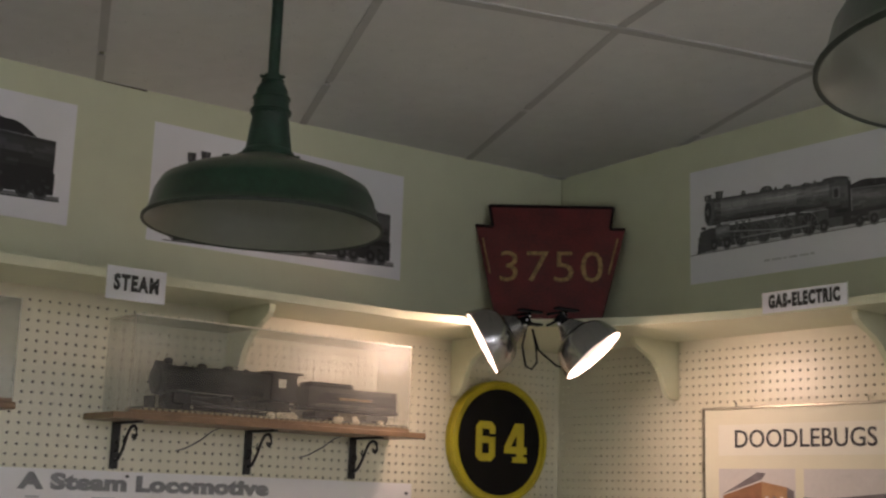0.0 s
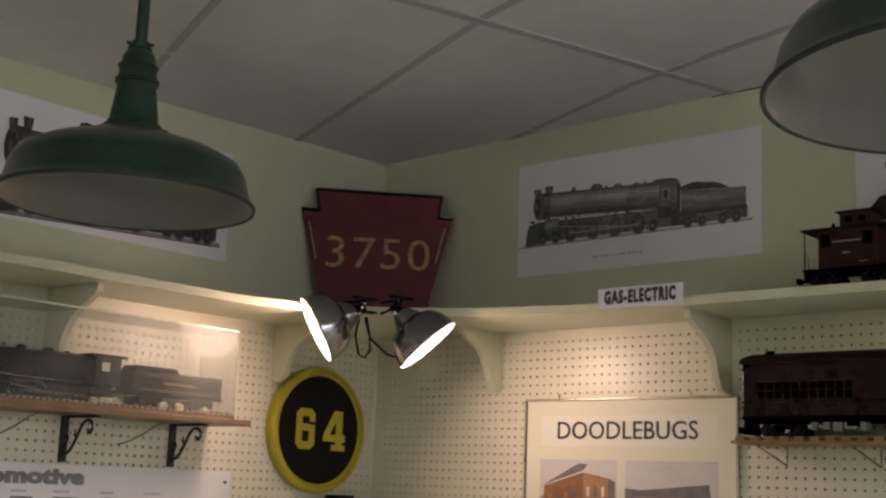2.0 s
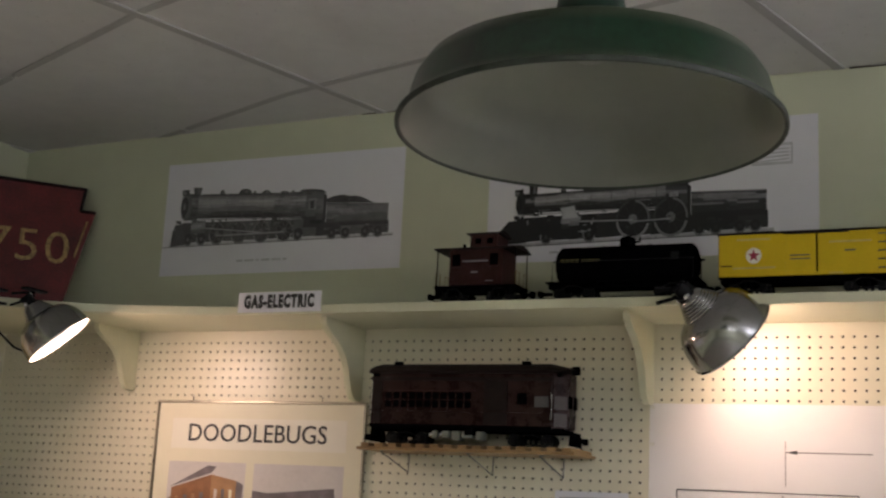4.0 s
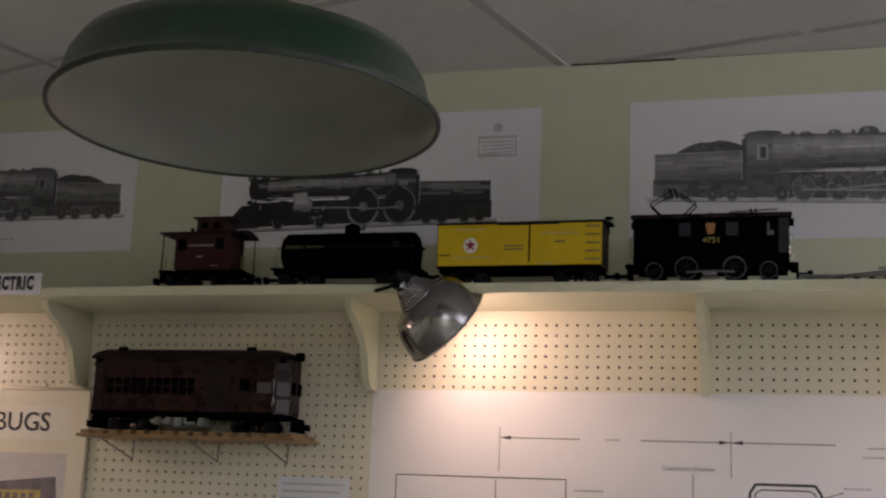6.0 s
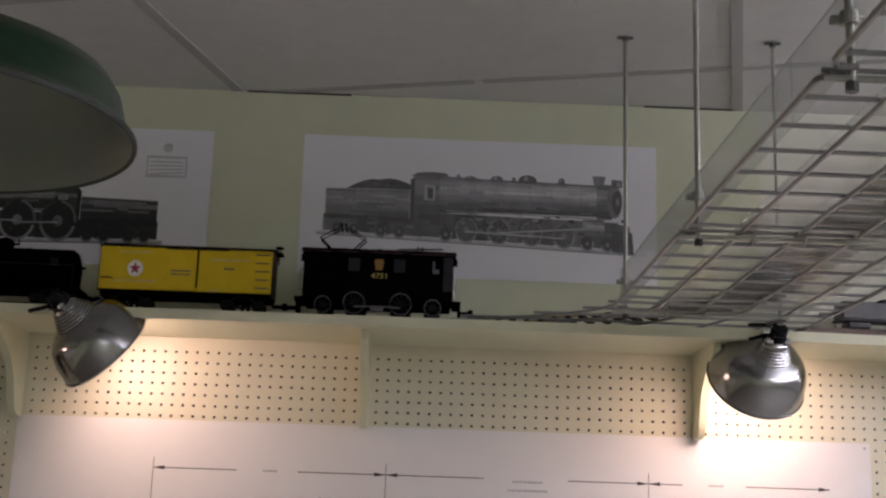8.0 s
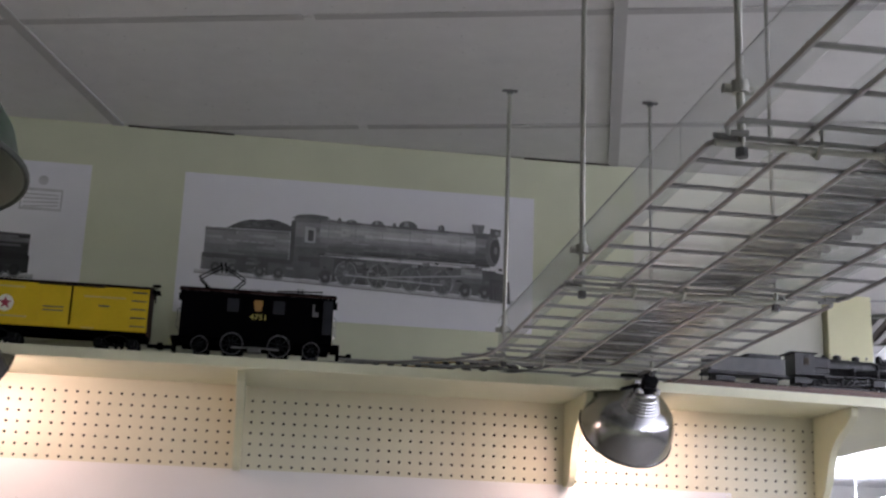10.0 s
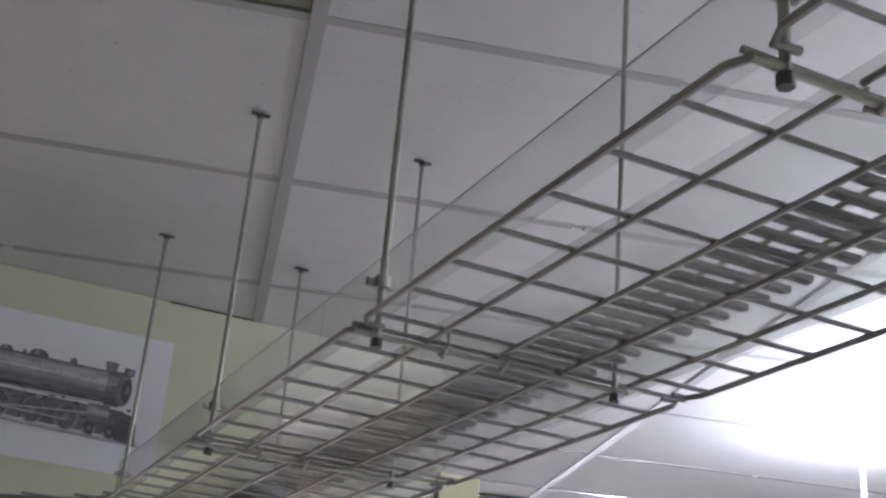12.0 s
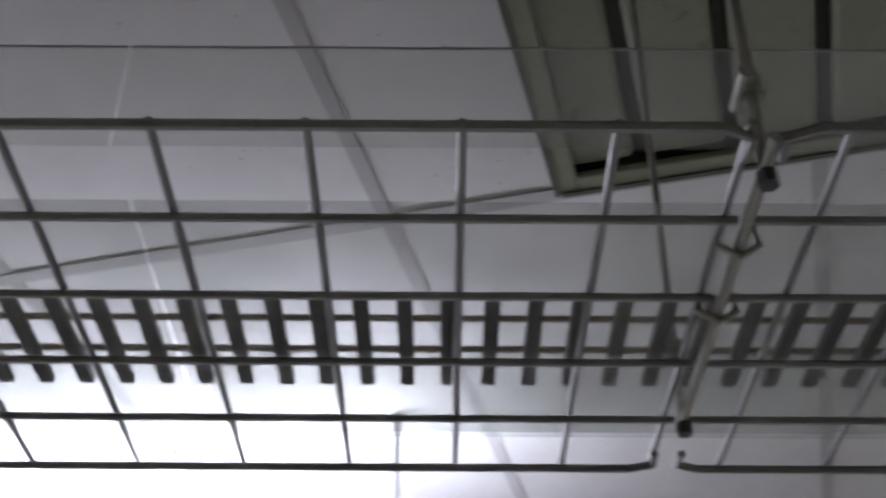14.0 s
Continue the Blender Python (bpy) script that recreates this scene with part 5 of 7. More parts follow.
def height(y, x):
    return BRZ if (y < 2.66 and x > 0) else max(SH, BRZ if x > 0.15 else SH)


def build_track():
    t = thing("model_track", pose(0, 0, 0), "model railway track with dark ties along shelf and tray", "track")
    tie = box(B(), -0.0625, 0.0625, -0.006, 0.006, 0.0, 0.007, 0.001)
    me = bpy.data.meshes.new("tie")
    tie.to_mesh(me)
    tie.free()
    me.materials.append(M_TIE)
    rest = B()
    for x, y, h in LINE:
        z = SH + (BRZ - SH) * min(1, max(0, (x - 0.0) / 0.45)) if x > -0.2 else SH
        m = Matrix.Translation((x, y, z)) @ Matrix.Rotation(h - math.pi / 2, 4, "Z")
        if x > 0.55:
            ob = new("tie", me)
            ob.parent = t
            ob.matrix_basis = m
        else:
            bmesh.ops.create_cube(rest, size=1, matrix=m @ Matrix.Translation((0, 0, 0.0035)) @ Matrix.Diagonal((0.11, 0.012, 0.007, 1)))
    tagged(part("shelf_tie_run", rest, M_TIE, t), "dark plastic ties", kind="stuff")
    for s in (-1, 1):
        pts = []
        for x, y, h in LINE:
            z = SH + (BRZ - SH) * min(1, max(0, (x - 0.0) / 0.45)) if x > -0.2 else SH
            pts.append((x - s * math.sin(h) * GAUGE / 2, y + s * math.cos(h) * GAUGE / 2, z + 0.0105))
        part("rail", tube(B(), pts, 0.0028, 6), M_BRASS, t, "dull brass rail")
    return t


build_track()
RAIL = SH + 0.0133


# ---- rolling stock: local x along the car, z up from the rail ----
def wheelset(parent, x, r, spokes=False, mat=None, y=GAUGE / 2):
    for s in (-1, 1):
        bm = B()
        if spokes:
            lathe(bm, [(r * 0.84, 0), (r, 0), (r, 0.004), (r * 0.84, 0.004), (r * 0.84, 0)], 26, Matrix.Translation((x, s * y + 0.002, r)) @ Matrix.Rotation(math.pi / 2, 4, "X"))
            for k in range(10):
                a = k * math.pi / 5
                cyl(bm, (x + 0.2 * r * math.cos(a), s * y, r + 0.2 * r * math.sin(a)), (x + 0.86 * r * math.cos(a), s * y, r + 0.86 * r * math.sin(a)), 0.0012, 5)
            cyl(bm, (x, s * y - 0.003, r), (x, s * y + 0.003, r), 0.24 * r, 12)
            part("wheel", bm, mat or M_GRIME, parent, "spoked wheel", smooth=True)
        else:
            cyl(bm, (x, s * y - 0.003, r), (x, s * y + 0.003, r), r, 22)
            cyl(bm, (x, s * y - 0.004, r), (x, s * y + 0.004, r), r * 0.75, 18)
            part("wheel", bm, mat or M_STEEL, parent, smooth=True)


def rim_wheel(parent, x, r):
    """Locomotive wheel outside the frame: black spoked disc in a bright tyre."""
    for s in (-1, 1):
        m = Matrix.Translation((x, s * 0.0535, r)) @ Matrix.Rotation(math.pi / 2, 4, "X")
        w = part("wheel", lathe(B(), [(0.0, -0.0015), (0.16 * r, -0.0015), (0.2 * r, 0.0), (0.85 * r, 0.0), (0.88 * r, -0.002)], 28, m), M_BLACK, parent, smooth=True)
        part("tyre", lathe(B(), [(0.90 * r, -0.0022), (r, -0.0022), (r, 0.0022), (0.90 * r, 0.0022), (0.90 * r, -0.0022)], 32, m), M_TYRE, w, "dark steel tyre", smooth=True)
        bm = B()
        for k in range(9):
            a = k * 2 * math.pi / 9
            cyl(bm, (x + 0.12 * r * math.cos(a), s * 0.0545, r + 0.12 * r * math.sin(a)), (x + 0.9 * r * math.cos(a), s * 0.0545, r + 0.9 * r * math.sin(a)), 0.0011, 5)
        tagged(part("spokes", bm, M_GRIME, w), kind="stuff")


def truck(parent, x, r=0.0155, base=0.075):
    """Arch-bar truck: two side frames of bars with axle boxes, a bolster and two wheelsets."""
    top = part("bolster", box(B(), x - 0.010, x + 0.010, -0.036, 0.036, 0.022, 0.034, 0.001), M_BLACK, parent)
    h = base / 2
    for s in (-1, 1):
        y = s * 0.036
        bm = B()
        tube(bm, [(x - h - 0.010, y, 0.021), (x - h + 0.006, y, 0.022), (x - 0.012, y, 0.031), (x + 0.012, y, 0.031), (x + h - 0.006, y, 0.022), (x + h + 0.010, y, 0.021)], 0.0022, 6)
        tube(bm, [(x - h - 0.008, y, 0.0195), (x - 0.014, y, 0.009), (x + 0.014, y, 0.009), (x + h + 0.008, y, 0.0195)], 0.0020, 6)
        tube(bm, [(x - h, y, 0.0085), (x - 0.012, y, 0.0065), (x + 0.012, y, 0.0065), (x + h, y, 0.0085)], 0.0016, 6)
        part("side_frame", bm, M_GRIME, top)
        for d in (-1, 1):
            part("axle_box", box(B(), x + d * h - 0.006, x + d * h + 0.006, y - 0.004, y + 0.004, r - 0.007, r + 0.006, 0.001), M_GRIME, top)
            part("spring", cyl(B(), (x + d * 0.007, y, 0.011), (x + d * 0.007, y, 0.029), 0.0042, 8), M_BLACK, top)
    for d in (-1, 1):
        wheelset(parent, x + d * h, r, False, M_GRIME)


def coupler(parent, x, d):
    bm = box(B(), min(x, x + d * 0.030), max(x, x + d * 0.030), -0.005, 0.005, 0.014, 0.022, 0.001)
    box(bm, x + d * 0.030 - 0.006, x + d * 0.030 + 0.006, -0.009, 0.009, 0.011, 0.026, 0.002)
    part("coupler", bm, M_BLACK, parent)


def at_shelf(x):
    return pose(x, TRY, RAIL)




def side_m(x, z, off):
    """On the side of a car that faces the room: x along, y up."""
    return Matrix.Translation((x, -off, z)) @ Matrix.Rotation(math.pi / 2, 4, "X")


def box_car(x):
    t = thing("box_car", at_shelf(x) @ Matrix.Diagonal((0.943, 1, 1, 1)), "yellow model box car with a red star in a white disc", "model car", "model train")
    L, W, z0, z1 = 0.408, 0.098, 0.036, 0.136
    part("body", box(B(), -L / 2, L / 2, -W / 2, W / 2, z0, z1, 0.001), M_YELLOW, t, "yellow sides")
    for e in (-1, 1):
        part("end_panel", box(B(), e * L / 2 - 0.0015, e * L / 2 + 0.0015, -W / 2 + 0.001, W / 2 - 0.001, z0, z1 + 0.004), M_RED, t, "brown-red end")
    bm = prism(B(), [(-W / 2 - 0.004, z1), (W / 2 + 0.004, z1), (W / 2 + 0.004, z1 + 0.003), (0, z1 + 0.010), (-W / 2 - 0.004, z1 + 0.003)], -L / 2 - 0.004, L / 2 + 0.004, Matrix(((0, 0, 1, 0), (1, 0, 0, 0), (0, 1, 0, 0), (0, 0, 0, 1))))
    part("roof", bm, M_ROOFDK, t, "dark roof")
    part("roof_walk", box(B(), -L / 2 - 0.006, L / 2 + 0.006, -0.010, 0.010, z1 + 0.011, z1 + 0.014), M_BLACK, t)
    part("underframe", box(B(), -L / 2, L / 2, -0.030, 0.030, 0.026, z0), M_BLACK, t)
    part("sill", box(B(), -L / 2, L / 2, -W / 2 - 0.0012, -W / 2 + 0.001, z0 - 0.004, z0 + 0.002), M_BLACK, t)
    for xt in (-0.135, 0.135):
        truck(t, xt)
    f = W / 2
    part("door", box(B(), -0.045, 0.025, -f - 0.0025, -f, z0 + 0.004, z1 - 0.006, 0.0005), M_YELLOW, t, "sliding door")
    part("door_post", box(B(), 0.026, 0.029, -f - 0.003, -f, z0 + 0.010, z1 - 0.002), M_BLACK, t)
    part("door_rail", box(B(), -0.05, 0.10, -f - 0.003, -f, z1 - 0.003, z1 - 0.001), M_ROOFDK, t)
    bm = prism(B(), disc(-0.120, 0.086, 0.0185, 28), 0.0004, 0.0012, side_m(0, 0, f))
    part("disc_emblem", bm, M_WHITE, t, "white disc")
    star = [((0.015 if k % 2 == 0 else 0.0062) * math.sin(k * math.pi / 5) - 0.120, (0.015 if k % 2 == 0 else 0.0062) * math.cos(k * math.pi / 5) + 0.086) for k in range(10)]
    part("star_emblem", prism(B(), star[::-1], 0.0013, 0.0018, side_m(0, 0, f)), M_STARRED, t, "dark red star")
    for x0, x1, z, th, mat in ((-0.160, -0.080, 0.122, 0.004, M_PHOTO_Y), (-0.170, -0.070, 0.056, 0.004, M_PHOTO_Y), (-0.035, 0.012, 0.082, 0.003, M_OLIVEDK), (-0.035, 0.012, 0.074, 0.003, M_OLIVEDK),
                               (0.055, 0.150, 0.110, 0.004, M_PHOTO_Y), (0.090, 0.115, 0.090, 0.004, M_OLIVEDK), (-0.200, -0.172, 0.062, 0.003, M_RED), (0.055, 0.085, 0.040, 0.003, M_PHOTO_Y)):
        part("stencil_bar", box(B(), x0, x1, -f - 0.0009 - (0.0026 if -0.046 < x0 < 0.02 else 0), -f, z, z + th), mat, t)
    for k in range(5):
        z = z0 + 0.014 + k * 0.019
        part("ladder_rung", tube(B(), [(0.166, -f, z), (0.166, -f - 0.004, z), (0.198, -f - 0.004, z), (0.198, -f, z)], 0.0016), M_OLIVEDK, t)
    for xs in (-0.192, -0.165, 0.170, 0.190):
        part("step", tube(B(), [(xs, -f - 0.001, z0), (xs, -f - 0.001, z0 - 0.012), (xs + 0.012, -f - 0.001, z0 - 0.012), (xs + 0.012, -f - 0.001, z0)], 0.0012), M_BLACK, t)
    bm = cyl(B(), (L / 2 + 0.010, 0, z1 - 0.02), (L / 2 + 0.010, 0, z1 + 0.020), 0.0015, 6)
    cyl(bm, (L / 2 + 0.010, 0, z1 + 0.018), (L / 2 + 0.010, 0, z1 + 0.021), 0.010, 14)
    part("brake_wheel", bm, M_BLACK, t)
    part("brake_platform", box(B(), L / 2, L / 2 + 0.02, -0.02, 0.02, z1 + 0.002, z1 + 0.005), M_BLACK, t)
    for e in (-1, 1):
        coupler(t, e * L / 2, e)
    return t


def tank_car(x):
    t = thing("tank_car", at_shelf(x), "black model tank car with a dome and yellowed markings", "model car", "model train")
    L = 0.378
    z = 0.084
    rx = Matrix.Translation((0, 0, z)) @ Matrix.Rotation(math.pi / 2, 4, "Y")
    h = 0.165
    part("tank", lathe(B(), [(0.0, -h - 0.010), (0.022, -h - 0.009), (0.040, -h - 0.003), (0.048, -h + 0.006), (0.048, -0.06), (0.0485, -0.059), (0.0485, 0.06), (0.048, 0.061), (0.048, h - 0.006), (0.040, h + 0.003), (0.022, h + 0.009), (0.0, h + 0.010)], 36, rx), M_BLACK, t, "glossy black tank", smooth=True)
    part("dome", lathe(B(), [(0.019, z + 0.036), (0.019, z + 0.062), (0.016, z + 0.068), (0.006, z + 0.072), (0.0, z + 0.073)], 24, Matrix.Translation((0.0, 0, 0))), M_BLACK, t, smooth=True)
    bm = tube(B(), [(0.016, 0, z + 0.058), (0.030, 0, z + 0.058), (0.030, 0, z + 0.068)], 0.003)
    part("safety_valve", bm, M_BLACK, t)
    part("underframe", box(B(), -L / 2, L / 2, -0.030, 0.030, 0.026, 0.038, 0.002), M_BLACK, t)
    part("running_board", box(B(), -L / 2, L / 2, -0.050, -0.034, 0.036, 0.040), M_BLACK, t)
    part("handrail", tube(B(), [(-0.172, -0.052, 0.040), (-0.172, -0.052, 0.088), (0.172, -0.052, 0.088), (0.172, -0.052, 0.040)], 0.0012), M_GRIME, t)
    for xt in (-0.125, 0.125):
        truck(t, xt)
    for k in range(4):
        part("marking", box(B(), -0.152 + 0.012 * k, -0.143 + 0.012 * k, -0.0492, -0.0475, z + 0.002, z + 0.010), M_DIMMARK, t)
    part("marking", box(B(), -0.100, -0.055, -0.0492, -0.0475, z + 0.003, z + 0.009), M_DIMMARK, t)
    part("placard", box(B(), 0.118, 0.136, -0.0495, -0.0475, z + 0.002, z + 0.020), M_GRIME, t, "grey placard")
    for xs in (-0.06, 0.06):
        part("tank_band", tube(B(), [(xs, 0.0488 * math.cos(a), z + 0.0488 * math.sin(a)) for a in [k * math.pi / 12 for k in range(-12, 13)]], 0.0012), M_BLACK, t)
    bm = cyl(B(), (L / 2 - 0.006, -0.02, 0.04), (L / 2 - 0.006, -0.02, 0.088), 0.0015, 6)
    cyl(bm, (L / 2 - 0.006, -0.02, 0.086), (L / 2 - 0.006, -0.02, 0.089), 0.009, 14)
    part("brake_wheel", bm, M_BLACK, t)
    for e in (-1, 1):
        coupler(t, e * L / 2, e)
    return t


def caboose(x):
    t = thing("caboose", at_shelf(x), "brown-red model caboose with a cupola and end platforms", "model car", "model train")
    L, W, z0, z1 = 0.160, 0.092, 0.040, 0.132
    part("body", box(B(), -L / 2 + 0.010, L / 2 - 0.006, -W / 2, W / 2, z0, z1, 0.001), M_RED, t)
    for k in range(-6, 7):
        part("board_seam", box(B(), k * 0.010 - 0.0004, k * 0.010 + 0.0004, -W / 2 - 0.0006, -W / 2, z0 + 0.002, z1 - 0.002), M_MAROON, t)
    LR = 0.222
    sw = Matrix(((0, 0, 1, 0), (1, 0, 0, 0), (0, 1, 0, 0), (0, 0, 0, 1)))
    part("roof", prism(B(), [(-W / 2 - 0.007, z1 - 0.002), (W / 2 + 0.007, z1 - 0.002), (W / 2 + 0.007, z1 + 0.002), (0.02, z1 + 0.010), (-0.02, z1 + 0.010), (-W / 2 - 0.007, z1 + 0.002)], -LR / 2, LR / 2, sw), M_ROOFDK, t, "dark roof")
    part("cupola", box(B(), -0.020, 0.054, -0.036, 0.036, z1 + 0.006, z1 + 0.040, 0.001), M_RED, t)
    part("cupola_roof", prism(B(), [(-0.043, z1 + 0.038), (0.043, z1 + 0.038), (0.043, z1 + 0.041), (0.015, z1 + 0.048), (-0.015, z1 + 0.048), (-0.043, z1 + 0.041)], -0.028, 0.062, sw), M_ROOFDK, t)
    for xs in (-0.006, 0.026):
        part("cupola_window", box(B(), xs, xs + 0.016, -0.0368, -0.036, z1 + 0.014, z1 + 0.028), M_BLACK, t)
    for xs in (-0.062, 0.040):
        part("window", box(B(), xs, xs + 0.022, -W / 2 - 0.0012, -W / 2 + 0.001, z0 + 0.048, z0 + 0.078), M_BLACK, t, "dark window")
        part("window_sill", box(B(), xs - 0.003, xs + 0.025, -W / 2 - 0.003, -W / 2, z0 + 0.045, z0 + 0.048), M_RED, t)
    part("name_bar", box(B(), -0.034, 0.034, -W / 2 - 0.0009, -W / 2, z0 + 0.058, z0 + 0.062), M_GREYINK, t, "grey lettering strip")
    part("number_bar", box(B(), -0.010, 0.008, -W / 2 - 0.0009, -W / 2, z0 + 0.030, z0 + 0.034), M_GREYINK, t)
    part("number_bar", box(B(), 0.030, 0.050, -W / 2 - 0.0009, -W / 2, z0 + 0.008, z0 + 0.010), M_GREYINK, t)
    part("underframe", box(B(), -0.104, 0.104, -0.034, 0.034, 0.030, 0.040, 0.001), M_BLACK, t)
    part("tool_box", box(B(), -0.035, 0.035, -0.040, -0.02, 0.016, 0.030, 0.001), M_BLACK, t)
    for e in (-1, 1):
        part("platform", box(B(), min(e * L / 2, e * 0.111), max(e * L / 2, e * 0.111), -0.044, 0.044, 0.034, 0.039), M_BLACK, t)
        for s in (-1, 1):
            part("platform_post", cyl(B(), (e * 0.106, s * 0.040, 0.038), (e * 0.106, s * 0.040, z1), 0.0013, 6), M_BLACK, t)
            part("hand_rail", tube(B(), [(e * 0.108, s * 0.040, 0.040), (e * 0.108, s * 0.040, 0.074), (e * 0.108, s * 0.016, 0.074), (e * 0.108, s * 0.016, 0.040)], 0.0013), M_BRASS, t)
            part("platform_step", box(B(), e * 0.097 - 0.010, e * 0.097 + 0.010, s * 0.044 - 0.002, s * 0.044 + 0.002, 0.014, 0.034), M_BLACK, t)
        coupler(t, e * 0.109, e)
    part("chimney", cyl(B(), (-0.055, 0.01, z1), (-0.055, 0.01, z1 + 0.024), 0.004, 10), M_BLACK, t)
    for xt in (-0.062, 0.062):
        truck(t, xt, 0.0135, 0.05)
    return t


def pantograph(parent, x, z, up):
    t = part("pantograph_base", box(B(), x - 0.042, x + 0.042, -0.022, 0.022, z, z + 0.004), M_BLACK, parent, "folding current collector")
    hgt = 0.060 if up else 0.010
    for s in (-1, 1):
        y = s * 0.016
        if up:
            part("lower_arm", tube(B(), [(x - 0.026, y, z + 0.004), (x - 0.052, y, z + 0.030)], 0.0018), M_BLACK, t)
            part("lower_arm", tube(B(), [(x + 0.026, y, z + 0.004), (x + 0.052, y, z + 0.030)], 0.0018), M_BLACK, t)
            part("upper_arm", tube(B(), [(x - 0.052, y, z + 0.030), (x - 0.002, y, z + hgt)], 0.0012), M_BLACK, t)
            part("upper_arm", tube(B(), [(x + 0.052, y, z + 0.030), (x + 0.002, y, z + hgt)], 0.0012), M_BLACK, t)
        else:
            part("folded_arm", tube(B(), [(x - 0.052, y, z + 0.007), (x + 0.052, y, z + 0.011)], 0.0016), M_BLACK, t)
    for d in (-0.005, 0.005):
        part("contact_shoe", tube(B(), [(x + d, -0.036, z + hgt - 0.006), (x + d, -0.028, z + hgt + 0.001), (x + d, 0.028, z + hgt + 0.001), (x + d, 0.036, z + hgt - 0.006)], 0.0018), M_BLACK, t)


def electric_locomotive(x):
    t = thing("electric_locomotive", at_shelf(x), "black model electric locomotive numbered 4751 with two roof pantographs", "model locomotive", "model train")
    L, W, z0, z1 = 0.338, 0.102, 0.036, 0.142
    part("body", box(B(), -L / 2, L / 2, -W / 2, W / 2, z0, z1, 0.002), M_BLACK, t)
    sw = Matrix(((0, 0, 1, 0), (1, 0, 0, 0), (0, 1, 0, 0), (0, 0, 0, 1)))
    part("roof", prism(B(), [(-W / 2 - 0.003, z1), (W / 2 + 0.003, z1), (W / 2 + 0.002, z1 + 0.004), (W / 2 - 0.014, z1 + 0.010), (-W / 2 + 0.014, z1 + 0.010), (-W / 2 - 0.002, z1 + 0.004)], -L / 2 - 0.005, L / 2 + 0.005, sw), M_BLACK, t)
    part("roof_edge", box(B(), -L / 2 - 0.006, L / 2 + 0.006, -W / 2 - 0.0045, -W / 2 - 0.003, z1 - 0.002, z1 + 0.003), M_MAROON, t, "dark red roof edge")
    pantograph(t, -0.085, z1 + 0.010, True)
    pantograph(t, 0.092, z1 + 0.010, False)
    part("roof_bell", lathe(B(), [(0.006, z1 + 0.010), (0.006, z1 + 0.016), (0.003, z1 + 0.020), (0, z1 + 0.021)], 12), M_GRIME, t)
    f = W / 2
    for xs in (-0.068, 0.034):
        part("window", box(B(), xs, xs + 0.026, -f - 0.0015, -f + 0.001, z0 + 0.062, z0 + 0.092, 0.0005), M_SLATE, t, "grey side window")
    part("cab_window", box(B(), 0.122, 0.136, -f - 0.0015, -f + 0.001, z0 + 0.062, z0 + 0.090), M_TENDER, t, "pale cab window")
    part("cab_window_post", box(B(), 0.127, 0.136, -f - 0.0022, -f - 0.0015, z0 + 0.072, z0 + 0.090), M_BLACK, t)
    part("cab_door", box(B(), 0.146, 0.168, -f - 0.0012, -f + 0.001, z0 + 0.022, z0 + 0.100, 0.0005), M_SLATE, t, "slate grey cab door")
    part("louvre_panel", box(B(), -0.125, -0.090, -f - 0.001, -f + 0.001, z0 + 0.02, z0 + 0.08), M_BLACK, t)
    key = [(-0.008, -0.012), (0.006, -0.012), (0.010, 0.010), (0.008, 0.010), (0.008, 0.013), (-0.010, 0.013), (-0.010, 0.010), (-0.012, 0.010)]
    part("emblem", prism(B(), key, 0.0004, 0.0012, side_m(0.002, z0 + 0.078, f)), M_AMBER, t, "amber keystone emblem")
    lettering("digit", "4751", 0.0170, side_m(0.003, z0 + 0.052, f + 0.0012), M_NUMBER, t, depth=0.0003, stretch=1.15, bold=0.0004)
    part("frame", box(B(), -L / 2 + 0.004, L / 2 - 0.004, -0.036, 0.036, 0.022, 0.041, 0.002), M_BLACK, t)
    part("side_skirt", box(B(), -0.035, 0.035, -f, -f + 0.008, 0.016, z0), M_BLACK, t)
    for xs in (-0.052, 0.052):
        rim_wheel(t, xs, 0.0255)
    for xs in (-0.122, 0.124):
        rim_wheel(t, xs, 0.0195)
    for xs in (-0.052, 0.052):
        part("side_rod", tube(B(), [(xs, -0.057, 0.016), (xs + (0.048 if xs < 0 else -0.048), -0.057, 0.018)], 0.0022), M_DULL, t)
    part("cylinder_casting", box(B(), -0.016, 0.014, -0.056, -0.036, 0.008, 0.020, 0.002), M_DULL, t, "bright casting")
    for e in (-1, 1):
        part("end_platform", box(B(), min(e * L / 2, e * (L / 2 + 0.018)), max(e * L / 2, e * (L / 2 + 0.018)), -0.045, 0.045, 0.030, 0.038), M_BLACK, t)
        part("pilot", prism(B(), [(-0.045, 0.004), (0.045, 0.004), (0.045, 0.030), (-0.045, 0.030)], 0, 0.004, Matrix.Translation((e * (L / 2 + 0.014), 0, 0)) @ sw), M_BLACK, t)
        for s in (-1, 1):
            part("grab_rail", tube(B(), [(e * (L / 2), s * 0.044, 0.100), (e * (L / 2 + 0.007), s * 0.046, 0.097), (e * (L / 2 + 0.007), s * 0.046, 0.055), (e * (L / 2), s * 0.044, 0.050)], 0.0013), M_STEEL, t)
            part("headlight" if e > 0 else "marker_lamp", cyl(B(), (e * (L / 2 - 0.004), s * 0.030, 0.075), (e * (L / 2 + 0.0004), s * 0.030, 0.075), 0.0045, 14), M_HEAD if e > 0 else M_GRIME, t, "glowing white headlight" if e > 0 else "")
        part("roof_lamp", cyl(B(), (e * (L / 2 - 0.004), 0, z1 - 0.006), (e * (L / 2 + 0.010), 0, z1 - 0.006), 0.009, 14), M_BLACK, t)
        coupler(t, e * (L / 2 + 0.012), e)
    return t


electric_locomotive(-0.075)
box_car(-0.507)
tank_car(-0.930)
caboose(-1.309)


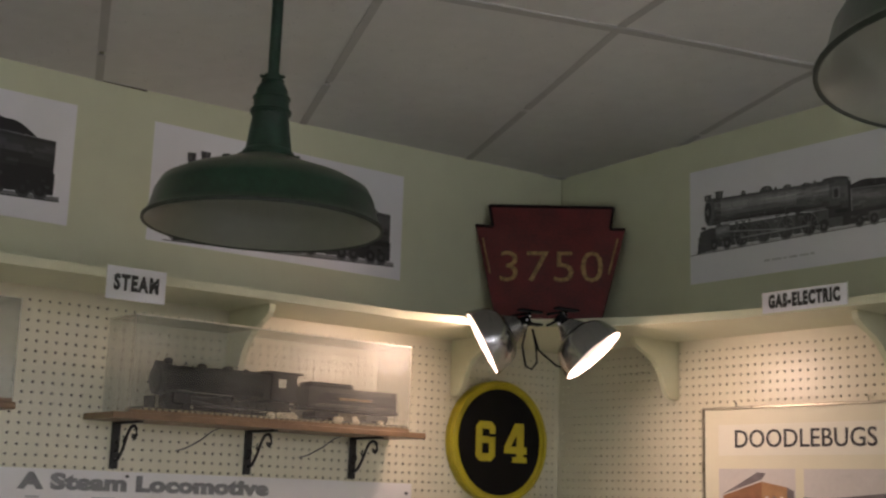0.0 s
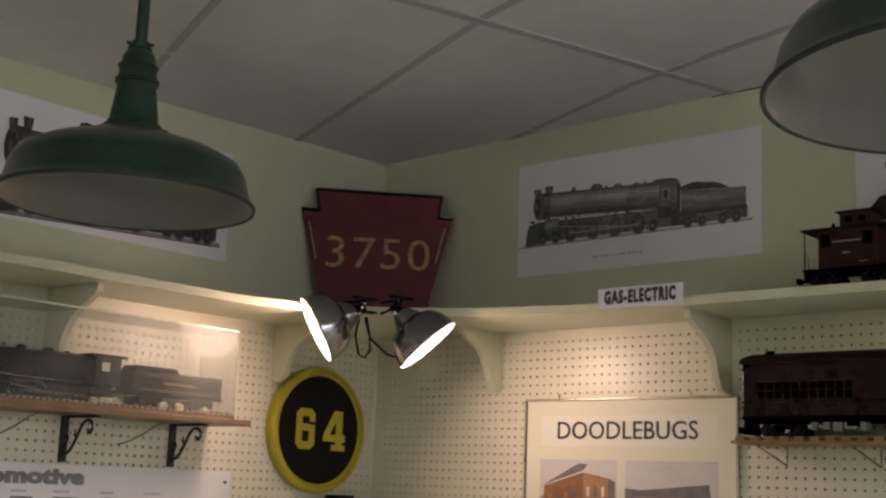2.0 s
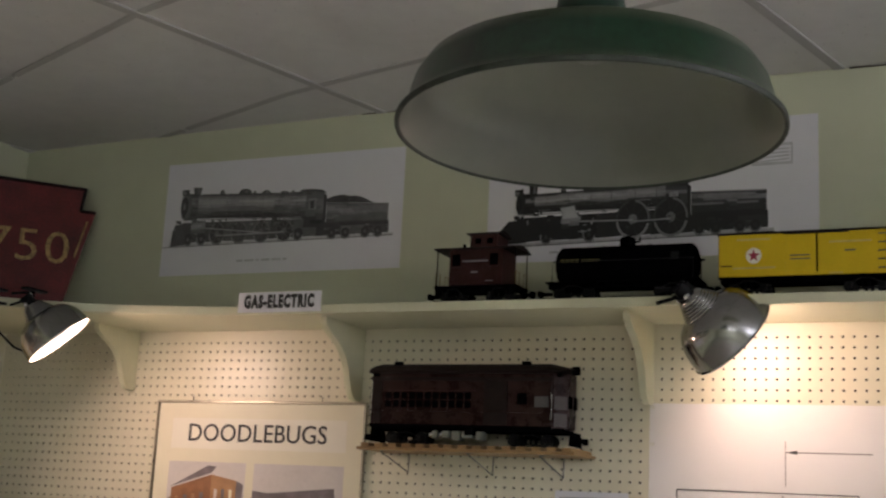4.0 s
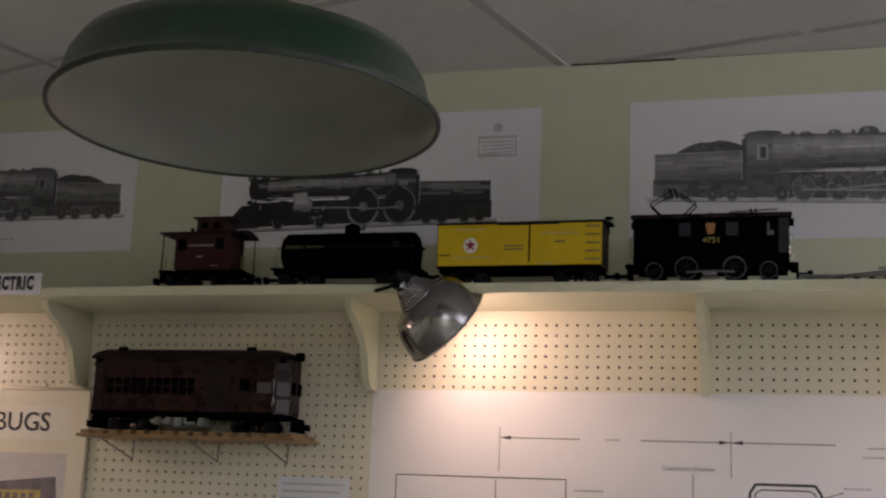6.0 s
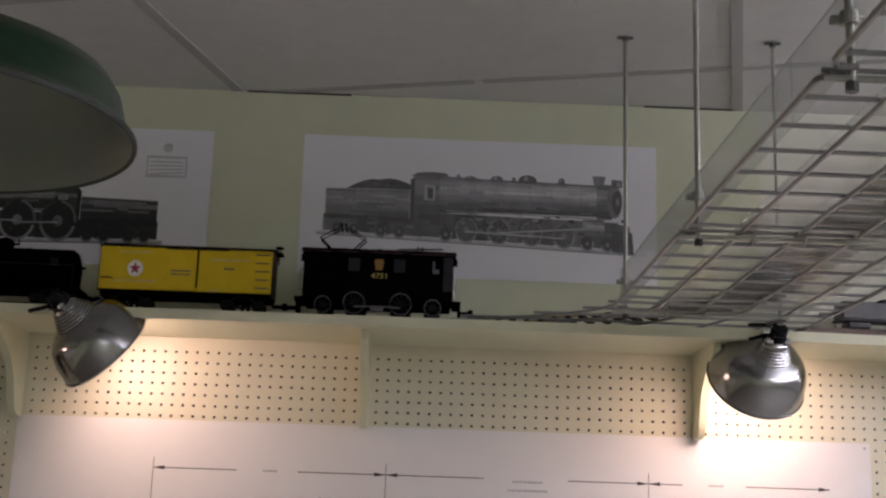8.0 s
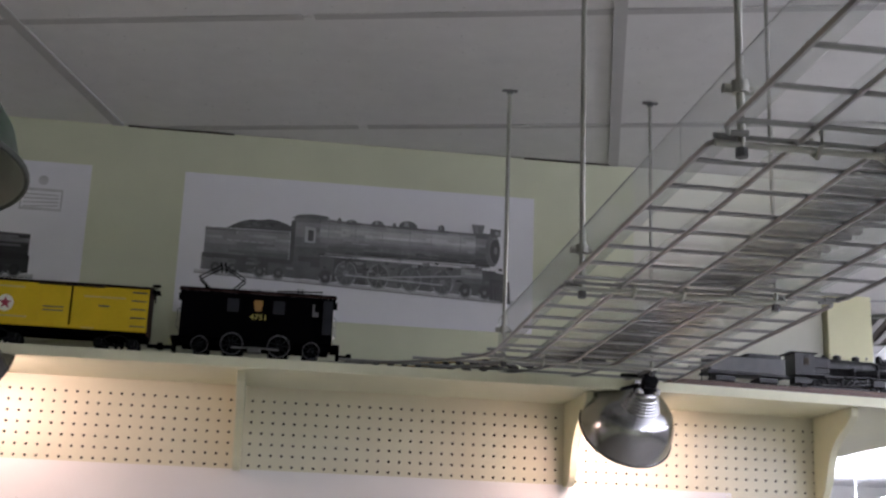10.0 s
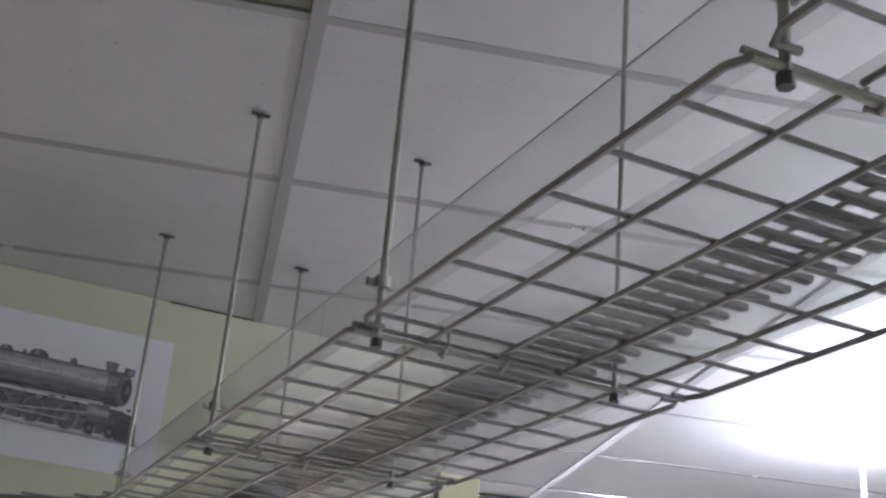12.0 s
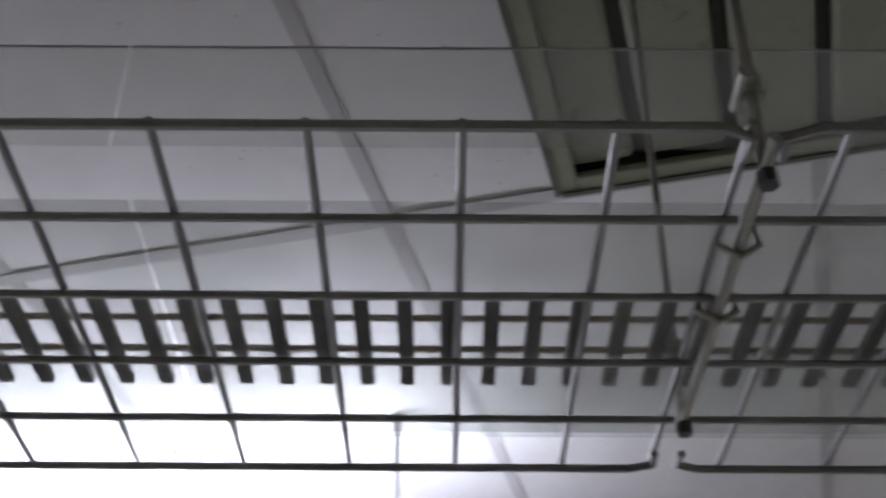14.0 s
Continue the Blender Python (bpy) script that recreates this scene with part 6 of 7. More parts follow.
# ---- shelf with the cased steam engine ----
def steam_model(t, length, height, width, tone, flip=1, tender=None, striped=False, fat=1.0, zc=0.60, glass=None):
    """A model steam engine with tender along local x, its front at -x * flip, standing at z = 0."""
    L, H, W = length, height, width
    X = lambda a: flip * (a - 0.5) * L
    ax = Matrix.Rotation(math.pi / 2, 4, "Y")

    def barrel(name, a0, a1, r0, r1, z, mat):
        p, q = sorted((X(a0), X(a1)))
        ra, rb = (r0, r1) if flip > 0 else (r1, r0)
        part(name, lathe(B(), [(0, p), (ra * 0.9, p), (ra, p + 0.003), (rb, q - 0.003), (rb * 0.9, q), (0, q)], 24, Matrix.Translation((0, 0, z)) @ ax), mat, t, smooth=True)

    def block(name, a0, a1, y0, y1, z0, z1, mat, bev=0.001):
        p, q = sorted((X(a0), X(a1)))
        part(name, box(B(), p, q, y0, y1, z0, z1, bev), mat, t)

    block("track_base", -0.04, 1.04, -W * 0.6, W * 0.6, -0.016, 0.0, M_BALLAST)
    barrel("boiler", 0.05, 0.42, 0.30 * H * fat, 0.34 * H * fat, zc * H, tone)
    barrel("smokebox", 0.03, 0.10, 0.31 * H * fat, 0.31 * H * fat, zc * H, tone)
    block("running_board", 0.05, 0.52, -W / 2, W / 2, 0.36 * H, 0.39 * H, tone, 0.0005)
    block("firebox", 0.36, 0.47, -W * 0.42, W * 0.42, 0.30 * H, 0.88 * H, tone, 0.006)
    block("cab", 0.45, 0.55, -W / 2, W / 2, 0.34 * H, 0.92 * H, tone)
    block("cab_roof", 0.43, 0.575, -W * 0.54, W * 0.54, 0.92 * H, 0.96 * H, tone, 0.002)
    block("cab_window", 0.475, 0.505, -W / 2 - 0.001, W / 2 + 0.001, 0.62 * H, 0.80 * H, glass or M_CREAM, 0)
    for a, r, hh in ((0.075, 0.09, 0.16), (0.20, 0.10, 0.10), (0.30, 0.11, 0.10), (0.37, 0.06, 0.08)):
        part("stack" if a < 0.1 else "dome", lathe(B(), [(r * H * 1.1, 0.84 * H), (r * H, 0.88 * H), (r * H, (0.86 + hh) * H), (r * H * 0.5, (0.89 + hh) * H), (0, (0.89 + hh) * H)], 16, Matrix.Translation((X(a), 0, 0))), tone, t, smooth=True)
    part("headlamp", cyl(B(), (X(0.03), 0, 0.88 * H), (X(0.06), 0, 0.88 * H), 0.09 * H, 12), tone, t)
    block("frame", 0.06, 0.54, -W * 0.25, W * 0.25, 0.14 * H, 0.34 * H, tone)
    for s in (-1, 1):
        block("cylinder", 0.08, 0.145, s * W * 0.42 - 0.006, s * W * 0.42 + 0.006, 0.14 * H, 0.34 * H, tone, 0.002)
    for k in range(4):
        wheelset(t, X(0.20 + 0.075 * k), 0.145 * H, True, M_GRIME, W * 0.33)
    for a in (0.08, 0.135, 0.50):
        wheelset(t, X(a), 0.085 * H, False, M_GRIME, W * 0.33)
    for s in (-1, 1):
        part("side_rod", tube(B(), [(X(0.20), s * W * 0.42, 0.12 * H), (X(0.425), s * W * 0.42, 0.12 * H)], 0.0018), M_DULL, t)
        part("main_rod", tube(B(), [(X(0.275), s * W * 0.45, 0.12 * H), (X(0.14), s * W * 0.45, 0.22 * H)], 0.0018), M_DULL, t)
        part("hand_rail", tube(B(), [(X(0.06), s * W * 0.36 * fat, 0.80 * H), (X(0.44), s * W * 0.36 * fat, 0.80 * H)], 0.001), M_GRIME, t)
    part("pilot", prism(B(), [(-W * 0.35, 0.03 * H), (W * 0.35, 0.03 * H), (W * 0.4, 0.26 * H), (-W * 0.4, 0.26 * H)], 0, 0.006, Matrix.Translation((X(0.015), 0, 0)) @ Matrix(((0, 0, 1, 0), (1, 0, 0, 0), (0, 1, 0, 0), (0, 0, 0, 1)))), tone, t)
    tender = tender or tone
    block("tender_body", 0.60, 0.985, -W / 2, W / 2, 0.30 * H, 0.70 * H, tender)
    block("tender_rim", 0.598, 0.987, -W / 2 - 0.001, W / 2 + 0.001, 0.70 * H, 0.72 * H, tone, 0.0005)
    for s in (-1, 1):
        if striped:
            z0, z1, y = 0.36 * H, 0.64 * H, s * (W / 2 + 0.0006)
            part("tender_stripe", tube(B(), [(X(0.63), y, z0), (X(0.96), y, z0), (X(0.96), y, z1), (X(0.63), y, z1), (X(0.63), y, z0)], 0.0009, 6), M_STRIPE, t, "thin grey lining")
            part("tender_name_bar", box(B(), min(X(0.73), X(0.87)), max(X(0.73), X(0.87)), y - 0.0004, y + 0.0004, 0.48 * H, 0.52 * H), M_GOLD, t)
        part("air_pump", cyl(B(), (X(0.24), s * W * 0.44, 0.42 * H), (X(0.24), s * W * 0.44, 0.62 * H), 0.05 * H, 10), tone, t)
        part("steam_pipe", tube(B(), [(X(0.11), s * W * 0.30, 0.80 * H), (X(0.11), s * W * 0.44, 0.62 * H), (X(0.112), s * W * 0.46, 0.36 * H)], 0.0028), tone, t)
        part("valve_gear", tube(B(), [(X(0.13), s * W * 0.47, 0.30 * H), (X(0.20), s * W * 0.47, 0.28 * H), (X(0.25), s * W * 0.47, 0.33 * H), (X(0.285), s * W * 0.47, 0.14 * H)], 0.0014), M_DULL, t)
        part("air_tank", cyl(B(), (X(0.30), s * W * 0.45, 0.335 * H), (X(0.40), s * W * 0.45, 0.335 * H), 0.045 * H, 10), tone, t)
        part("cab_step", box(B(), min(X(0.50), X(0.53)), max(X(0.50), X(0.53)), s * W * 0.46 - 0.004, s * W * 0.46 + 0.004, 0.12 * H, 0.15 * H), tone, t)
        part("tender_ladder", tube(B(), [(X(0.985), s * W * 0.40, 0.12 * H), (X(0.99), s * W * 0.42, 0.60 * H)], 0.0014), tone, t)
    for a in (0.13, 0.19, 0.25, 0.31, 0.36):
        rr = (0.30 + 0.04 * (a - 0.05) / 0.37) * H * fat + 0.0008
        part("boiler_band", lathe(B(), [(rr - 0.002, -0.0015), (rr, -0.0015), (rr, 0.0015), (rr - 0.002, 0.0015)], 24, Matrix.Translation((X(a), 0, zc * H)) @ ax), tone, t, smooth=True)
    part("smokebox_door", lathe(B(), [(0.24 * H * fat, 0), (0.22 * H * fat, 0.004), (0.10 * H * fat, 0.008), (0, 0.009)], 20, Matrix.Translation((X(0.03), 0, zc * H)) @ Matrix.Rotation(-flip * math.pi / 2, 4, "Y")), tone, t, smooth=True)
    part("bell", lathe(B(), [(0.035 * H, 0.93 * H), (0.03 * H, 0.97 * H), (0.012 * H, 1.0 * H), (0, 1.0 * H)], 12, Matrix.Translation((X(0.14), 0, 0))), M_DULL, t, smooth=True)
    part("whistle", cyl(B(), (X(0.335), 0, 0.93 * H), (X(0.335), 0, 1.02 * H), 0.014 * H, 8), M_DULL, t)
    for s in (-1, 1):
        for a0, a1, z0, z1 in ((0.12, 0.34, 0.50, 0.47), (0.16, 0.44, 0.56, 0.58), (0.28, 0.45, 0.44, 0.44)):
            part("pipe", tube(B(), [(X(a0), s * W * 0.40, z0 * H), (X((a0 + a1) / 2), s * W * 0.43, (z0 + z1) / 2 * H), (X(a1), s * W * 0.42, z1 * H)], 0.0013, 6), tone, t)
        for a in (0.16, 0.23, 0.30, 0.37):
            block("spring_hanger", a, a + 0.012, s * W * 0.38 - 0.003, s * W * 0.38 + 0.003, 0.24 * H, 0.36 * H, tone, 0)
        block("brake_beam", 0.16, 0.47, s * W * 0.40 - 0.002, s * W * 0.40 + 0.002, 0.045 * H, 0.075 * H, tone, 0)
    block("coal_bunker", 0.61, 0.80, -W * 0.44, W * 0.44, 0.70 * H, 0.84 * H, tone, 0.01)
    block("tender_sill", 0.585, 1.0, -W * 0.45, W * 0.45, 0.24 * H, 0.30 * H, tone)
    for a in (0.655, 0.715, 0.875, 0.935):
        wheelset(t, X(a), 0.095 * H, False, M_GRIME, W * 0.33)
    for a in (0.685, 0.905):
        block("tender_truck", a - 0.05, a + 0.05, -W * 0.44, W * 0.44, 0.07 * H, 0.20 * H, tone)
    block("drawbar", 0.54, 0.61, -0.008, 0.008, 0.26 * H, 0.30 * H, tone)
    if striped:
        # second lining line, tool boxes and loose ballast of the large model
        rnd = random.Random(21)
        for s in (-1, 1):
            y = s * (W / 2 + 0.0006)
            part("tender_stripe", tube(B(), [(X(0.605), y, 0.33 * H), (X(0.982), y, 0.33 * H), (X(0.982), y, 0.685 * H), (X(0.605), y, 0.685 * H), (X(0.605), y, 0.33 * H)], 0.0007, 6), M_STRIPE, t, "thin grey lining")
            part("boiler_rail", tube(B(), [(X(0.09), s * W * 0.49, 0.40 * H), (X(0.17), s * W * 0.50, 0.37 * H), (X(0.30), s * W * 0.50, 0.36 * H)], 0.0013, 6), M_ROD, t, "pale pipe along the running board")
            for a, z in ((0.15, 0.66), (0.22, 0.70), (0.29, 0.66), (0.345, 0.72)):
                block("boiler_fitting", a, a + 0.016, s * W * 0.40 - 0.004, s * W * 0.40 + 0.004, z * H, (z + 0.07) * H, tone, 0.001)
        for k in range(10):
            a = rnd.choice((0.44, 0.49, 0.53, 0.735, 0.77, 0.80, 0.91, 0.96)) + rnd.uniform(-0.02, 0.02)
            bm = B()
            bmesh.ops.create_icosphere(bm, subdivisions=1, radius=1, matrix=Matrix.Translation((X(a), -W * rnd.uniform(0.42, 0.58), 0.004)) @ Matrix.Diagonal((rnd.uniform(0.010, 0.020), 0.009, rnd.uniform(0.007, 0.016), 1)))
            for v in bm.verts:
                v.co += Vector((rnd.uniform(-1, 1), rnd.uniform(-1, 1), rnd.uniform(-1, 1))) * 0.0022
            part("ballast_heap", bm, M_PALEBALLAST, t, "pale loose ballast")
    for k in range(46):
        p = X(-0.03 + 1.06 * k / 45)
        part("tie", box(B(), p - 0.004, p + 0.004, -W * 0.52, W * 0.52, 0, 0.003), M_TIE, t)
        part("tie_end", box(B(), p - 0.004, p + 0.004, -W * 0.603, -W * 0.601, -0.010, -0.001), M_TIE, t)


def west(x, y, z):
    """Local x runs along the west wall to the right, y into the wall, z up."""
    return pose(x, y, z, 0, 0, 90)


SSZ = 1.786
def oak_shelf(y0, z0, brackets, label):
    t = thing("wall_shelf", west(WA, y0, z0), label, "shelf", "oak wall shelves")
    part("board", box(B(), -0.475, 0.475, -0.185, -0.003, -0.016, 0, 0.002), M_OAK, t, "oak board")
    for y in brackets:
        br = part("scroll_bracket", box(B(), y - 0.011, y + 0.011, -0.009, -0.002, -0.135, -0.017, 0.001), M_IRON, t, "black iron scroll bracket")
        part("bracket_arm", box(B(), y - 0.007, y + 0.007, -0.150, -0.009, -0.022, -0.0165), M_IRON, br)
        curl = [(0.008, -0.112), (0.016, -0.114), (0.030, -0.110), (0.044, -0.098), (0.058, -0.080), (0.070, -0.060), (0.082, -0.042), (0.097, -0.030), (0.114, -0.028), (0.127, -0.036), (0.130, -0.050), (0.121, -0.060), (0.111, -0.056), (0.110, -0.049)]
        part("scroll", tube(B(), [(y, -o, z) for o, z in curl], 0.0042), M_IRON, br)
        part("scroll_leaf", tube(B(), [(y, -0.064, -0.074), (y, -0.054, -0.064), (y, -0.056, -0.052)], 0.0036), M_IRON, br)
        part("small_curl", tube(B(), [(y, -0.008, -0.092), (y, -0.020, -0.088), (y, -0.026, -0.076), (y, -0.020, -0.066), (y, -0.012, -0.070)], 0.0036), M_IRON, br)
        for z in (-0.035, -0.120):
            part("bracket_screw", cyl(B(), (y, -0.008, z), (y, -0.0125, z), 0.0045, 8), M_IRON, br)
    return t


oak_shelf(1.835, SSZ, (-0.385, 0.0, 0.345), "narrow oak shelf on wrought iron scroll brackets")
oak_shelf(0.649, SSZ + 0.004, (-0.345, 0.0, 0.345), "second narrow oak shelf beside the cased engine's shelf")
for y in (-0.215, 0.165):
    pts = [(y, -0.004, -0.082), (y + 0.02, -0.022, -0.074), (y + 0.045, -0.055, -0.052), (y + 0.062, -0.085, -0.028), (y + 0.080, -0.100, -0.0185)]
    tagged(finish("wire", tube(B(), [west(WA, 1.835, SSZ) @ Vector(p) for p in pts], 0.0017), M_DULL, None, True), "thin dark wire hanging below the oak shelf", "wire", "wires")

t = thing("steam_locomotive_model", west(WA + 0.100, 1.862, SSZ + 0.0165), "black model steam locomotive and tender on a short track", "model locomotive")
steam_model(t, 0.77, 0.128, 0.075, M_GRIME, 1, None, True)

def display_case(y, z, x1, label):
    t = thing("display_case", west(WA, y, z), label, "display case", "display cases")
    x0, y0, y1, h = -0.43, -0.175, -0.012, 0.245
    for nm, a in (("front_pane", (x0, x1, y0, y0 + 0.003, 0, h)), ("top_pane", (x0, x1, y0 + 0.0032, y1, h - 0.003, h)), ("side_pane", (x0, x0 + 0.003, y0 + 0.0032, y1, 0, h - 0.0032)), ("side_pane", (x1 - 0.003, x1, y0 + 0.0032, y1, 0, h - 0.0032))):
        ob = part(nm, box(B(), *a), M_CASE, t)
        ob.visible_shadow = False
    # cream strips paint the bright lines of light along the acrylic edges
    for a in ((x0, x1, y0 - 0.0012, y0 - 0.0002, h - 0.004, h), (x0, x1, y1 + 0.0002, y1 + 0.0012, h - 0.003, h), (x1 + 0.0002, x1 + 0.001, y0, y0 + 0.003, 0.01, h), (x0 - 0.001, x0 - 0.0002, y0, y0 + 0.003, 0.01, h), (x1 + 0.0002, x1 + 0.001, y0 + 0.004, y1, h - 0.003, h)):
        part("edge_glint", box(B(), *a), M_EDGE, t, "cream strip standing for light caught on the polished edge")
    part("base_strip", box(B(), x0, x1, y0 - 0.002, y0 - 0.0002, 0.0, 0.008), M_OAK, t)


display_case(1.835, SSZ + 0.0005, 0.42, "clear acrylic display case over the model locomotive")
display_case(0.649, SSZ + 0.0045, 0.468, "clear acrylic display case with a pale hazy end")


# ---- dark cupboard in the corner ----
t = thing("corner_cupboard", pose(WA + 0.004, WB - 0.004, 0), "dark wooden corner cupboard below the number plaque", "cupboard")
tri = [(0, 0), (0, -0.34), (0.02, -0.35), (0.235, -0.02), (0.225, 0)]
part("carcass", prism(B(), [(x * 0.96, y * 0.96) for x, y in tri], 0.0, 1.552), M_WOODDK, t)
part("top_board", prism(B(), tri, 1.552, 1.573), M_DARKTOP, t, "blackened top board")
part("catch", box(B(), 0.040, 0.090, -0.250, -0.170, 1.573, 1.588, 0.003), M_BLACKPL, t, "small black catch")
rot = Matrix.Translation((0.122, -0.180, 0)) @ Matrix.Rotation(math.atan2(0.32, 0.21), 4, "Z")
part("door", box(B(), -0.15, 0.15, -0.004, 0.006, 0.10, 1.50, 0.002), M_WOODDK, t).matrix_basis = rot
part("door_knob", cyl(B(), (0.12, -0.030, 0.9), (0.12, -0.003, 0.9), 0.010, 12), M_BRASS, t).matrix_basis = rot


# ---- gas-electric rail car on its wall ledge ----
RX0, RX1 = -1.625, -1.062
t = thing("wall_ledge", pose((RX0 + RX1) / 2, WB, 1.772), "tan wooden ledge with notched edge on wire supports", "ledge")
half = (RX1 - RX0) / 2
part("board", box(B(), -half - 0.012, half + 0.012, -0.175, -0.004, -0.018, -0.010, 0.002), M_WOOD, t)
for k in range(15):
    x = -half + 0.01 + k * (2 * half - 0.02) / 14
    part("notch_block", box(B(), x - 0.012, x + 0.012, -0.170, -0.01, -0.0098, 0.0, 0.001), M_WOOD, t)
for x in (-half + 0.06, 0.02, half - 0.07):
    part("wire_support", tube(B(), [(x, -0.16, -0.020), (x - 0.015, -0.15, -0.020), (x - 0.002, -0.006, -0.066), (x - 0.002, -0.004, -0.020)], 0.0018), M_DULL, t)


def rail_car():
    t = thing("rail_car", pose((RX0 + RX1) / 2 - 0.005, WB - 0.095, 1.772), "maroon model gas-electric rail car with a chamfered cab end", "model car")
    L, W, z0, z1 = 0.530, 0.118, 0.047, 0.182
    f, h, nose = W / 2, L / 2, 0.034
    plan = [(-h, -f), (h - nose, -f), (h, -f + nose), (h, f - nose), (h - nose, f), (-h, f)]
    body = prism(B(), plan, z0, z1)
    bmesh.ops.bevel(body, geom=[e for e in body.edges if abs(e.verts[0].co.z - e.verts[1].co.z) > 0.05], offset=0.003, segments=2, affect="EDGES")
    part("body", body, M_MAROON, t, "maroon body with a chamfered cab end")
    rf = B()
    rows = []
    for y, z in ((-f - 0.007, z1 - 0.003), (-f - 0.006, z1 + 0.004), (-f + 0.014, z1 + 0.017), (-0.022, z1 + 0.025), (0.022, z1 + 0.025), (f - 0.014, z1 + 0.017), (f + 0.006, z1 + 0.004), (f + 0.007, z1 - 0.003)):
        k = nose * max(0, (abs(y) - f + nose) / nose)
        droop = 0.5 * (z - z1)
        rows.append([rf.verts.new((-h - 0.006, y, z - 0.15 * (z - z1))), rf.verts.new((-h + 0.010, y, z)), rf.verts.new((h - nose - 0.016, y, z)), rf.verts.new((h + 0.007 - k, y, z - droop))])
    for a, b in zip(rows, rows[1:] + rows[:1]):
        for q in range(3):
            rf.faces.new((a[q], a[q + 1], b[q + 1], b[q]))
    for q in (0, 3):
        rf.faces.new([r[q] for r in rows])
    bmesh.ops.recalc_face_normals(rf, faces=rf.faces)
    part("roof", rf, M_ROOFDK, t, "dark brown roof")
    part("letter_board", box(B(), -h, h - nose, -f - 0.0015, -f, z1 - 0.021, z1 - 0.012), M_ROOFDK, t)
    part("belt_rail", box(B(), -h, h - nose, -f - 0.002, -f, z0 + 0.036, z0 + 0.040), M_MAROON, t)
    for k in range(11):
        x = -0.222 + k * 0.0222
        w = part("window", box(B(), x, x + 0.0165, -f - 0.001, -f + 0.001, z0 + 0.046, z0 + 0.084), M_BLACK, t, "dark window pane")
        part("sash", box(B(), x - 0.001, x + 0.0175, -f - 0.0022, -f - 0.001, z0 + 0.064, z0 + 0.067), M_MAROON, w)
        part("post", box(B(), x - 0.0045, x - 0.0015, -f - 0.0026, -f, z0 + 0.041, z0 + 0.089), M_MAROON, t)
    part("window_lintel", box(B(), -0.228, 0.028, -f - 0.003, -f, z0 + 0.087, z0 + 0.090), M_RED, t)
    for x, w in ((-0.256, 0.022), (0.052, 0.062)):
        part("door", box(B(), x, x + w, -f - 0.002, -f, z0 + 0.004, z1 - 0.022), M_ROOFDK, t, "dark recessed door")
    part("baggage_window", box(B(), 0.140, 0.166, -f - 0.001, -f + 0.001, z0 + 0.056, z0 + 0.084), M_BLACK, t)
    # reflections on cab window and slanted panels are put into paler colours
    part("cab_window", box(B(), 0.186, 0.222, -f - 0.0016, -f + 0.001, z0 + 0.050, z0 + 0.076), M_TENDER, t, "cab window greyed to imitate a reflection")
    slant = Matrix.Translation((h - nose / 2, -f + nose / 2, 0)) @ Matrix.Rotation(radians(45), 4, "Z")
    for zz, hh in ((0.046, 0.078), (0.004, 0.036)):
        ob = part("cab_panel", box(B(), -0.017, 0.017, -0.0018, 0.001, z0 + zz, z0 + hh), M_PANEL, t, "panel on the chamfered end, paled to imitate a reflection")
        ob.matrix_basis = slant
    for y in (-0.018, 0.018):
        part("end_window", box(B(), h - 0.001, h + 0.001, y - 0.013, y + 0.013, z0 + 0.050, z0 + 0.080), M_BLACK, t, "dark end window")
    # cream patches paint the lamp's glint on the rear end
    for zz in (0.030, 0.062, 0.092):
        part("rear_glint", box(B(), -h - 0.002, -h + 0.001, -f + 0.002, -f + 0.022, z0 + zz, z0 + zz + 0.022), M_CREAM2, t, "pale patch painted for lamp light glinting at the rear platform")
    part("underframe", box(B(), -h, h - 0.012, -0.05, 0.05, 0.036, z0, 0.001), M_BLACK, t)
    part("sill", box(B(), -h, h - nose, -f - 0.002, -f + 0.002, z0 - 0.006, z0 + 0.003), M_BLACK, t)
    for x, w, zz in ((-0.088, 0.014, 0.016), (-0.060, 0.017, 0.018), (-0.034, 0.022, 0.012), (-0.006, 0.030, 0.018), (0.032, 0.016, 0.014)):
        part("equipment_box", box(B(), x, x + w, -0.056, -0.022, zz, 0.035, 0.002), M_GREYBOX, t, "pale grey-green equipment box")
    part("engine_block", box(B(), 0.000, 0.026, -0.058, -0.030, 0.024, 0.050, 0.003), M_BLACK, t, "black machinery below the body")
    part("air_tank", cyl(B(), (-0.10, -0.04, 0.026), (-0.066, -0.04, 0.026), 0.008, 12), M_STEEL, t)
    for x in (-0.175, 0.165):
        truck(t, x, 0.017, 0.085)
    for x in (-0.205, 0.150):
        part("roof_vent", box(B(), x - 0.010, x + 0.010, -0.035, -0.020, z1 + 0.018, z1 + 0.031, 0.001), M_BLACK, t)
    part("headlight", cyl(B(), (h - 0.004, 0, z1 + 0.010), (h + 0.014, 0, z1 + 0.010), 0.011, 14), M_BLACK, t)
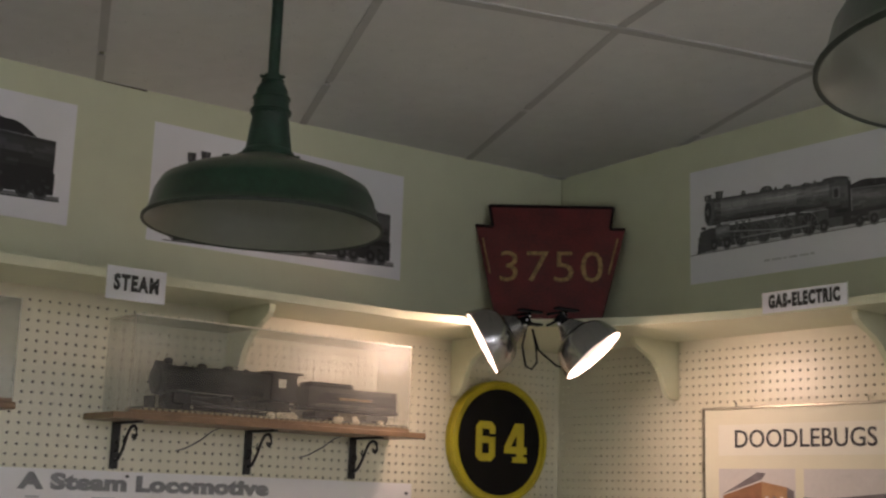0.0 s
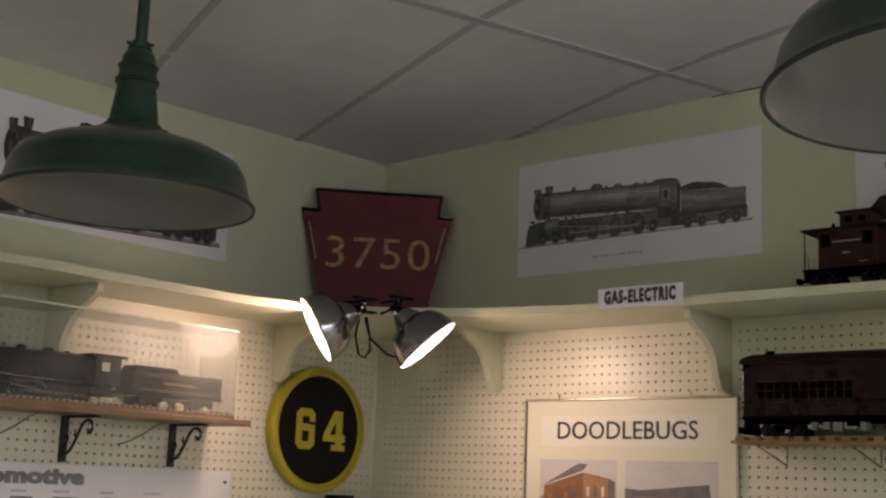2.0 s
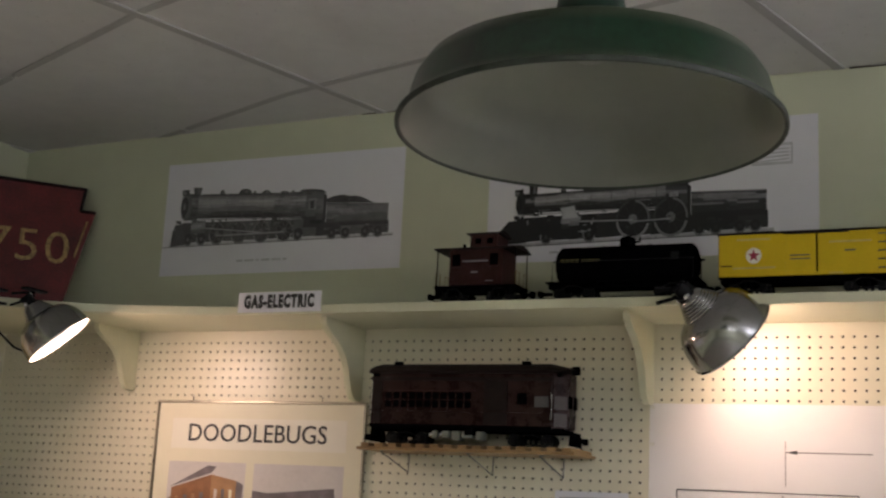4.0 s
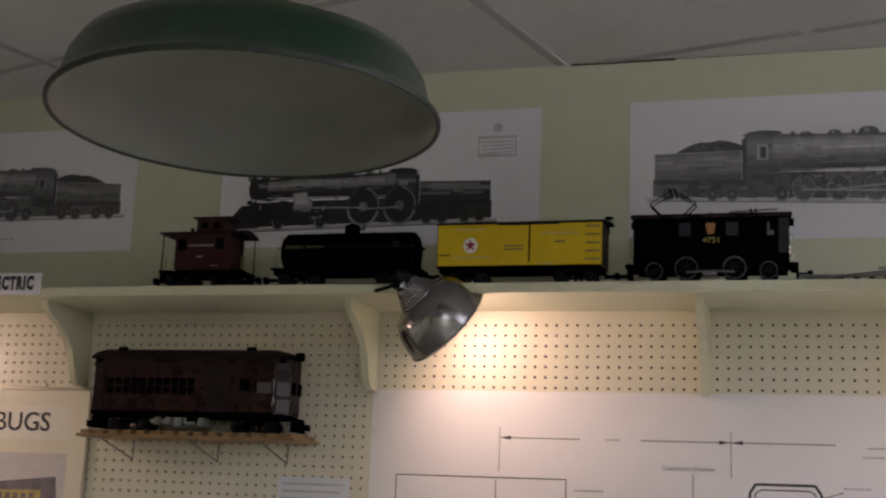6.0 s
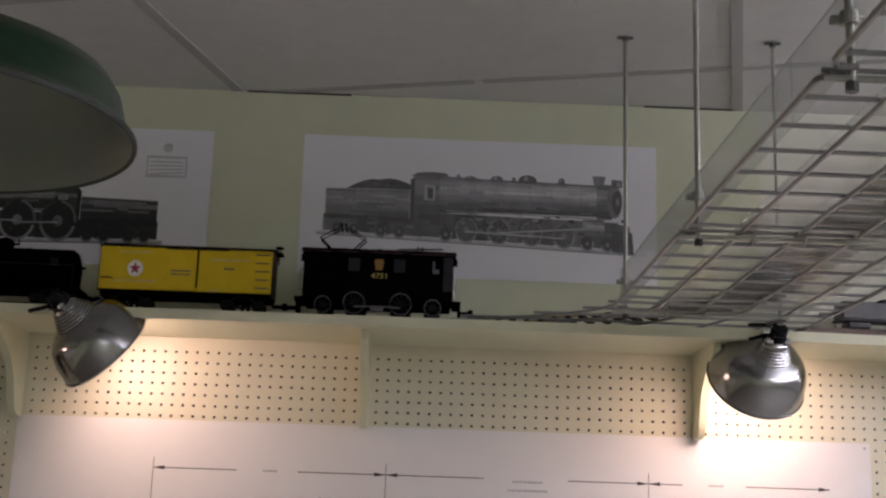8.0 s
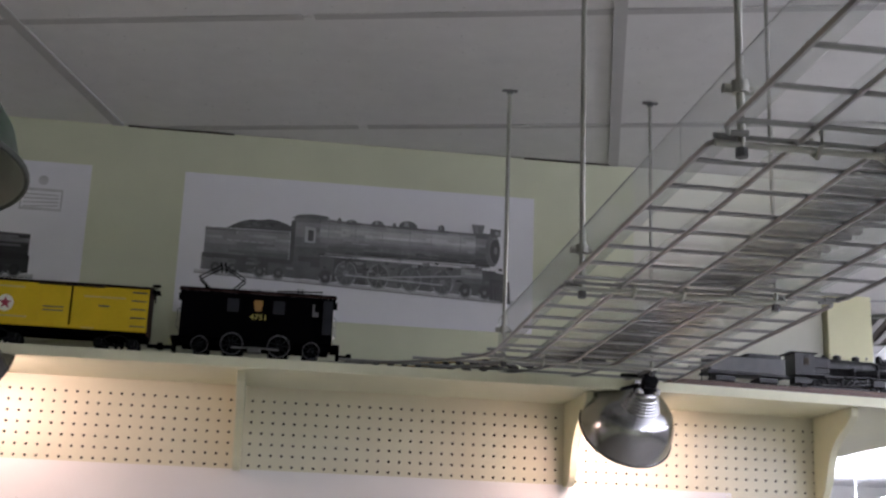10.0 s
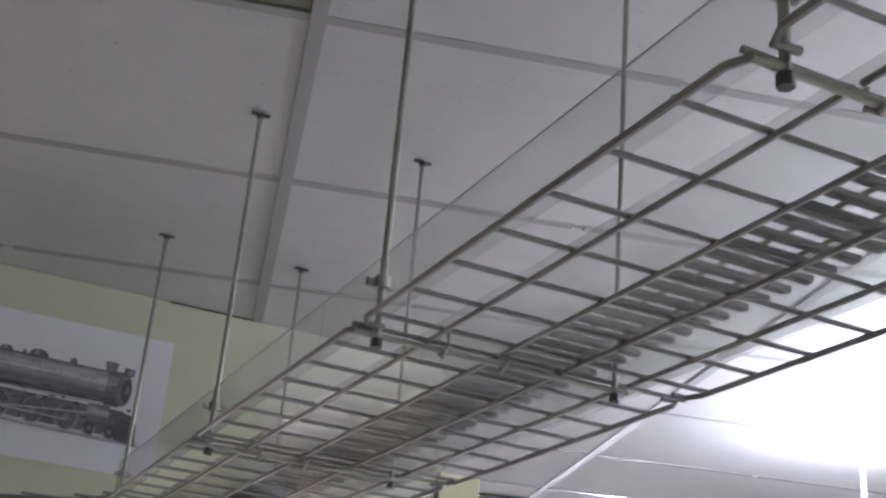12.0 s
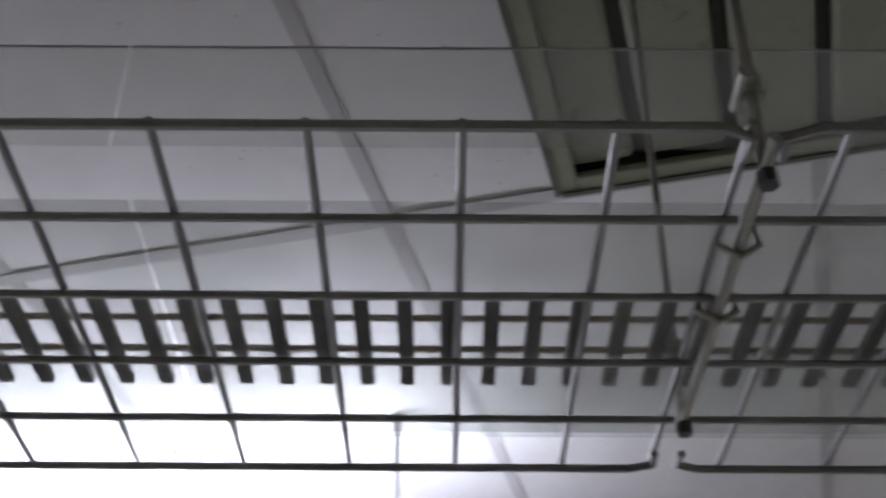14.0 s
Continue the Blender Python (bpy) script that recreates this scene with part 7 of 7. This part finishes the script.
    for e in (-1, 1):
        part("pilot", prism(B(), [(-0.045, 0.006), (0.045, 0.006), (0.038, 0.040), (-0.038, 0.040)], 0, 0.004, Matrix.Translation((e * (h + 0.006), 0, 0)) @ Matrix(((0, 0, 1, 0), (1, 0, 0, 0), (0, 1, 0, 0), (0, 0, 0, 1)))), M_BLACK, t)
        for q in (-1, 1):
            x = -h if e < 0 else h - nose
            part("grab_rail", tube(B(), [(x - e * 0.004, q * (f + 0.001), z0 + 0.085), (x, q * (f + 0.004), z0 + 0.080), (x, q * (f + 0.004), z0 + 0.025), (x - e * 0.004, q * (f + 0.001), z0 + 0.02)], 0.0014), M_STEEL, t)
        part("marker_lamp", cyl(B(), (e * (h - 0.020), -f + 0.004, z1 - 0.006), (e * (h - 0.006), -f - 0.006, z1 - 0.006), 0.005, 10), M_BLACK, t)
        coupler(t, e * (h + 0.004), e)
    return t


rail_car()

# ---- small steam engine at the shelf's end ----
t = thing("wooden_plinth", pose(1.222, 2.868, SH, 0, 0, 3), "stepped dark wooden plinth on the shelf", "plinth")
part("plinth", box(B(), -0.365, 0.355, -0.112, 0.055, 0, 0.012, 0.002), M_WOODDK, t)
part("plinth_step", box(B(), -0.345, 0.300, -0.085, 0.045, 0.0122, 0.0208, 0.001), M_WOODDK, t)
t = thing("steam_locomotive_model", pose(1.238, 2.872, SH + 0.029, 0, 0, 3), "small black and grey model steam locomotive with tender", "model locomotive")
steam_model(t, 0.50, 0.092, 0.058, M_SATIN, -1, M_TENDER, False, 0.74, 0.635, M_DARK)

# cables under the shelf corner
for nm, pts in (("lamp_cord", [(-2.60, 2.50, 2.085), (-2.605, 2.53, 2.03), (-2.59, 2.585, 1.99), (-2.555, 2.62, 1.975), (-2.52, 2.63, 1.985), (-2.50, 2.62, 2.03), (-2.495, 2.60, 2.085)]),
                ("lamp_cord", [(-2.57, 2.45, 2.085), (-2.575, 2.44, 2.03), (-2.565, 2.445, 1.975), (-2.55, 2.455, 1.965), (-2.54, 2.465, 1.985), (-2.545, 2.465, 2.03), (-2.555, 2.46, 2.08)])):
    tagged(finish(nm, tube(B(), pts, 0.0032), M_BLACKPL, None, True), "black lamp cord hanging below the shelf corner", "cord", "lamp cords")
tagged(finish("lamp_cord", tube(B(), [(-0.74, WB - SF - 0.004, SH + 0.004), (-0.78, WB - SF + 0.02, SH + 0.004), (-0.95, WB - SF + 0.018, SH + 0.004), (-1.40, WB - SF + 0.02, SH + 0.004)], 0.003), M_BLACKPL, None, True), "black lamp cord lying along the shelf edge", "cord", "lamp cords")
